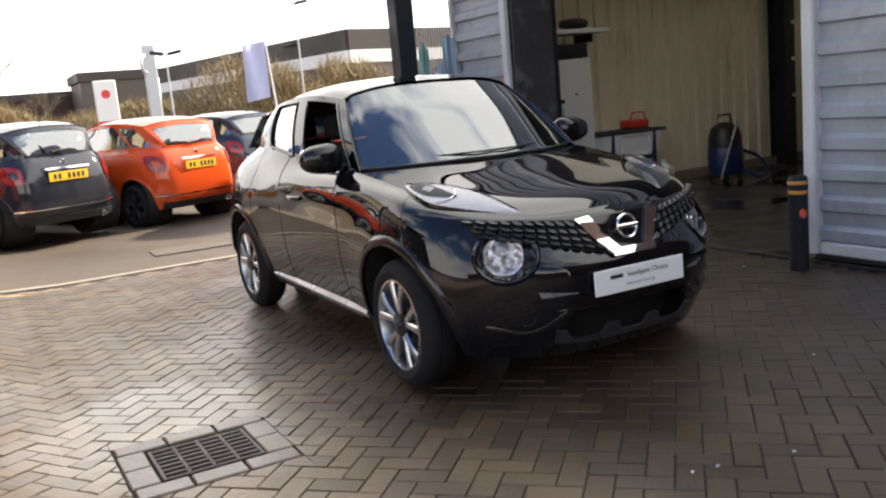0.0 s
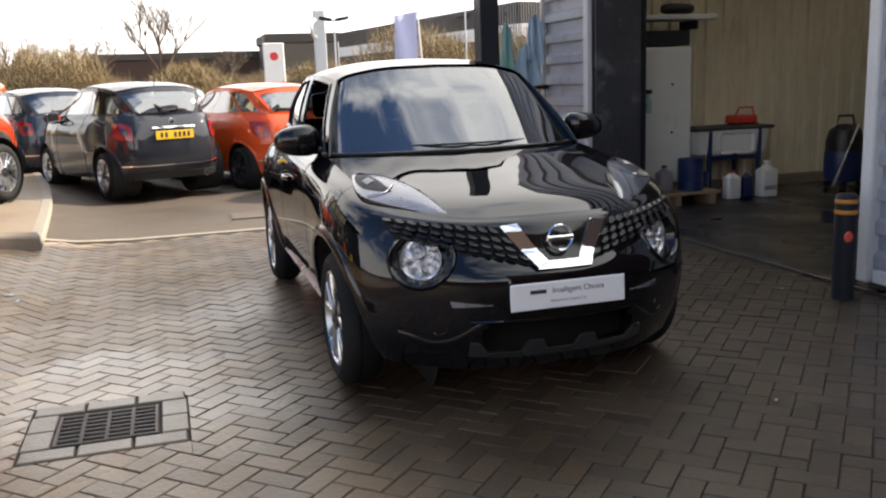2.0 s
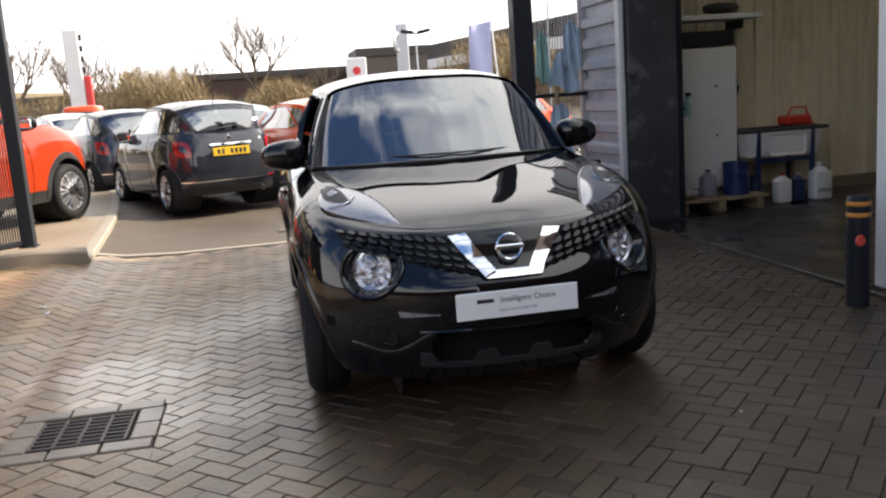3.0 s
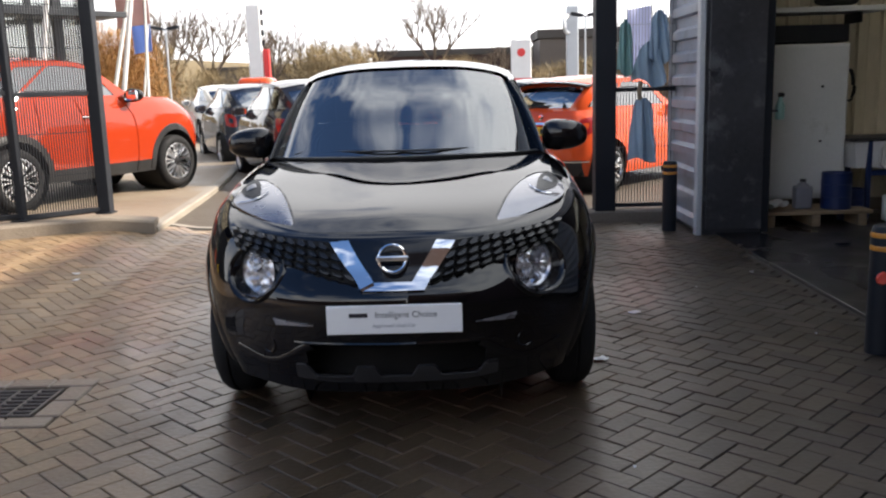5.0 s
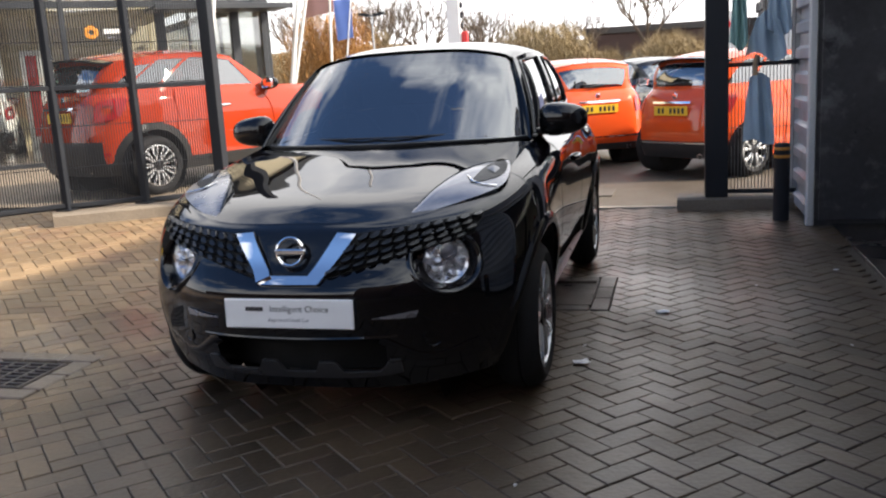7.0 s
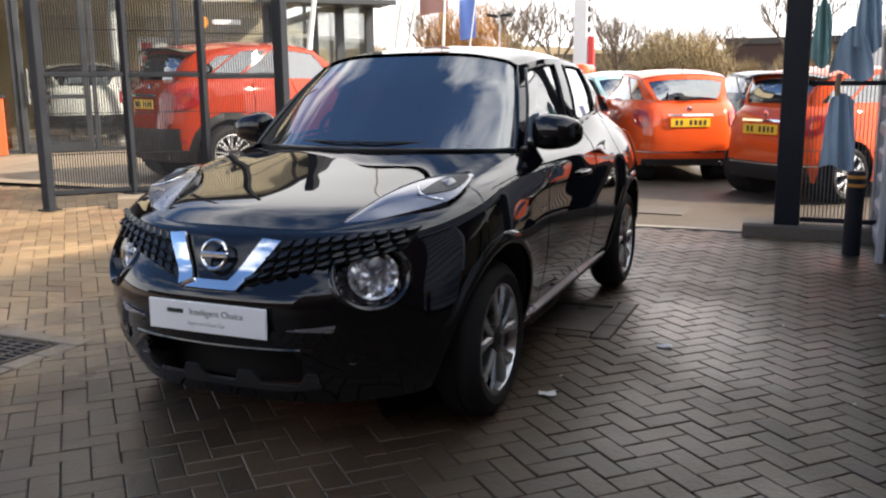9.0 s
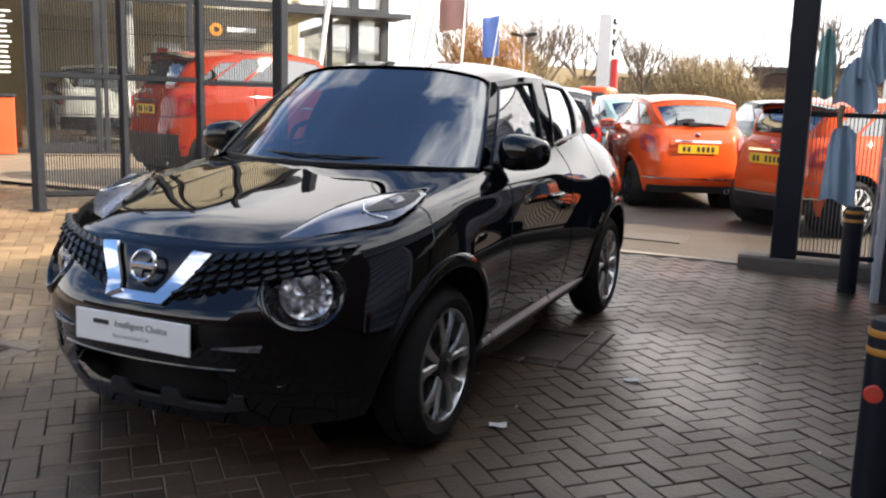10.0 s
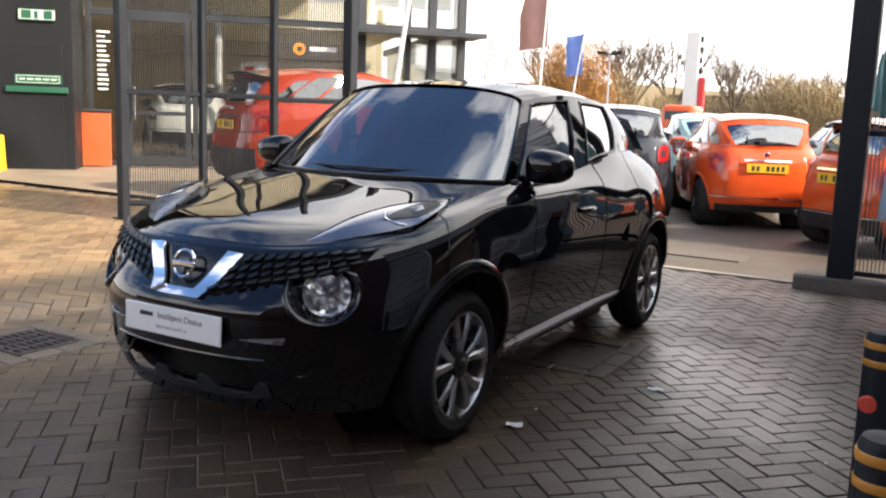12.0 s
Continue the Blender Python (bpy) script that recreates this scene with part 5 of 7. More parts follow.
def hatchback(name, label, paint_m, at, wb=2.30, front=0.69, rear=0.58, w=1.63, h=1.49, clad=False, spoiler=False, doors=3, wheel_r=0.295, metal="alloy",
              spokes=5, twin=True, plate=True, group="parked cars"):
    """A rounded hatchback; nose towards -Y, front axle over its origin."""
    car = thing(name, label, "car", at, group=group)
    fx, fz = w / 1.63, h / 1.49
    lift = 0.06 if clad else 0.0
    up = 0.03 if clad else 0.0

    def py(y):
        return y * front / 0.69 if y < 0 else (y * wb / 2.30 if y < 2.30 else wb + (y - 2.30) * rear / 0.58)

    def pt(x, y, z):
        return Vector((x * fx, py(y), lift + (z - lift * 0.6) * fz))
    levels = [(0.22, 0.765, -0.60, 2.80), (0.35, 0.795, -0.66, 2.86), (0.50, 0.805, -0.69, 2.88), (0.66, 0.812, -0.675, 2.87), (0.80, 0.805, -0.61, 2.84),
              (0.93, 0.778, -0.47, 2.79 + up), (1.01, 0.735, -0.33, 2.72 + up)]
    rails = []
    for k, (z, hw, yf, yr) in enumerate(levels):
        row = []
        for i in range(13):
            a = math.pi * i / 12
            e = 0.55 if a < math.pi / 2 else (0.42 + 0.013 * k)
            cx, cy = math.sin(a), -math.cos(a)
            x = hw * abs(cx) ** e if i not in (0, 12) else 0.0
            m, hl = (yf + yr) / 2, (yr - yf) / 2
            y = m + hl * math.copysign(abs(cy) ** e, cy)
            row.append(pt(x, y, z + (0.035 * k / 6) * (i / 12) + (0.03 if k > 3 else 0) * math.sin(a)))
        rails.append(row)
    ar = wheel_r + 0.055
    arches = [(0.0, wheel_r + 0.02, ar), (wb, wheel_r + 0.02, ar)]
    def u_at(y):
        return min((abs(rail_spline(rails[3], k / 1200).y - y), k / 100) for k in range(200, 1000))[1]
    doors_at = (0.62, 1.72) if doors == 3 else (0.66, 1.42, 2.02)
    sh = Sheet(rails, arches, 9, 5, grooves=tuple(u_at(py(y)) for y in doors_at))
    lower = M["black_plastic"] if clad else paint_m
    part("body", sh.panel(lambda u, v, c: v > 1.0), paint_m, car)
    part("lower_body", sh.panel(lambda u, v, c: v <= 1.0), lower, car)

    def e6(u):
        return rail_spline(rails[6], u / 12)
    cowl = [pt(0, 0.30, 1.055), pt(0.35, 0.35, 1.05), pt(0.60, 0.48, 1.04), pt(0.69, 0.60, 1.045)]
    uc = min((abs(e6(k / 20).y - cowl[-1].y), k / 20) for k in range(40, 130))[1]
    cowl[-1] = e6(uc)
    mid = [rails[6][0], pt(0, -0.15, 1.045), pt(0, 0.08, 1.06), pt(0, 0.30, 1.055)]
    part("bonnet", surface(coons(lambda s: e6(2 * s), lambda s: spline(cowl, s), lambda t: spline(mid, t), lambda t: e6(2 + (uc - 2) * t)), 16, 12, mirror=True, thick=-0.004), paint_m, car, angle=70)
    rail = [pt(0.555, 1.02, 1.385), pt(0.602, 1.35, 1.43), pt(0.608, 1.75, 1.435), pt(0.598, 2.1, 1.415), pt(0.568, 2.44 + 3 * up, 1.365)]
    rf = [pt(0, 0.92, 1.435), pt(0.28, 0.94, 1.425), pt(0.555, 1.02, 1.385)]
    rr = [pt(0, 2.55 + 3 * up, 1.42), pt(0.31, 2.53 + 3 * up, 1.408), pt(0.568, 2.44 + 3 * up, 1.365)]
    rm = [pt(0, 0.92, 1.435), pt(0, 1.35, 1.485), pt(0, 1.8, 1.49), pt(0, 2.25, 1.465), pt(0, 2.55 + 3 * up, 1.42)]
    part("roof", surface(coons(lambda s: spline(rf, s), lambda s: spline(rr, s), lambda t: spline(rm, t), lambda t: spline(rail, t)), 10, 18, mirror=True, thick=-0.015), paint_m, car, angle=70)
    wb_ = [pt(0, 0.31, 1.06), pt(0.35, 0.36, 1.055), pt(0.58, 0.49, 1.045), pt(0.655, 0.58, 1.05)]
    wt = [pt(0, 0.91, 1.43), pt(0.28, 0.93, 1.42), pt(0.53, 1.01, 1.38)]
    part("windscreen", surface(coons(lambda s: spline(wb_, s), lambda s: spline(wt, s), lambda t: wb_[0].lerp(wt[0], t), lambda t: wb_[-1].lerp(wt[-1], t)), 10, 6, mirror=True), M["parked_glass"], car, angle=80)
    u0, u1 = uc, 10.9
    lead = lambda t: e6(u0).lerp(rail[0], t)
    tail = lambda t: e6(u1).lerp(rail[-1], t) + Vector((0.022 * math.sin(math.pi * t), 0.045 * math.sin(math.pi * t), 0))
    flank = coons(lambda s: e6(u0 + (u1 - u0) * s), lambda s: spline(rail, s), lead, tail)
    holes = [(0.06, 0.50, 0.08, 0.90), (0.53, 0.80, 0.10, 0.86)] if doors == 3 else [(0.06, 0.40, 0.08, 0.90), (0.43, 0.66, 0.08, 0.88), (0.68, 0.80, 0.14, 0.78)]
    for sgn in (1, -1):
        def fl(s, t):
            p = flank(s, t)
            return Vector((p.x * sgn, p.y, p.z))
        part("cabin_frame", surface(fl, 100, 50, keep=lambda s, t: not any(a < s < b and c < t < d for a, b, c, d in holes)), paint_m, car, angle=60)
        for a, b, c, d in holes:
            part("side_window", surface(lambda s, t: fl(a + (b - a) * s, c + (d - c) * t) - Vector((sgn * 0.008, 0, 0)), 8, 6), M["parked_glass"], car, angle=80)
        mirror_housing(car, tuple(Vector((sgn * 0.86 * fx, py(0.72), 1.04 * fz + lift))), sgn, paint_m if not clad else M["gloss_black"])
        part("door_handle", tube([sh.side(py(1.28 + 0.05 * k), 0.83 * fz + lift, 0.02 if 0 < k < 3 else 0.0, sgn) for k in range(4)], 0.012, 6), M["chrome"], car)

        def lamp_disc(r0, r1):
            def f(s, t):
                a, r = 2 * math.pi * s, r0 + (r1 - r0) * t
                ca, sa = math.cos(a), math.sin(a)
                k = r / max(abs(ca), abs(sa)) ** 0.65
                return (sgn * fx * (0.610 + 0.080 * k * ca), (0.850 + 0.108 * k * sa + 0.02 * k * ca) * fz + lift)
            return f
        part("tail_lamp", drape(lamp_disc(0.42, 1.0), 28, 3, sh.rear, 0.012), M["red_lens"], car)
        if not clad:
            part("lamp_panel", drape(lamp_disc(0.0, 0.40), 20, 2, sh.rear, 0.008), paint_m, car)
        part("headlamp", lathe([(0.0, -0.02), (0.05, -0.016), (0.085, 0.0), (0.095, 0.02)], 24, axis="Y", at=sh.front(sgn * 0.56 * fx, 0.80 * fz)), M["lens"], car)
        part("reflector", drape(lambda s, t: (sgn * fx * (0.50 + 0.14 * s), (0.40 + 0.03 * t) * fz + lift), 3, 2, sh.rear, 0.008), M["red_lens"], car)
        for ay, az, r in arches:
            bm = bmesh.new()
            rows = []
            wide = 0.075 if clad else 0.022
            for k in range(25):
                th = radians(-8 + 196 * k / 24)
                row = []
                for dr, dx in ((-0.002, -0.03), (-0.002, 0.008), (wide, 0.008), (wide + 0.006, 0.0)):
                    q = Vector((ay - (r + dr) * math.cos(th), az + (r + dr) * math.sin(th)))
                    p = sh.side(q.x, max(q.y, 0.23 + lift), 0, sgn)
                    row.append(bm.verts.new((p.x + sgn * dx, q.x, q.y)))
                rows.append(row)
            for a, b in zip(rows, rows[1:]):
                for k in range(3):
                    bm.faces.new((a[k], a[k + 1], b[k + 1], b[k]))
            bmesh.ops.recalc_face_normals(bm, faces=bm.faces)
            part("arch_trim", bm, M["black_plastic"] if clad else paint_m, car, angle=50)
            well = lathe([(r - 0.004, 0.40), (r - 0.004, 0.78 * fx)], 28, axis="X", at=(0, ay, az))
            bmesh.ops.delete(well, geom=[f for f in well.faces if len(f.verts) > 4 and f.calc_center_median().x > 0.6], context="FACES_ONLY")
            if sgn < 0:
                bmesh.ops.scale(well, vec=(-1, 1, 1), verts=well.verts)
            part("wheel_well", well, M["void"], car)
            wheel(car, (sgn * (0.81 * fx - 0.095), ay, wheel_r), sgn, r=wheel_r, rim_r=wheel_r - 0.085 - (0.02 if clad else 0), width=0.175, spokes=spokes, twin=twin, metal=metal)
    part("floor_pan", box((1.2 * fx, wb + 0.9, 0.10), (0, wb / 2, 0.27 + lift), 0.02), M["void"], car)
    part("cabin_floor", box((1.25 * fx, py(2.45) - py(0.55), 0.04), (0, (py(2.45) + py(0.55)) / 2, 0.90 * fz), 0.01), M["cabin"], car)
    for x in (0.33, -0.33):
        seat(car, (x * fx, py(1.35), 0.52 * fz))
    # back: window set in a painted surround, plate, bumper strips
    ur = 12 - (12 - 10.9)
    back = coons(lambda s: e6(12 - (12 - ur) * s), lambda s: spline(rr, s), lambda t: e6(12).lerp(rr[0], t) + Vector((0, 0.045 * math.sin(math.pi * t), 0)), tail)
    part("tailgate_frame", surface(back, 50, 40, mirror=True, keep=lambda s, t: not (s < 0.88 and 0.11 < t < 0.84)), paint_m, car, angle=60)
    part("rear_window", surface(lambda s, t: back(0.88 * s, 0.11 + 0.73 * t) - Vector((0, 0.008, 0)), 12, 8, mirror=True), M["parked_glass"], car, angle=80)
    wp = [back(0.10 + 0.05 * k, 0.16 + 0.006 * k) + Vector((0, 0.025, 0)) for k in range(9)]
    part("rear_wiper", tube([(-p.x + 0.15, p.y, p.z) for p in wp], 0.010, 6), M["black_plastic"], car)
    if spoiler or clad:
        part("spoiler", surface(lambda s, t: spline(rr, s) + Vector((0, -0.10 + 0.24 * t, 0.02 - 0.02 * t)), 10, 4, mirror=True, thick=0.025), M["gloss_black"], car)
    if plate:
        bar = drape(lambda s, t: ((2 * s - 1) * 0.29 * fx, (0.868 + 0.024 * t) * fz + lift), 10, 2, sh.rear, 0.026, 0.024)
        part("chrome_strip", bar, M["chrome"], car)
        pl = sh.rear(0, 0.790 * fz + lift, 0.022)
        pm = part("number_plate", box((0.52, 0.01, 0.112), pl, 0.003), M["yellow_plate"], car, "yellow rear plate")
        for k in range(7):
            if k != 4:
                part("bar", box((0.036, 0.002, 0.066), pl + Vector((-0.19 + 0.062 * k, 0.0055, 0)), 0), M["ink"], pm)
    part("badge", lathe([(0, 0.012), (0.032, 0.010), (0.04, 0.0)], 20, axis="Y", at=sh.rear(0, 0.965 * fz + lift, 0.004)), M["chrome"], car)
    if not clad:
        part("bumper_strip", drape(lambda s, t: ((2 * s - 1) * 0.66 * fx, (0.405 + 0.016 * t) * fz), 24, 2, sh.rear, 0.012, 0.010), M["chrome"], car, "slim chrome bumper strip")
    part("lower_valance", drape(lambda s, t: ((2 * s - 1) * 0.60 * fx, (0.23 + (0.34 if clad else 0.20 if spoiler else 0.09) * t) * fz + lift * 0.5), 20, 3, sh.rear, 0.010), M["black_plastic"], car)
    part("exhaust", lathe([(0.028, 0.0), (0.034, 0.0), (0.034, 0.12), (0.028, 0.12)], 16, axis="Y", at=(-0.42 * fx, py(2.72), 0.25 * fz + lift), close=True), M["chrome"], car)
    if not clad and not spoiler:
        part("aerial", tube([pt(0, 2.30, 1.42), pt(0, 2.42, 1.56)], 0.005, 5), M["black_plastic"], car)
    return car


ROW = Vector((-0.40, 0.917)).normalized()


def by_rear_left(p, heading, wb=2.30, half=0.73):
    h = Vector(heading).normalized()
    right = Vector((h.y, -h.x))
    return tuple(Vector(p) + right * half + h * wb)


hatchback("hatchback_car", "dark grey city hatchback with a yellow rear plate parked on asphalt", M["grey_paint"], car_pose(by_rear_left((-2.31, 8.32), ROW), ROW, 0.07))
hatchback("hatchback_car", "bright orange city hatchback parked on asphalt beside a grey one", M["orange_paint"], car_pose(by_rear_left((-0.50, 8.95), ROW), ROW, 0.0), metal="alloy_dark")
hatchback("hatchback_car", "orange sporty hatchback with roof spoiler behind the mesh fence", M["orange_paint"], car_pose(by_rear_left((1.18, 8.28), (0.66, 0.75)), (0.66, 0.75), 0.0), spoiler=True,
          metal="alloy", wheel_r=0.305)
hatchback("hatchback_car", "dark blue grey city hatchback in the second row", M["blue_paint"], car_pose(by_rear_left((-3.95, 12.0), ROW), ROW, 0.06))
hatchback("hatchback_car", "pale mint blue city hatchback in the second row", M["mint_paint"], car_pose(by_rear_left((-2.05, 12.6), ROW), ROW, 0.02))
hatchback("hatchback_car", "dark blue city hatchback in the second row", M["blue_paint"], car_pose(by_rear_left((1.55, 12.2), ROW), ROW, 0.0))
hatchback("hatchback_car", "dark grey small car far back on the car park", M["grey_paint"], car_pose((0.2, 17.0), ROW, 0.0))
hatchback("hatchback_car", "white small car far back on the car park", M["white_paint"], car_pose((-6.6, 21.5), ROW, 0.12))
hatchback("crossover_car", "glossy red orange crossover with black cladding parked before the showroom", M["red_paint"],
          car_pose((-4.21, 7.94), (0.406, 0.914), 0.19), wb=2.50, front=0.87, rear=0.70, w=1.80, h=1.66, clad=True, doors=5, wheel_r=0.345, spokes=9, twin=True)
hatchback("crossover_car", "white car standing inside the showroom behind glass", M["white_paint"], car_pose((-13.0, 11.6), (-0.707, 0.707), 0.17), wb=2.57, front=0.87, rear=0.83, w=1.80, h=1.60,
          clad=True, doors=5, wheel_r=0.345, plate=False)

# ---- mesh fence by the showroom ----
def mesh_panel(length, height, pitch, bm=None, r=0.0036, rail_every=0.0):
    """Upright wires between two ends, as one woven panel."""
    out = bm or bmesh.new()
    n = int(length / pitch)
    for i in range(1, n):
        x = length * i / n
        vs = [out.verts.new((x + dx, dy, z)) for z in (0.0, height) for dx, dy in ((-r, -r), (r, -r), (r, r), (-r, r))]
        for k in range(4):
            out.faces.new((vs[k], vs[(k + 1) % 4], vs[4 + (k + 1) % 4], vs[4 + k]))
    z = 0.0
    while rail_every and z <= height:
        vs = [out.verts.new((x, dy, z + dz)) for x in (0.0, length) for dy, dz in ((-r, -r), (r, -r), (r, r), (-r, r))]
        for k in range(4):
            out.faces.new((vs[k], vs[(k + 1) % 4], vs[4 + (k + 1) % 4], vs[4 + k]))
        z += rail_every
    return out


FENCE = [(-3.25, 4.62), (-3.83, 4.06), (-4.40, 3.59), (-4.92, 2.98)]
fence = thing("mesh_fence", "dark steel fence of close upright mesh on a low concrete plinth", "fence")
for k, (x, y) in enumerate(FENCE):
    wide = (0.12, 0.065, 0.065, 0.095)[k]
    z0 = ground_z(x, y) + (0.12 if k < 3 else 0.0)
    part("post", box((wide, wide, 3.6), (x, y, z0 + 1.8), 0.006, rot=None), M["dark_steel"], fence)
    part("foot_plate", box((0.16, 0.16, 0.014), (x, y, z0 + 0.007), 0.003), M["dark_steel"], fence)
for (x0, y0), (x1, y1) in zip(FENCE, FENCE[1:]):
    d = Vector((x1 - x0, y1 - y0))
    a = math.atan2(d.y, d.x)
    zb = ground_z(x0, y0) + 0.14
    m = Matrix.Translation((x0, y0, zb)) @ Matrix.Rotation(a, 4, "Z")
    p = part("mesh_panel", mesh_panel(d.length, 3.2, 0.024, r=0.0044, rail_every=0.40), M["dark_steel"], fence, smooth=False)
    p.matrix_local = m
    for zz in (0.03, 1.17, 2.35, 3.2):
        rb = part("rail", box((d.length, 0.045, 0.045), (d.length / 2, 0, zz), 0.004), M["dark_steel"], fence)
        rb.matrix_local = m
solid("plinth", strip([(-2.72, 4.52), (-3.2, 4.42), (-3.75, 3.98), (-4.45, 3.42), (-5.2, 2.75), (-6.2, 2.0)][:4], 0.34, 0.12, 0.05, 0.02), M["kerb_dark"],
      "low weathered concrete plinth under the fence", kind="structure")

# right-hand fence bay with cloths
stub = thing("fence_bay", "short mesh fence bay with a heavy dark square post", "fence")
PX, PY = 1.775, 4.80
part("post", box((0.205, 0.205, 4.4), (PX, PY, 0.12 + 2.2), 0.008), M["dark_steel"], stub, "heavy dark square post")
mp = part("mesh_panel", mesh_panel(0.60, 3.0, 0.030, rail_every=0.6), M["satin_grey"], stub, smooth=False)
mp.matrix_local = Matrix.Translation((PX + 0.105, PY + 0.02, 0.15))
for zz in (0.16, 1.32, 3.1):
    part("rail", box((0.60, 0.04, 0.04), (PX + 0.405, PY + 0.02, zz), 0.004), M["dark_steel"], stub)
solid("plinth_right", strip([(1.42, 4.86), (1.9, 4.86), (2.46, 4.86)], 0.34, 0.12, 0.05, 0.02), M["kerb_dark"], "low concrete plinth under the short fence", kind="structure")


def towel(name, label, material, at, w, hgt, fold, seed):
    rnd = random.Random(seed)
    ph = rnd.uniform(0, 6)

    def f(s, t):
        x = (s - 0.5) * w * (1 - 0.35 * fold * t ** 2) * (0.75 + 0.25 * (1 - t) ** 0.5 if fold > 0.5 else 1)
        y = 0.035 * math.sin(9 * s + ph) * (0.4 + 0.6 * (1 - t)) + 0.02 * math.sin(17 * s + 3 * t + ph)
        z = hgt * t - 0.05 * fold * math.cos(6 * s + ph) * (1 - t) - 0.10 * fold * (2 * s - 1) ** 2 * t
        return Vector((at[0] + x, at[1] + y, at[2] + z))
    return solid(name, surface(f, 26, 26, thick=0.008), material, label, "cloth", m=None)


towel("cloth", "limp blue microfibre cloth hanging low on the fence", M["towel_blue"], (2.14, 4.72, 0.62), 0.27, 0.62, 0.55, 4)
towel("cloth", "blue microfibre cloth draped over the fence mesh", M["towel_blue"], (2.20, 4.73, 1.38), 0.34, 0.40, 0.9, 7)
towel("cloth", "blue microfibre cloth slung high on the fence mesh", M["towel_blue"], (2.30, 4.74, 1.58), 0.22, 0.50, 0.7, 12)
towel("cloth", "green microfibre cloth hanging by the fence post", M["towel_green"], (1.96, 4.70, 1.48), 0.16, 0.52, 0.8, 9)
hook = thing("hand_brush", "short wooden hand brush hanging on the fence", "brush")
part("handle", tube([(2.12, 4.70, 1.40), (2.10, 4.70, 1.30), (2.11, 4.70, 1.22)], 0.022, 8), M["wood"], hook)


# ---- bollards ----
def bollard(label, at, bands, disc):
    b = thing("bollard", label, "bollard", Matrix.Translation(at), group="bollards at the wash bay")
    part("pillar", lathe([(0.0, 0.0), (0.066, 0.0), (0.066, 0.60), (0.063, 0.640), (0.055, 0.656), (0.0, 0.660)], 28), M["dark_steel"], b)
    for z in bands:
        part("band", lathe([(0.067, z), (0.0685, z + 0.003), (0.0685, z + 0.022), (0.067, z + 0.025)], 28), M["orange_band"], b, "reflective orange band")
    if disc:
        part("reflector", lathe([(0.0, -0.010), (0.028, -0.008), (0.034, 0.0)], 20, axis="Y", at=(-0.03, -0.062, 0.40)), M["red_reflector"], b, "round red reflector")
    return b


bollard("dark steel bollard with orange bands and a red reflector", (2.40, 0.25, 0.0), (0.600, 0.535), True)
bollard("dark steel bollard with orange bands by the wash bay corner", (2.28, 4.14, 0.0), (0.600, 0.535), False)
bollard("dark steel bollard with orange bands close to the camera's end", (2.49, -0.94, 0.0), (0.600, 0.535), False)

# ---- gully grate, manhole cover, litter ----
gully = thing("gully_grate", "rusty cast iron gully grate set in worn concrete blocks", "drain")
GX0, GX1, GY0, GY1 = -2.10, -1.68, -0.39, 0.01
part("pit", box((GX1 - GX0, GY1 - GY0, 0.012), ((GX0 + GX1) / 2, (GY0 + GY1) / 2, -0.066), 0), M["void"], gully)
for k in range(8):
    y = GY0 + 0.012 + (GY1 - GY0 - 0.07) * k / 7
    part("bar", box((GX1 - GX0 - 0.02, 0.016, 0.026), ((GX0 + GX1) / 2, y, -0.002), 0.004), M["grate"], gully)
for k in range(5):
    x = GX0 + 0.008 + (GX1 - GX0 - 0.016) * k / 4
    part("rib", box((0.016, GY1 - GY0 - 0.04, 0.024), (x, (GY0 + GY1) / 2 - 0.02, -0.001), 0.003), M["grate"], gully)
for sx, sy, px, py_ in ((0.66, 0.11, -1.89, -0.455), (0.66, 0.11, -1.89, 0.075)):
    for i in range(3):
        part("block", box((sx / 3 - 0.008, sy, 0.05), (px - sx / 3 + sx / 3 * i, py_, -0.018), 0.006), M["gully_block"], gully)
for px in (-2.165, -1.612):
    for i in range(2):
        part("block", box((0.115, 0.20 - 0.008, 0.05), (px, -0.29 + 0.20 * i, -0.018), 0.006), M["gully_block"], gully)

cover = thing("manhole_cover", "rectangular dark recessed manhole cover in the paving", "manhole cover", Matrix.Translation((0.73, 1.57, 0.0)))
for sx in (-1, 1):
    for i in range(3):
        part("block", box((0.105, 0.262, 0.05), (sx * 0.252, -0.268 + 0.268 * i, -0.020), 0.006), M["cover_block"], cover)
for sy in (-1, 1):
    for i in range(2):
        part("block", box((0.186, 0.10, 0.05), (-0.096 + 0.192 * i, sy * 0.355, -0.020), 0.006), M["cover_block"], cover)
for sx in (-1, 1):
    part("frame", box((0.016, 0.60, 0.03), (sx * 0.188, 0, -0.008), 0.003), M["grate"], cover)
for sy in (-1, 1):
    part("frame", box((0.36, 0.016, 0.03), (0, sy * 0.294, -0.008), 0.003), M["grate"], cover)
part("lid", box((0.356, 0.57, 0.012), (0, 0, -0.014), 0.003), M["grate"], cover, "dark damp metal lid")
part("keyhole", box((0.05, 0.02, 0.004), (0.0, 0.22, -0.0075), 0.001), M["void"], cover)


def litter(at, w, h, a, seed):
    rnd = random.Random(seed)
    bm = surface(lambda s, t: Vector(((s - 0.5) * w, (t - 0.5) * h, 0.006 + 0.008 * math.sin(3 * s + 4 * t + seed) ** 2)), 6, 4, thick=0.001)
    return solid("paper_scrap", bm, M["paper"], "small crumpled white paper scrap on the paving", "litter", group="litter on the paving", m=Matrix.Translation(at) @ Matrix.Rotation(a, 4, "Z"))


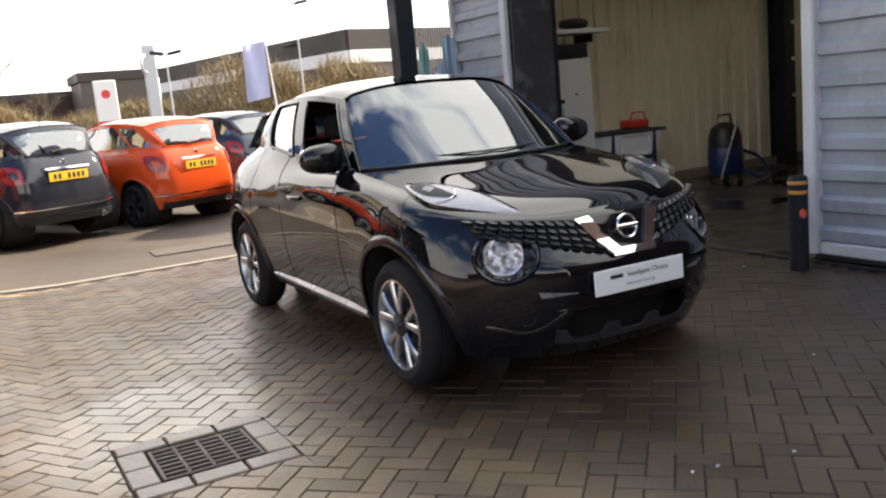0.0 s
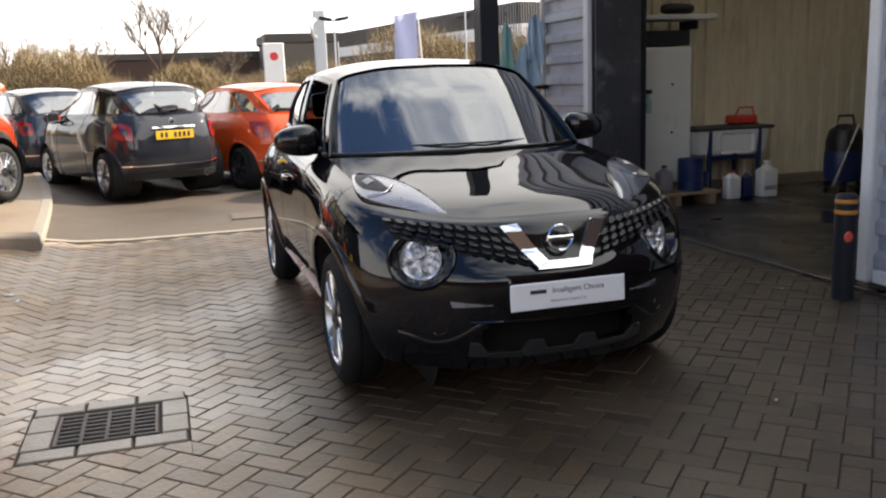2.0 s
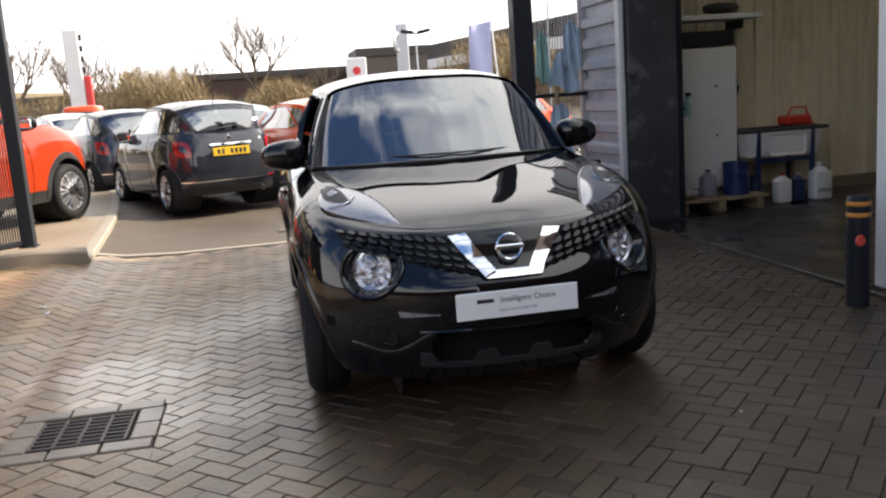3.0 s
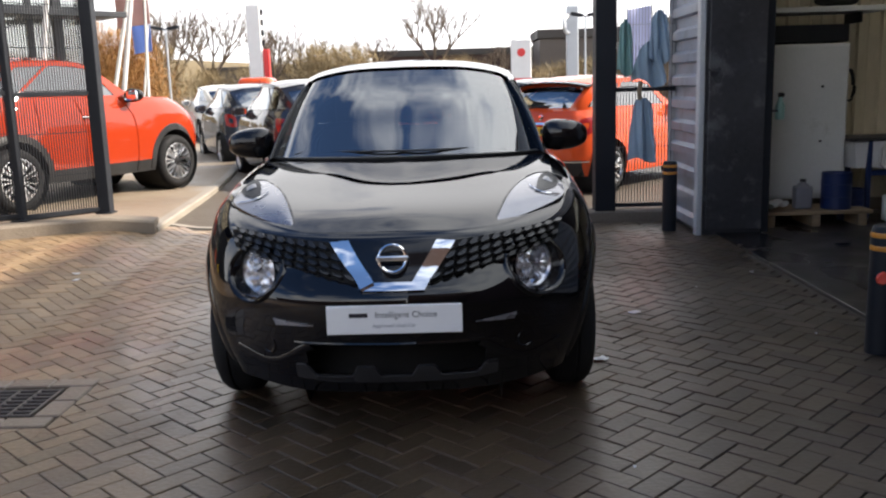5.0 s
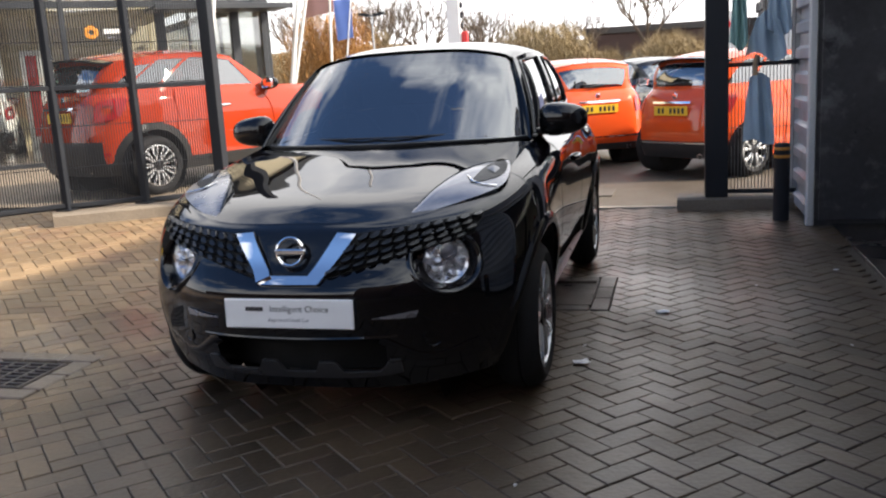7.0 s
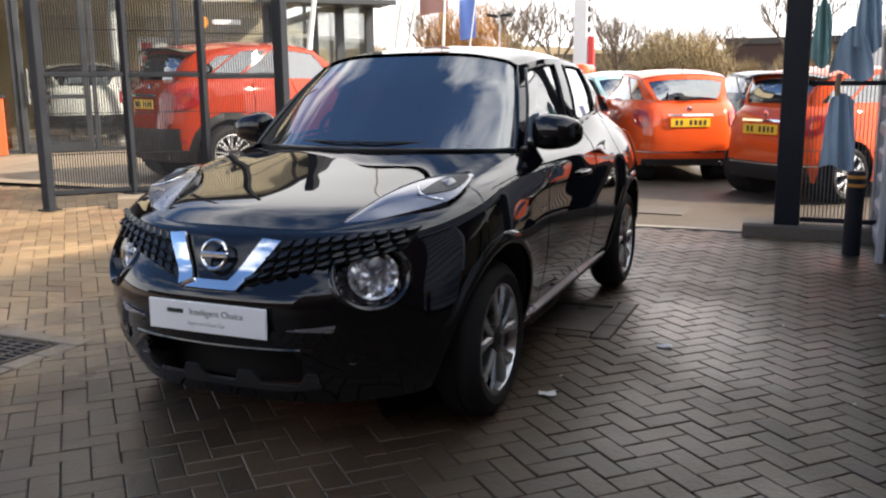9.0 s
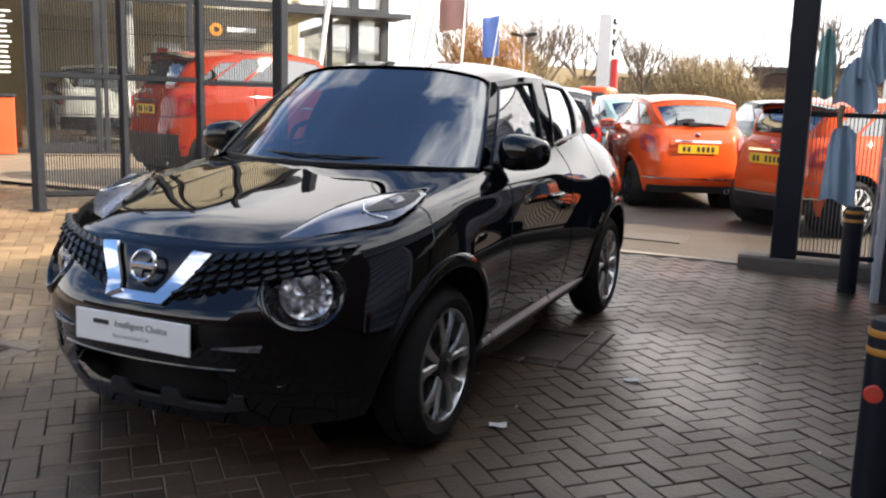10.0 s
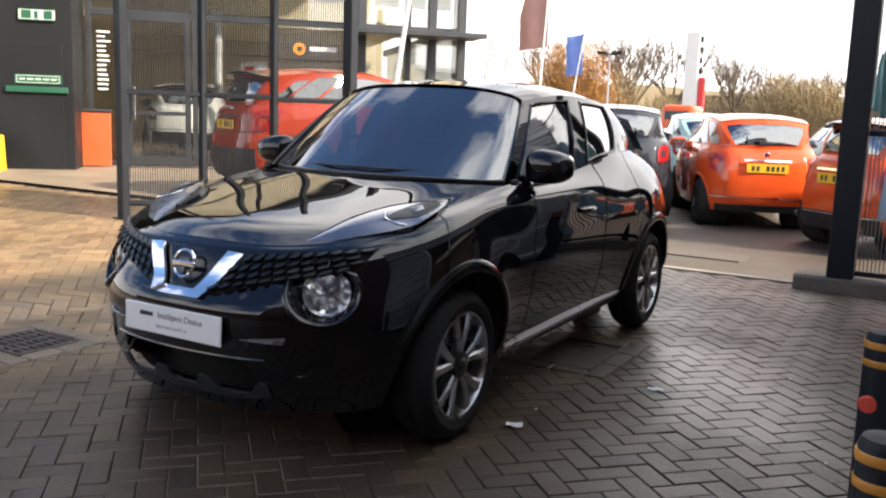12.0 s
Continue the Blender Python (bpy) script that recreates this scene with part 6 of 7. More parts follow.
litter((0.975, 0.235, 0.0), 0.075, 0.05, 0.4, 1)
litter((1.335, 1.136, 0.0), 0.075, 0.045, 0.1, 2)
litter((2.408, 2.19, 0.0), 0.03, 0.025, 0.7, 3)
litter((-2.67, 2.47, ground_z(-2.67, 2.47)), 0.05, 0.03, 0.2, 4)
litter((-2.60, 2.30, ground_z(-2.6, 2.3)), 0.06, 0.02, 1.0, 5)
for k in range(14):
    rnd = random.Random(40 + k)
    litter((rnd.uniform(-1.4, 2.3), rnd.uniform(-2.4, -0.9) if k % 2 else rnd.uniform(0.4, 3.8), 0.0), 0.014, 0.010, rnd.uniform(0, 3), 10 + k)

# ---- inside the wash bay ----
cab = thing("tall_cabinet", "tall white board cabinet with a dark gap above", "cabinet")
part("body", box((0.80, 0.50, 1.48), (3.66, 4.74, 0.96), 0.006), M["white_board"], cab)
part("door", box((0.76, 0.022, 1.42), (3.66, 4.479, 0.97), 0.004), M["white_board"], cab)
for xx, zz in ((3.80, 1.30), (3.80, 0.78)):
    part("knob", lathe([(0.0, -0.02), (0.012, -0.018), (0.012, 0.0)], 12, axis="Y", at=(xx, 4.466, zz)), M["ink"], cab)
# dark block stands in for the shade in the gap under the shelf
part("gap_filler", box((0.80, 0.46, 0.16), (3.66, 4.76, 1.80), 0.006), M["dark_steel"], cab, "dark filler for the shaded gap above the cabinet")
shelf = thing("wall_shelf", "long pale wall shelf high in the wash bay", "shelf")
part("board", box((1.35, 0.42, 0.055), (3.72, 4.72, 2.02), 0.008), M["white_board"], shelf)
for xx in (3.3, 4.2):
    part("bracket", box((0.03, 0.34, 0.10), (xx, 4.78, 1.945), 0.004), M["dark_steel"], shelf)
roll = thing("cloth_bundle", "dark cloth bundle lying on the shelf", "bundle")
part("cloth", surface(lambda s, t: Vector((3.98 + 0.20 * math.cos(math.pi * s) * (1 + 0.08 * math.sin(9 * t)), 4.66 + 0.11 * math.sin(math.pi * s) * math.cos(2 * math.pi * t), 2.115 + 0.062 * math.sin(math.pi * s) ** 0.5 * math.sin(2 * math.pi * t))), 16, 16), M["cabin"], roll)

bench = thing("wash_basin", "white basin on a blue metal frame against the cream wall", "basin")
part("rim", box((1.05, 0.55, 0.035), (4.58, 4.66, 0.785), 0.012), M["ink"], bench, "dark rubber rim")
part("basin", surface(lambda s, t: Vector((4.58 + (0.49 - 0.05 * t) * math.cos(2 * math.pi * s) / max(abs(math.cos(2 * math.pi * s)), abs(math.sin(2 * math.pi * s))) ** 0.8, 4.66 + (0.25 - 0.03 * t) * math.sin(2 * math.pi * s) / max(abs(math.cos(2 * math.pi * s)), abs(math.sin(2 * math.pi * s))) ** 0.8, 0.77 - 0.26 * t)), 40, 6, thick=0.01), M["white_plastic"], bench)
part("front_panel", box((0.46, 0.02, 0.24), (4.58, 4.385, 0.63), 0.04), M["white_plastic"], bench)
for xx in (4.27, 4.92):
    for yy in (4.43, 4.88):
        part("leg", box((0.045, 0.045, 0.76), (xx, yy, 0.395), 0.005), M["blue_plastic"], bench)
part("crossbar", box((0.66, 0.04, 0.05), (4.595, 4.43, 0.46), 0.005), M["blue_plastic"], bench)
crate = thing("red_crate", "small red plastic crate standing on the basin", "crate")
part("tray", box((0.30, 0.24, 0.10), (4.93, 4.78, 0.86), 0.02), M["red_plastic"], crate)
part("handle", tube([(4.80, 4.72, 0.90), (4.84, 4.70, 1.0), (5.02, 4.70, 1.0), (5.06, 4.72, 0.90)], 0.012, 6), M["red_plastic"], crate)
sack = thing("red_fire_hose", "red reel hanging by the basin", "hose")
part("reel", lathe([(0.05, -0.05), (0.15, -0.05), (0.15, 0.05), (0.05, 0.05)], 24, axis="Y", at=(5.10, 4.88, 0.70), close=True), M["red_plastic"], sack)


def jug(label, at, w, h, material, cap, vents=False):
    j = thing("plastic_jug", label, "jug", Matrix.Translation(at), group="jugs on the bay floor")
    bm = box((w, w * 0.75, h * 0.78), (0, 0, h * 0.39), w * 0.14, seg=3)
    part("jug", bm, material, j)
    part("neck", lathe([(w * 0.42, h * 0.74), (w * 0.30, h * 0.84), (w * 0.16, h * 0.88), (w * 0.15, h * 0.95)], 20), material, j)
    part("cap", lathe([(w * 0.18, h * 0.93), (w * 0.18, h), (0.0, h)], 20), cap, j)
    if vents:
        for k in range(6):
            part("slot", box((w * 0.05, 0.004, h * 0.12), (-w * 0.32 + k * w * 0.13, -w * 0.378, h * 0.26), 0, rot=Matrix.Rotation(radians(18), 4, "Y")), M["ink"], j)
    return j


jug("white plastic canister with dark slots on the wet floor", (4.86, 4.20, 0.02), 0.21, 0.40, M["white_plastic"], M["white_plastic"], True)
jug("white plastic jug with a red label on the wet floor", (4.42, 4.22, 0.02), 0.17, 0.32, M["white_plastic"], M["red_plastic"])
jug("blue plastic jug on the wet floor", (4.64, 4.26, 0.02), 0.12, 0.30, M["blue_plastic"], M["white_plastic"])
jug("grey plastic canister on the plank", (3.55, 4.20, 0.165), 0.16, 0.28, M["faint_ink"], M["ink"])


def drum(label, at, r, h, material):
    d = thing("drum", label, "drum", Matrix.Translation(at), group="drums in the wash bay")
    part("shell", lathe([(0.0, 0.0), (r, 0.0), (r, h * 0.32), (r + 0.006, h * 0.34), (r, h * 0.36), (r, h * 0.66), (r + 0.006, h * 0.68), (r, h * 0.70), (r, h), (r - 0.012, h), (r - 0.012, h - 0.04), (0.0, h - 0.04)], 28), material, d)
    return d


drum("dark blue steel drum on the plank", (3.86, 4.18, 0.165), 0.135, 0.34, M["blue_plastic"])
drum("blue plastic bucket behind the plank", (4.10, 4.40, 0.02), 0.12, 0.30, M["blue_plastic"])
deck = thing("timber_deck", "low timber deck of rough planks in the wash bay", "deck")
for k in range(3):
    part("plank", box((1.05, 0.15, 0.035), (3.62, 4.10 + 0.17 * k, 0.145), 0.005), M["wood"], deck)
for xx in (3.2, 3.62, 4.05):
    part("bearer", box((0.08, 0.50, 0.11), (xx, 4.27, 0.072), 0.005), M["wood"], deck)
sheets = thing("folded_sheet", "crumpled pale plastic sheet on the deck", "sheet")
part("sheet", surface(lambda s, t: Vector((3.16 + 0.22 * s, 4.08 + 0.25 * t, 0.175 + 0.05 * abs(math.sin(7 * s + 5 * t)) + 0.03 * s)), 14, 14, thick=0.004), M["white_plastic"], sheets)

vac = thing("vacuum_cleaner", "dark blue drum vacuum cleaner with a black head and hose", "vacuum cleaner")
VX, VY = 6.05, 4.35
part("tank", lathe([(0.0, 0.09), (0.20, 0.09), (0.22, 0.14), (0.22, 0.42), (0.20, 0.46), (0.0, 0.46)], 28, at=(VX, VY, 0.02)), M["blue_plastic"], vac)
part("head", lathe([(0.21, 0.44), (0.21, 0.56), (0.17, 0.68), (0.08, 0.74), (0.0, 0.75)], 28, at=(VX, VY, 0.02)), M["black_plastic"], vac)
part("hose", tube([(VX + 0.2, VY - 0.05, 0.40), (VX + 0.42, VY - 0.15, 0.30), (VX + 0.50, VY - 0.25, 0.12), (VX + 0.36, VY - 0.35, 0.05), (VX + 0.15, VY - 0.40, 0.06), (VX - 0.05, VY - 0.34, 0.16)], 0.024, 8), M["blue_plastic"], vac)
part("wand", tube([(VX + 0.02, VY - 0.20, 0.78), (VX - 0.42, VY - 0.32, 0.10)], 0.016, 8), M["satin_grey"], vac)
part("handle", tube([(VX - 0.14, VY, 0.70), (VX - 0.10, VY, 0.86), (VX + 0.10, VY, 0.86), (VX + 0.14, VY, 0.70)], 0.016, 8), M["black_plastic"], vac)
for a in range(4):
    part("castor", lathe([(0.0, -0.015), (0.04, -0.015), (0.04, 0.015), (0.0, 0.015)], 14, axis="X", at=(VX + 0.17 * math.cos(0.8 + a * 1.57), VY + 0.17 * math.sin(0.8 + a * 1.57), 0.06)), M["black_plastic"], vac)
spray = thing("spray_gun", "teal spray bottle hanging on the jamb", "spray bottle")
part("bottle", lathe([(0.0, 0.0), (0.04, 0.0), (0.042, 0.12), (0.02, 0.17), (0.018, 0.20), (0.0, 0.20)], 16, at=(3.24, 4.02, 1.02)), M["towel_green"], spray)
part("hook", box((0.16, 0.02, 0.02), (3.17, 4.0, 1.10), 0.004), M["dark_steel"], spray)
part("trigger", box((0.03, 0.10, 0.04), (3.24, 4.0, 1.24), 0.008), M["black_plastic"], spray)
hosep = thing("hanging_hose", "coiled dark hose and tools hanging beside the cabinet", "hose")
part("peg", box((0.03, 0.16, 0.03), (4.26, 5.02, 1.44), 0.004), M["dark_steel"], hosep)
part("coil", tube([(4.26 + 0.05 * math.cos(k), 4.97 - 0.006 * k, 1.30 + 0.16 * math.sin(k)) for k in [0.5 * q for q in range(26)]], 0.010, 6), M["ink"], hosep)

# ---- showroom ----
R2 = math.sqrt(0.5)
SHOW = Matrix(((-R2, R2, 0, -6.3), (-R2, -R2, 0, 12.4), (0, 0, 1, 0.15), (0, 0, 0, 1)))   # local x runs along the front, local -y goes inwards

show = thing("showroom", "glazed car showroom with anthracite frames and a slim canopy", "building", SHOW)
HT = 6.4
LEN = 12.0
part("floor", box((LEN, 9.0, 0.04), (LEN / 2, -4.6, 0.0), 0), M["shop_floor"], show)
part("back_wall", box((LEN, 0.2, HT), (LEN / 2, -9.0, HT / 2), 0.01), M["shop_wall"], show)
part("end_wall", box((0.2, 8.6, HT), (LEN, -4.6, HT / 2), 0.01), M["shop_wall"], show)
part("roof", box((LEN + 0.6, 9.8, 0.30), (LEN / 2, -4.5, HT + 0.15), 0.02), M["shop_frame"], show)
part("mezzanine", box((LEN - 0.4, 5.0, 0.25), (LEN / 2 + 0.2, -6.3, 3.15), 0.01), M["shop_wall"], show)
part("corner_pier", box((0.16, 0.5, HT), (0.0, -0.25, HT / 2), 0.01), M["shop_frame"], show)
# side glazing at the corner
for k in range(3):
    g = part("pane", box((0.012, 2.4, 2.6), (0.02, -1.6 - 2.6 * k, 1.45), 0), M["shop_glass"], show)
    g.visible_shadow = False
    part("mullion", box((0.08, 0.10, HT), (0.0, -0.4 - 2.6 * k, HT / 2), 0.006), M["shop_frame"], show)
part("transom", box((0.08, 8.4, 0.18), (0.0, -4.4, 2.85), 0.006), M["shop_frame"], show)
# front: mullions, transoms, panes
cols = [0.06, 0.62, 1.10, 2.02, 3.68, 5.14, 6.40, 6.98]
for s in cols:
    part("mullion", box((0.09 if s not in (0.62, 2.02) else 0.16, 0.12, HT), (s, 0.0, HT / 2), 0.006), M["shop_frame"], show)
for z in (0.06, 2.80, 3.95, HT - 0.1):
    part("transom", box((cols[-1] - cols[0], 0.10, 0.12), ((cols[0] + cols[-1]) / 2, 0.0, z), 0.006), M["shop_frame"], show)
for a, b in zip(cols, cols[1:]):
    for z0, z1 in ((0.12, 2.74), (2.86, 3.89)):
        pane = part("pane", box((b - a - 0.10, 0.012, z1 - z0), ((a + b) / 2, -0.01, (z0 + z1) / 2), 0), M["shop_glass"], show)
        pane.visible_shadow = False
# blinds and pale panels behind the upper glass
for s, wd in ((0.33, 0.42), (0.85, 0.40), (1.45, 0.5), (2.6, 0.7), (4.4, 1.0)):
    part("blind", box((wd, 0.03, 1.9), (s, -0.5, 4.2), 0.004), M["shop_wall"], show, "pale yellow blind")
for a, b in ((0.1, 2.4), (2.5, 4.8), (4.9, 7.0)):
    part("fascia", box((b - a, 0.10, HT - 4.3), ((a + b) / 2, 0.06, (HT + 4.1) / 2), 0.01), M["shop_wall"], show, "pale cream fascia panel")
part("canopy", box((2.50, 1.0, 0.06), (1.05, 0.52, 2.66), 0.01), M["shop_frame"], show, "slim dark canopy")
part("canopy_edge", box((2.50, 0.05, 0.10), (1.05, 1.03, 2.66), 0.01), M["shop_frame"], show)
# glazed door with a dark frame
door = part("door", box((0.10, 0.07, 2.75), (5.27, 0.07, 1.42), 0.006), M["shop_frame"], show)
part("stile", box((0.10, 0.07, 2.75), (6.30, 0.07, 1.42), 0.006), M["shop_frame"], door)
for z in (0.14, 1.02, 2.75):
    part("rail", box((1.0, 0.07, 0.16 if z != 1.02 else 0.07), (5.79, 0.07, z), 0.006), M["shop_frame"], door)
part("pull_handle", tube([(6.20, 0.16, 0.9), (6.20, 0.16, 1.5)], 0.014, 8), M["satin_grey"], door)
# round orange sign with a bar of pale lettering
logo = part("window_sign", lathe([(0.045, 0.0), (0.05, 0.012), (0.115, 0.012), (0.12, 0.0)], 28, axis="Y", at=(3.22, 0.012, 2.32), close=True), M["orange_band"], show, "orange ring sign with pale lettering bar")
part("bar", box((0.52, 0.01, 0.085), (2.76, 0.012, 2.33), 0.004), M["white_plastic"], logo)
part("bar", box((0.34, 0.01, 0.02), (2.80, 0.012, 2.22), 0.002), M["faint_ink"], logo)
# column of pale lettering bars on the glass by the service door
for k in range(13):
    rnd = random.Random(k)
    wd = rnd.uniform(0.12, 0.24)
    part("bar", box((wd, 0.006, 0.035), (6.70 + 0.12 - wd / 2 + 0.02, 0.012, 2.45 - 0.085 * k), 0.0), M["white_plastic"], logo)
# service door in a proud dark panel
part("service_block", box((4.5, 1.30, 4.6), (7.06 + 2.25, 0.66, 2.3), 0.01), M["shop_panel"], show, "anthracite clad service block")
sd = part("service_door", box((1.0, 0.04, 2.1), (7.72, 1.325, 1.08), 0.006), M["shop_panel"], show, "anthracite fire exit door")
ex = part("exit_sign", box((0.55, 0.012, 0.18), (7.59, 1.345, 2.57), 0.003), M["pale_sign"], show, "pale fire exit sign with green pictograms")
part("pictogram", box((0.15, 0.004, 0.13), (7.75, 1.353, 2.57), 0), M["green_sign"], ex)
part("pictogram", box((0.06, 0.004, 0.12), (7.60, 1.353, 2.565), 0), M["green_sign"], ex)
part("pictogram", box((0.13, 0.004, 0.13), (7.42, 1.353, 2.57), 0), M["green_sign"], ex)
part("border", box((0.55, 0.004, 0.012), (7.59, 1.353, 2.654), 0), M["green_sign"], ex)
part("border", box((0.55, 0.004, 0.012), (7.59, 1.353, 2.486), 0), M["green_sign"], ex)
n2 = part("door_notice", box((0.72, 0.012, 0.15), (7.60, 1.352, 1.53), 0.003), M["green_sign"], show, "dark green door notice with a pale border")
for zz in (1.475, 1.585):
    part("border", box((0.66, 0.004, 0.010), (7.60, 1.360, zz), 0), M["pale_sign"], n2)
for xx in (7.275, 7.925):
    part("border", box((0.010, 0.004, 0.12), (xx, 1.360, 1.53), 0), M["pale_sign"], n2)
for k in range(5):
    part("bar", box((0.09, 0.004, 0.026), (7.36 + 0.12 * k, 1.360, 1.53), 0), M["pale_sign"], n2)
part("push_bar", box((0.95, 0.07, 0.10), (7.62, 1.36, 1.36), 0.01), M["green_sign"], show, "green push bar")
desk = thing("reception_desk", "orange panelled reception desk behind the glass", "desk", SHOW)
part("front_panel", box((0.56, 0.05, 0.96), (6.86, 0.50, 0.54), 0.01), M["orange_panel"], desk)
part("top", box((0.60, 0.30, 0.05), (6.86, 0.40, 1.04), 0.01), M["shop_frame"], desk)
banner = thing("roller_banner", "white roller banner with a red stripe inside the showroom", "banner", SHOW @ Matrix.Translation((4.0, -1.6, 0.02)))
part("sheet", box((0.55, 0.012, 2.0), (0, 0, 1.10), 0.003), M["white_plastic"], banner)
part("stripe", box((0.20, 0.004, 1.5), (0.10, 0.009, 1.25), 0), M["sign_red"], banner)
part("foot", box((0.60, 0.16, 0.10), (0, 0, 0.05), 0.02), M["tote"], banner)
pillar = thing("round_column", "pale round column inside the showroom", "column", SHOW @ Matrix.Translation((4.72, -1.2, 0.02)))
part("shaft", lathe([(0.0, 0.0), (0.085, 0.0), (0.085, 3.0), (0.0, 3.0)], 24), M["white_board"], pillar)
part("collar", lathe([(0.087, 0.0), (0.11, 0.0), (0.11, 0.08), (0.087, 0.10)], 24), M["satin_grey"], pillar)
wet = thing("floor_sign", "yellow folding wet floor sign standing by the door", "sign", SHOW @ Matrix.Translation((8.22, 1.75, 0.0)))
part("leaf", box((0.28, 0.02, 0.62), (0, 0.10, 0.31), 0.01, rot=Matrix.Rotation(radians(10), 4, "X")), M["yellow_paint"], wet)
part("leaf", box((0.28, 0.02, 0.62), (0, -0.10, 0.31), 0.01, rot=Matrix.Rotation(radians(-10), 4, "X")), M["yellow_paint"], wet)

# ---- signs, flags and lamps over the car park ----
def flag(name, label, base, lean, top, cloth, w, h, drop):
    f = thing(name, label, "flag", Matrix.Translation(base))
    part("pole", tube([(0, 0, 0), (lean * 0.5, 0, top / 2), (lean, 0, top)], 0.045, 8, taper=0.028), M["pole"], f)
    part("cloth", surface(lambda s, t: Vector((lean * (1 - drop / top) - s * w - 0.03, 0.10 * math.sin(5 * s + 2 * t) * s, top - drop - h * t - 0.12 * s + 0.06 * math.sin(3 * t) * s)), 14, 16, thick=0.01), cloth, f)
    return f


flag("flag", "faded maroon banner flag on a leaning white pole", (-7.64, 18.9, 0.1), 0.30, 6.3, M["flag_red"], 0.86, 2.95, 0.25)
flag("flag", "blue banner flag on a white pole", (-12.74, 33, 0.1), 0.80, 5.4, M["flag_blue"], 0.75, 1.7, 0.6)
flag("flag", "pale lilac banner flag on a white pole", (6.7, 23.6, 0.0), -0.25, 3.75, M["flag_pale"], 0.75, 1.75, 0.10)
for bx, by, ln in ((-6.33, 9.7, 1.28), (-6.02, 12.3, 1.38), (-7.63, 15.85, 1.92)):
    pole = thing("flag_pole", "slim leaning white flag pole", "flag pole", Matrix.Translation((bx, by, 0.1)), group="flag poles")
    part("pole", tube([(0, 0, 0), (ln, 0, 8.0)], 0.05, 8, taper=0.03), M["pole"], pole)
    part("finial", lathe([(0.0, 8.0), (0.05, 8.02), (0.0, 8.1)], 10, at=(ln, 0, 0)), M["pole"], pole)


def lamp_post(at, h, heads):
    l = thing("lamp_post", "slim lamp post with flat twin floodlights", "street lamp", Matrix.Translation(at), group="lamp posts")
    part("column", tube([(0, 0, 0), (0, 0, h)], 0.07, 8, taper=0.04), M["tote"], l)
    for sx in heads:
        part("floodlight", box((0.62, 0.40, 0.16), (sx * 0.42, 0, h + 0.06), 0.03, rot=Matrix.Rotation(radians(-10 * sx), 4, "Y")), M["dark_steel"], l)
    part("crossarm", box((0.7, 0.06, 0.06), (0, 0, h - 0.02), 0.01), M["dark_steel"], l)
    return l


lamp_post((-14.9, 44, 0.1), 4.75, (-1, 1))
lamp_post((15.5, 45, 0.0), 7.4, (1,))
lamp_post((6.9, 40, 0.0), 4.6, (-1, 1))

totem = thing("totem_sign", "grey brushed metal totem with a round ring emblem", "sign", Matrix.Translation((6.62, 42.6, 0)))
part("column", box((0.62, 0.25, 5.3), (0, 0, 2.65), 0.05), M["tote"], totem)
part("ring", ring_bar(bmesh.new(), 0.42, 0.20, 0.14, 36, Matrix.Translation((-0.30, -0.15, 4.35)) @ Matrix.Rotation(radians(55), 4, "Z")), M["tote"], totem)
totem = thing("totem_sign", "tall white totem with a red edge", "sign", Matrix.Translation((-9.3, 41, 0.1)))
part("column", box((0.70, 0.3, 5.6), (-0.2, 0, 2.8), 0.05), M["pole"], totem)
part("red_edge", box((0.30, 0.28, 3.4), (0.34, 0, 1.7), 0.03), M["sign_red"], totem)
for k in range(4):
    part("bar", box((0.14, 0.02, 0.30), (0.24, -0.16, 5.2 - 0.5 * k), 0.02), M["ink"], totem)
sign = thing("totem_sign", "white upright banner sign with a round red emblem and band", "sign", Matrix.Translation((3.55, 37.5, 0)))
part("board", box((0.95, 0.12, 2.4), (0, 0, 2.25), 0.04), M["pole"], sign)
part("emblem", lathe([(0.0, -0.02), (0.19, -0.02), (0.19, 0.0)], 24, axis="Y", at=(0, -0.062, 2.85)), M["sign_red"], sign)
part("band", box((0.94, 0.02, 0.14), (0, -0.066, 1.62), 0), M["sign_red"], sign)
part("foot", box((0.5, 0.2, 1.06), (0, 0, 0.53), 0.03), M["tote"], sign)

# ---- distance ----
def block(name, label, m, size, wall, roof, band=None, windows=0, eave=0.6):
    b = thing(name, label, "building", m)
    sx, sy, sz = size
    part("wall", box((sx, sy, sz), (0, sy / 2, sz / 2), 0.03), wall, b)
    part("roof", box((sx + eave, sy + eave, sz * 0.16), (0, sy / 2, sz * 1.08), 0.05), roof, b)
    if band:
        part("fascia", box((sx + 0.1, 0.15, sz * 0.13), (0, -0.06, sz * 0.72), 0.02), band, b)
    for k in range(windows):
        wnd = part("window", box((sx / windows * 0.55, 0.12, sz * 0.16), (-sx / 2 + sx / windows * (k + 0.5), -0.03, sz * 0.45), 0.02), M["far_glass"], b)
        part("sill", box((sx / windows * 0.6, 0.18, sz * 0.02), (-sx / 2 + sx / windows * (k + 0.5), -0.06, sz * 0.36), 0.01), M["far_band"], wnd)
    return b


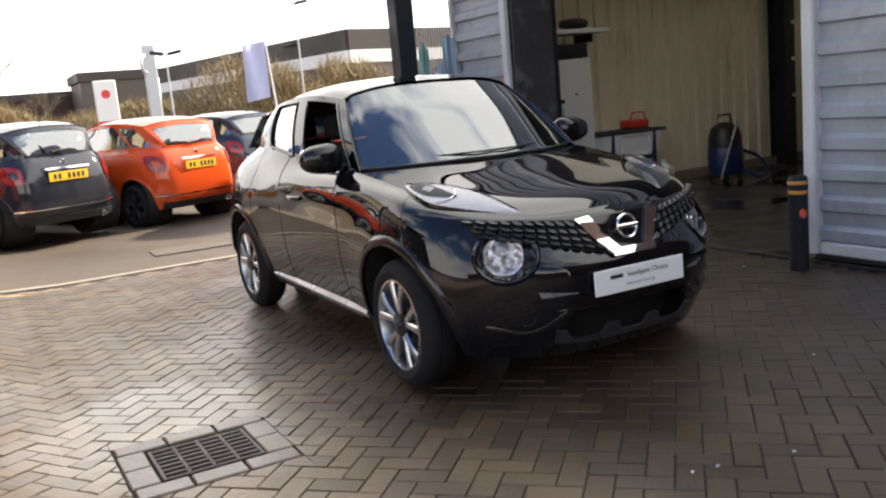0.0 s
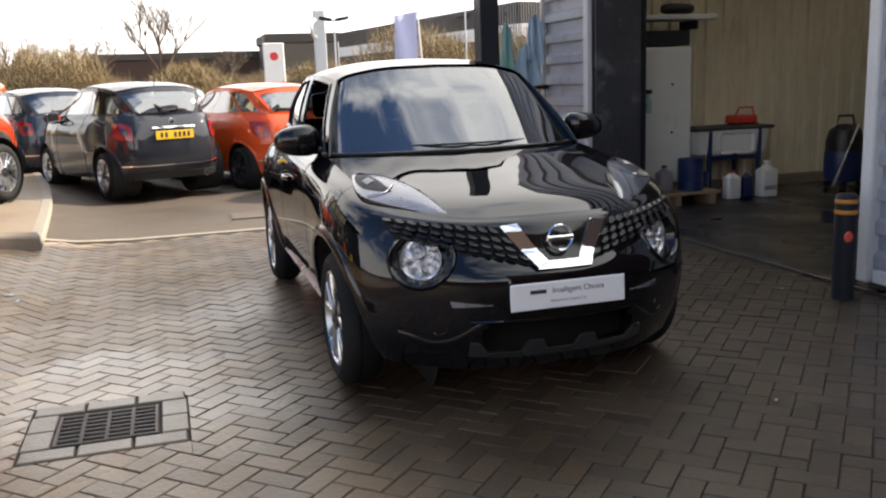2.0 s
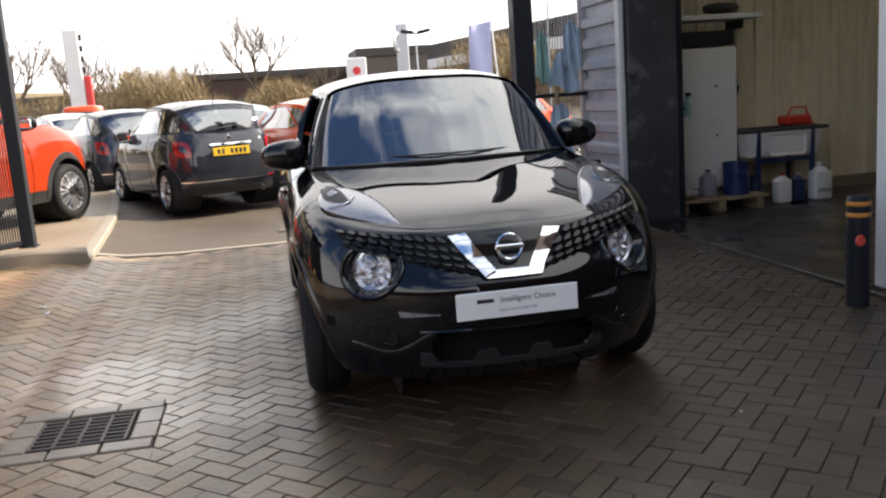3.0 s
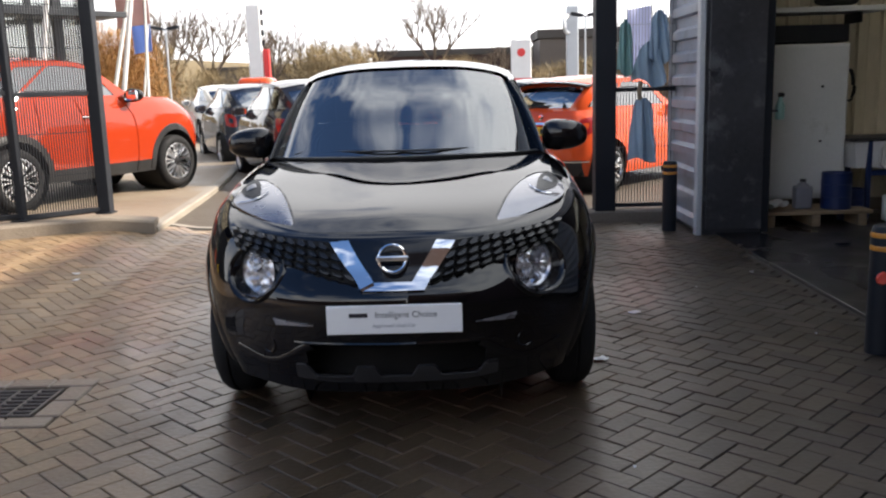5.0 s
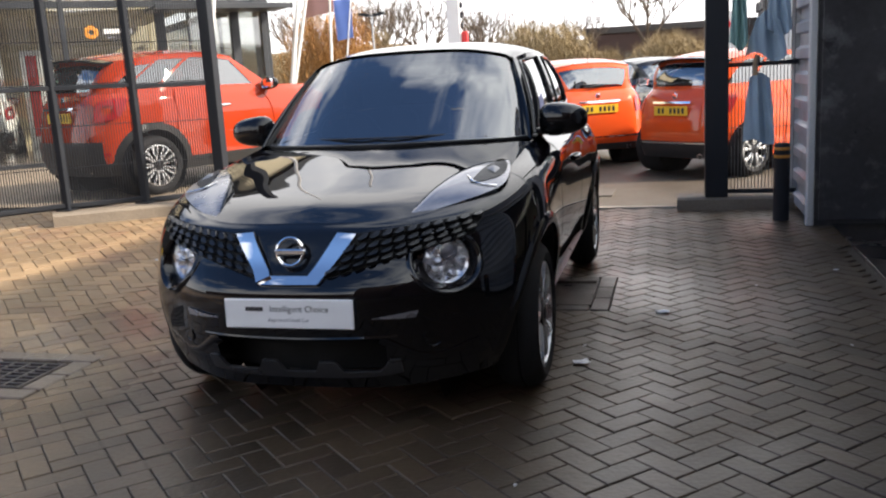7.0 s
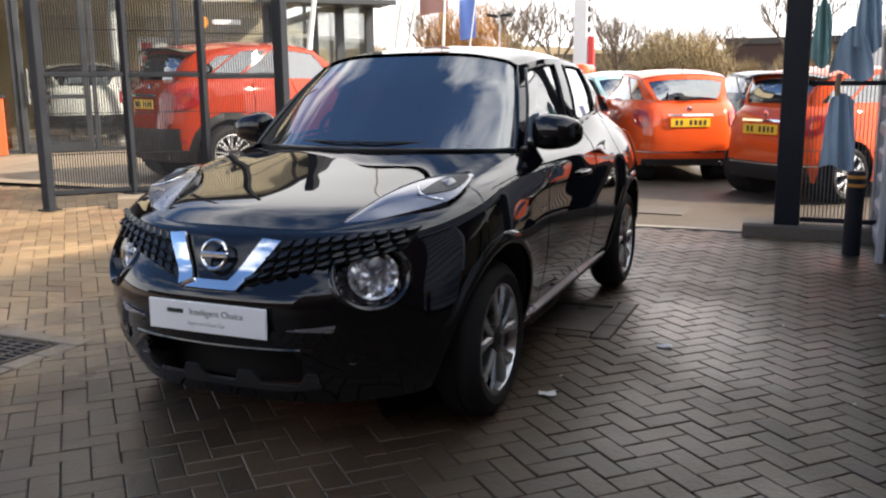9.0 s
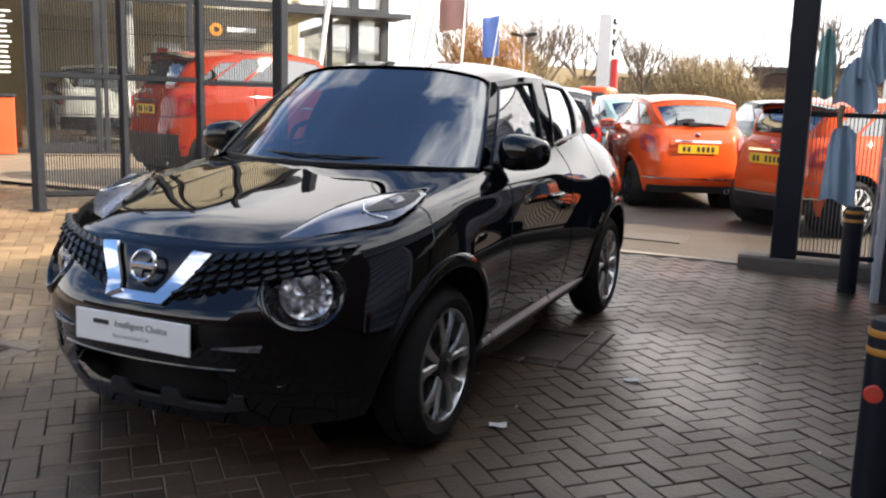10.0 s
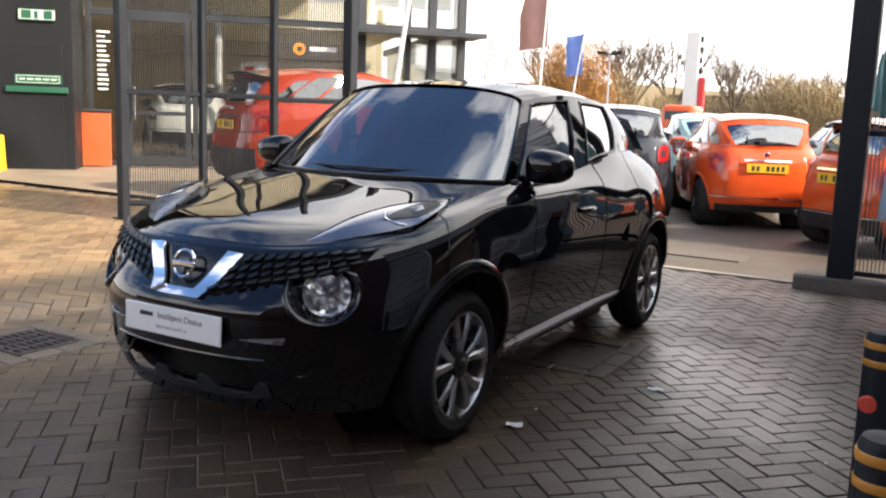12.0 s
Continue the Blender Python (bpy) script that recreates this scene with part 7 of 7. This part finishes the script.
block("brick_building", "long low brick building with a dark flat roof", Matrix.Translation((0.8, 120, 0)), (22.5, 10, 5.6), M["brick"], M["far_roof"], windows=14)
block("brick_building", "low dark shed beyond the car park", Matrix.Translation((16.2, 110, 0)), (9, 10, 7.0), M["far_wall"], M["far_roof"], windows=4)
block("brick_building", "low brick range far behind the scrub", Matrix.Translation((-26, 135, 0)), (24, 10, 4.6), M["far_wall"], M["far_roof"], windows=9)
wa = math.atan2(96 - 60, 18.2 - 25.0)
big = thing("warehouse", "large flat-roofed warehouse with a white fascia band", "building", Matrix.Translation((25.0, 60, 0)))
for (p, q, nm) in (((0, 0), (-6.8, 36), "wall"), ((0, 0), (26, 7), "wall")):
    d = Vector((q[0] - p[0], q[1] - p[1]))
    a = math.atan2(d.y, d.x)
    m = Matrix.Rotation(a, 4, "Z")
    for nm2, mt, z0, z1, out in (("wall", "far_wall", 0, 4.6, 0.0), ("fascia", "far_band", 4.6, 5.6, 0.10), ("parapet", "far_roof", 5.6, 7.2, 0.0)):
        ob = part(nm2, box((d.length, 0.4 + out, z1 - z0), (d.length / 2, 0, (z0 + z1) / 2), 0.02), M[mt], big)
        ob.matrix_local = m
    for k in range(9):
        ob = part("window", box((d.length / 14, 0.46, 1.0), (d.length * (k + 0.7) / 9.5, 0, 2.6), 0.02), M["far_glass"], big)
        ob.matrix_local = m
part("roof", box((20, 26, 0.3), (8, 20, 6.9), 0.02), M["far_roof"], big)
van = thing("orange_van", "small orange red vehicle roof far behind the cars", "van", Matrix.Translation((-8.4, 36, 0.14)))
part("body", box((1.5, 1.8, 1.7), (0, 0, 1.05), 0.25, seg=3), M["orange_paint"], van)
part("window", box((1.2, 1.84, 0.5), (0, 0, 1.45), 0.08), M["far_glass"], van)
for sx in (-0.42, 0.42):
    part("wheel", lathe([(0.0, -0.95), (0.32, -0.95), (0.32, 0.95), (0.0, 0.95)], 20, axis="Y", at=(sx, 0, 0.32)), M["tyre"], van)


# ---- trees and scrub ----
def limb(bm, p, d, length, r, depth, rnd):
    pts = [p.copy()]
    q, dd = p.copy(), d.copy()
    for k in range(3):
        dd = (dd + Vector((rnd.uniform(-0.16, 0.16), rnd.uniform(-0.16, 0.16), rnd.uniform(-0.02, 0.12)))).normalized()
        q = q + dd * length / 3
        pts.append(q.copy())
    tube(pts, r, 5 if depth > 1 else 3, bm, taper=r * 0.55)
    if depth:
        for k in range(rnd.randint(2, 3) + (1 if depth > 2 else 0)):
            f = rnd.uniform(0.45, 1.0)
            base = pts[0].lerp(pts[-1], f) if f < 0.98 else pts[-1]
            base = pts[min(3, max(1, round(f * 3)))]
            nd = (dd + Vector((rnd.uniform(-0.85, 0.85), rnd.uniform(-0.85, 0.85), rnd.uniform(-0.1, 0.55)))).normalized()
            limb(bm, base, nd, length * rnd.uniform(0.55, 0.78), r * 0.60, depth - 1, rnd)


def bare_tree(at, h, seed, depth=5, label="bare winter tree with fine upright twigs"):
    rnd = random.Random(seed)
    t = thing("bare_tree", label, "tree", Matrix.Translation(at), group="bare trees")
    bm = bmesh.new()
    tube([(0, 0, 0), (0.03 * h, 0, h * 0.18), (0.02 * h, 0.01 * h, h * 0.32)], h * 0.022, 8, bm, taper=h * 0.016)
    part("trunk", bm, M["bark"], t)
    bm = bmesh.new()
    for k in range(5):
        a = 2 * math.pi * k / 5 + rnd.uniform(-0.4, 0.4)
        d = Vector((math.cos(a) * 0.8, math.sin(a) * 0.8, rnd.uniform(0.8, 1.3))).normalized()
        limb(bm, Vector((0.02 * h, 0.01 * h, h * rnd.uniform(0.24, 0.32))), d, h * 0.34, h * 0.014, depth - 1, rnd)
    part("crown", bm, M["bark"], t, smooth=False)
    return t


bare_tree((-1.6, 88, 0), 10.6, 3)
bare_tree((-34, 100, 0), 11.5, 5)
bare_tree((-25.5, 92, 0), 11.0, 8)
bare_tree((-20.0, 95, 0), 8.6, 11)
bare_tree((-9.0, 90, 0), 6.4, 14)
bare_tree((5.2, 95, 0), 6.0, 17)
bare_tree((-46, 105, 0), 12.0, 21)
bare_tree((-28.5, 88, 0), 10.6, 24)
bare_tree((-17.6, 86, 0), 8.4, 27)
bare_tree((-15.0, 89, 0), 7.4, 31)
bare_tree((-7.6, 84, 0), 7.4, 35)


def thicket(name, label, material, x0, x1, y0, y1, h, count, seed, low=0.0):
    """A bank of twigs: thousands of thin blades that lean about, in uneven clumps."""
    rnd = random.Random(seed)
    verts, faces = [], []
    clumps = [(rnd.uniform(x0, x1), rnd.uniform(y0, y1), rnd.uniform(0.55, 1.1) * h, rnd.uniform(1.2, 3.2)) for _ in range(max(6, int((x1 - x0) / 1.6)))]
    for _ in range(count):
        cx, cy, ch, cr = rnd.choice(clumps)
        x, y = cx + rnd.gauss(0, cr * 0.6), cy + rnd.gauss(0, cr * 0.5)
        fall = max(0.15, 1 - ((x - cx) / (2.0 * cr)) ** 2)
        z = rnd.uniform(low, 1) ** 0.8 * ch * fall
        ln, a, tl = rnd.uniform(0.4, 1.5), rnd.uniform(0, 6.28), rnd.uniform(0.1, 1.4)
        d = Vector((math.cos(a) * math.cos(tl), math.sin(a) * math.cos(tl), math.sin(tl))) * ln
        n = Vector((-math.sin(a), math.cos(a), rnd.uniform(-0.5, 0.5))) * rnd.uniform(0.012, 0.035)
        p = Vector((x, y, z))
        k = len(verts)
        verts += [tuple(p - n), tuple(p + n), tuple(p + d)]
        faces.append((k, k + 1, k + 2))
    me = bpy.data.meshes.new(name)
    me.from_pydata(verts, [], faces)
    me.materials.append(material)
    return tagged(new(name, me), label, "bushes", kind="stuff")


thicket("scrub", "brown bare scrub and hedge behind the car park", M["scrub"], -70, -6, 72, 96, 5.2, 70000, 2)
thicket("scrub", "low brown scrub before the brick building", M["scrub"], -8, 24, 78, 92, 3.4, 32000, 3)
thicket("scrub", "scrub with pale twigs before the warehouse", M["scrub"], 13, 24, 48, 58, 4.6, 18000, 4)
thicket("autumn_bush", "russet autumn foliage by the flag poles", M["autumn"], -26.5, -22.5, 58, 64, 6.9, 11000, 6)
solid("backdrop_hill", surface(lambda s, t: Vector((-260 + 520 * s, 330 + 60 * t, 17 * math.sin(math.pi * t / 2) * (0.75 + 0.25 * math.sin(5 * s + 1) + 0.05 * math.sin(31 * s)))), 60, 4), M["scrub"],
      "low wooded hill along the horizon", kind="structure")

# ---- block paving in a herringbone at 45 degrees ----
PAVE_A, BRICK_W = radians(46), 0.1035
COS_A, SIN_A = math.cos(PAVE_A), math.sin(PAVE_A)


HOLES = [((-1.89, -0.19), 0.0, 0.335, 0.322), ((0.73, 1.57), 0.0, 0.308, 0.408)]   # centre, turn, half sizes


def hole_of(x, y):
    """Whether a block lies in, or is cut by, the gully's or the manhole's frame."""
    for (cx, cy), a, hx, hy in HOLES:
        q = Matrix.Rotation(-a, 2) @ Vector((x - cx, y - cy))
        if abs(q.x) < hx - 0.115 and abs(q.y) < hy - 0.115:
            return "inside"
        if abs(q.x) < hx + 0.115 and abs(q.y) < hy + 0.115:
            return "cut"
    return ""


def clipped(poly, hole):
    """What is left of a block outside a frame, cut along the frame's nearest side."""
    (cx, cy), a, hx, hy = hole
    rot = Matrix.Rotation(-a, 2)
    pts = [rot @ Vector((p[0] - cx, p[1] - cy)) for p in poly]
    if not any(abs(p.x) < hx and abs(p.y) < hy for p in pts + [sum(pts, Vector((0, 0))) / 4]):
        return [poly]
    out = []
    back = Matrix.Rotation(a, 2)

    def half(ps, inside, cross):
        res = []
        for p, q in zip(ps, ps[1:] + ps[:1]):
            ip, iq = inside(p), inside(q)
            if ip:
                res.append(p)
            if ip != iq:
                res.append(cross(p, q))
        return res

    def by(ax, sg, lim):
        return (lambda p: sg * p[ax] > lim), (lambda p, q: p.lerp(q, (sg * lim - p[ax]) / (q[ax] - p[ax])))
    for sg in (1, -1):
        piece = half(pts, *by(0, sg, hx + 0.004))
        if len(piece) > 2:
            out.append(piece)
        mid = half(pts, *by(1, sg, hy + 0.004))
        for s2 in (1, -1):
            if len(mid) > 2:
                mid = half(mid, *by(0, s2, -(hx + 0.004)))
        if len(mid) > 2:
            out.append(mid)
    return [[tuple(back @ p + Vector((cx, cy))) for p in ps] for ps in out]


def herringbone():
    """Centre, turn and plan of every block of the yard."""
    out, cut = [], []
    n = 150
    for i in range(-n, n):
        for j in range(-n, n):
            m = (i - j) % 4
            if m == 0:
                c, turn = ((i + 1.0) * BRICK_W, (j + 0.5) * BRICK_W), 0
            elif m == 3:
                c, turn = ((i + 0.5) * BRICK_W, (j + 1.0) * BRICK_W), 1
            else:
                continue
            x, y = c[0] * COS_A - c[1] * SIN_A, c[0] * SIN_A + c[1] * COS_A
            if not (-11.5 < x < 2.62 and -4.6 < y < 6.5):
                continue
            if y > EDGE_Y - 0.10 and x > -2.85:
                continue
            if x < -2.75 and y > 4.35:
                continue
            if x < -6 and y < -1.5:
                continue
            hole = hole_of(x, y)
            if hole == "inside":
                continue
            (cut if hole else out).append((x, y, turn))
    return out, cut


def block_mesh():
    L, W = BRICK_W * 2 - 0.0052, BRICK_W - 0.0052
    bm = bmesh.new()
    lo = [bm.verts.new((sx * L / 2, sy * W / 2, -0.010)) for sx, sy in ((-1, -1), (1, -1), (1, 1), (-1, 1))]
    md = [bm.verts.new((sx * L / 2, sy * W / 2, -0.0035)) for sx, sy in ((-1, -1), (1, -1), (1, 1), (-1, 1))]
    hi = [bm.verts.new((sx * (L / 2 - 0.003), sy * (W / 2 - 0.003), 0.0)) for sx, sy in ((-1, -1), (1, -1), (1, 1), (-1, 1))]
    for a, b in ((lo, md), (md, hi)):
        for k in range(4):
            bm.faces.new((a[k], a[(k + 1) % 4], b[(k + 1) % 4], b[k]))
    bm.faces.new(hi)
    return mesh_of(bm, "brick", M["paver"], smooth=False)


paving = thing("paving", "wet brown grey block paving laid in herringbone, shade painted in round the car", "paving", kind="structure")
brick_me = block_mesh()
near, rest = [], []
blocks, cut_blocks = herringbone()
for b in blocks:
    (near if -1.2 < b[0] < 1.6 and -2.75 < b[1] < -0.75 else rest).append(b)
near.sort(key=lambda b: b[1])
rest += near[300:]
near = near[:300]
rnd_p = random.Random(5)
for x, y, turn in near:
    ob = new("brick", brick_me)
    ob.parent = paving
    ob.matrix_local = Matrix.Translation((x, y, rnd_p.uniform(-0.0025, 0.0015))) @ Matrix.Rotation(PAVE_A + turn * math.pi / 2, 4, "Z") @ Matrix.Rotation(rnd_p.uniform(-0.012, 0.012), 4, "X") @ Matrix.Rotation(rnd_p.uniform(-0.008, 0.008), 4, "Y")
v0 = np.array([v.co[:] for v in brick_me.vertices])
f0 = [tuple(p.vertices) for p in brick_me.polygons]
verts, faces = [], []
for x, y, turn in rest:
    a = PAVE_A + turn * math.pi / 2
    c, s = math.cos(a), math.sin(a)
    dz, tx, ty = rnd_p.uniform(-0.0025, 0.0015), rnd_p.uniform(-0.012, 0.012), rnd_p.uniform(-0.010, 0.010)
    base = len(verts)
    for px, py_, pz in v0:
        wx, wy = x + px * c - py_ * s, y + px * s + py_ * c
        verts.append((wx, wy, ground_z(wx, wy) + dz + pz + px * ty + py_ * tx))
    faces += [tuple(base + k for k in f) for f in f0]
for x, y, turn in cut_blocks:
    a = PAVE_A + turn * math.pi / 2
    c, s = math.cos(a), math.sin(a)
    L, W = BRICK_W - 0.0035, BRICK_W / 2 - 0.0035
    poly = [(x + px * c - py_ * s, y + px * s + py_ * c) for px, py_ in ((-L, -W), (L, -W), (L, W), (-L, W))]
    hole = min(HOLES, key=lambda h: (h[0][0] - x) ** 2 + (h[0][1] - y) ** 2)
    for ps in clipped(poly, hole):
        base, n = len(verts), len(ps)
        mx, my = sum(p[0] for p in ps) / n, sum(p[1] for p in ps) / n
        for dz, sh_ in ((-0.010, 1.0), (-0.003, 1.0), (0.0, 0.95)):
            verts += [(mx + (px - mx) * sh_, my + (py_ - my) * sh_, ground_z(px, py_) + dz) for px, py_ in ps]
        for lv in (0, 1):
            faces += [(base + lv * n + k, base + lv * n + (k + 1) % n, base + (lv + 1) * n + (k + 1) % n, base + (lv + 1) * n + k) for k in range(n)]
        faces.append(tuple(base + 2 * n + k for k in range(n)))
me = bpy.data.meshes.new("brick_field")
me.from_pydata(verts, [], faces)
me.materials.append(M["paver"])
field = new("brick_field", me)
field.parent = paving
tagged(field, kind="stuff")


def sand_bed():
    bm = bmesh.new()
    xs = sorted([-11.6 + 0.4 * k for k in range(21)] + [-3.5 + 0.05 * k for k in range(26)] + [-2.10, -1.68, -1.6] + [-1.2 + 0.4 * k for k in range(10)])
    ys = sorted([-4.7 + 0.4 * k for k in range(29)] + [-0.39, 0.01])
    vs = [[bm.verts.new((min(x, 2.64), y, ground_z(x, y) - 0.0090)) for y in ys] for x in xs]
    for i in range(len(xs) - 1):
        for j in range(len(ys) - 1):
            cx, cy = (xs[i] + xs[i + 1]) / 2, (ys[j] + ys[j + 1]) / 2
            if -2.10 < cx < -1.68 and -0.39 < cy < 0.01:
                continue
            if (cy > EDGE_Y - 0.2 and cx > -3.2) or (cx < -6 and cy < -1.6):
                continue
            bm.faces.new((vs[i][j], vs[i + 1][j], vs[i + 1][j + 1], vs[i][j + 1]))
    loose = [v for v in bm.verts if not v.link_faces]
    bmesh.ops.delete(bm, geom=loose, context="VERTS")
    return bm


part("joint_sand", sand_bed(), M["sand"], paving)
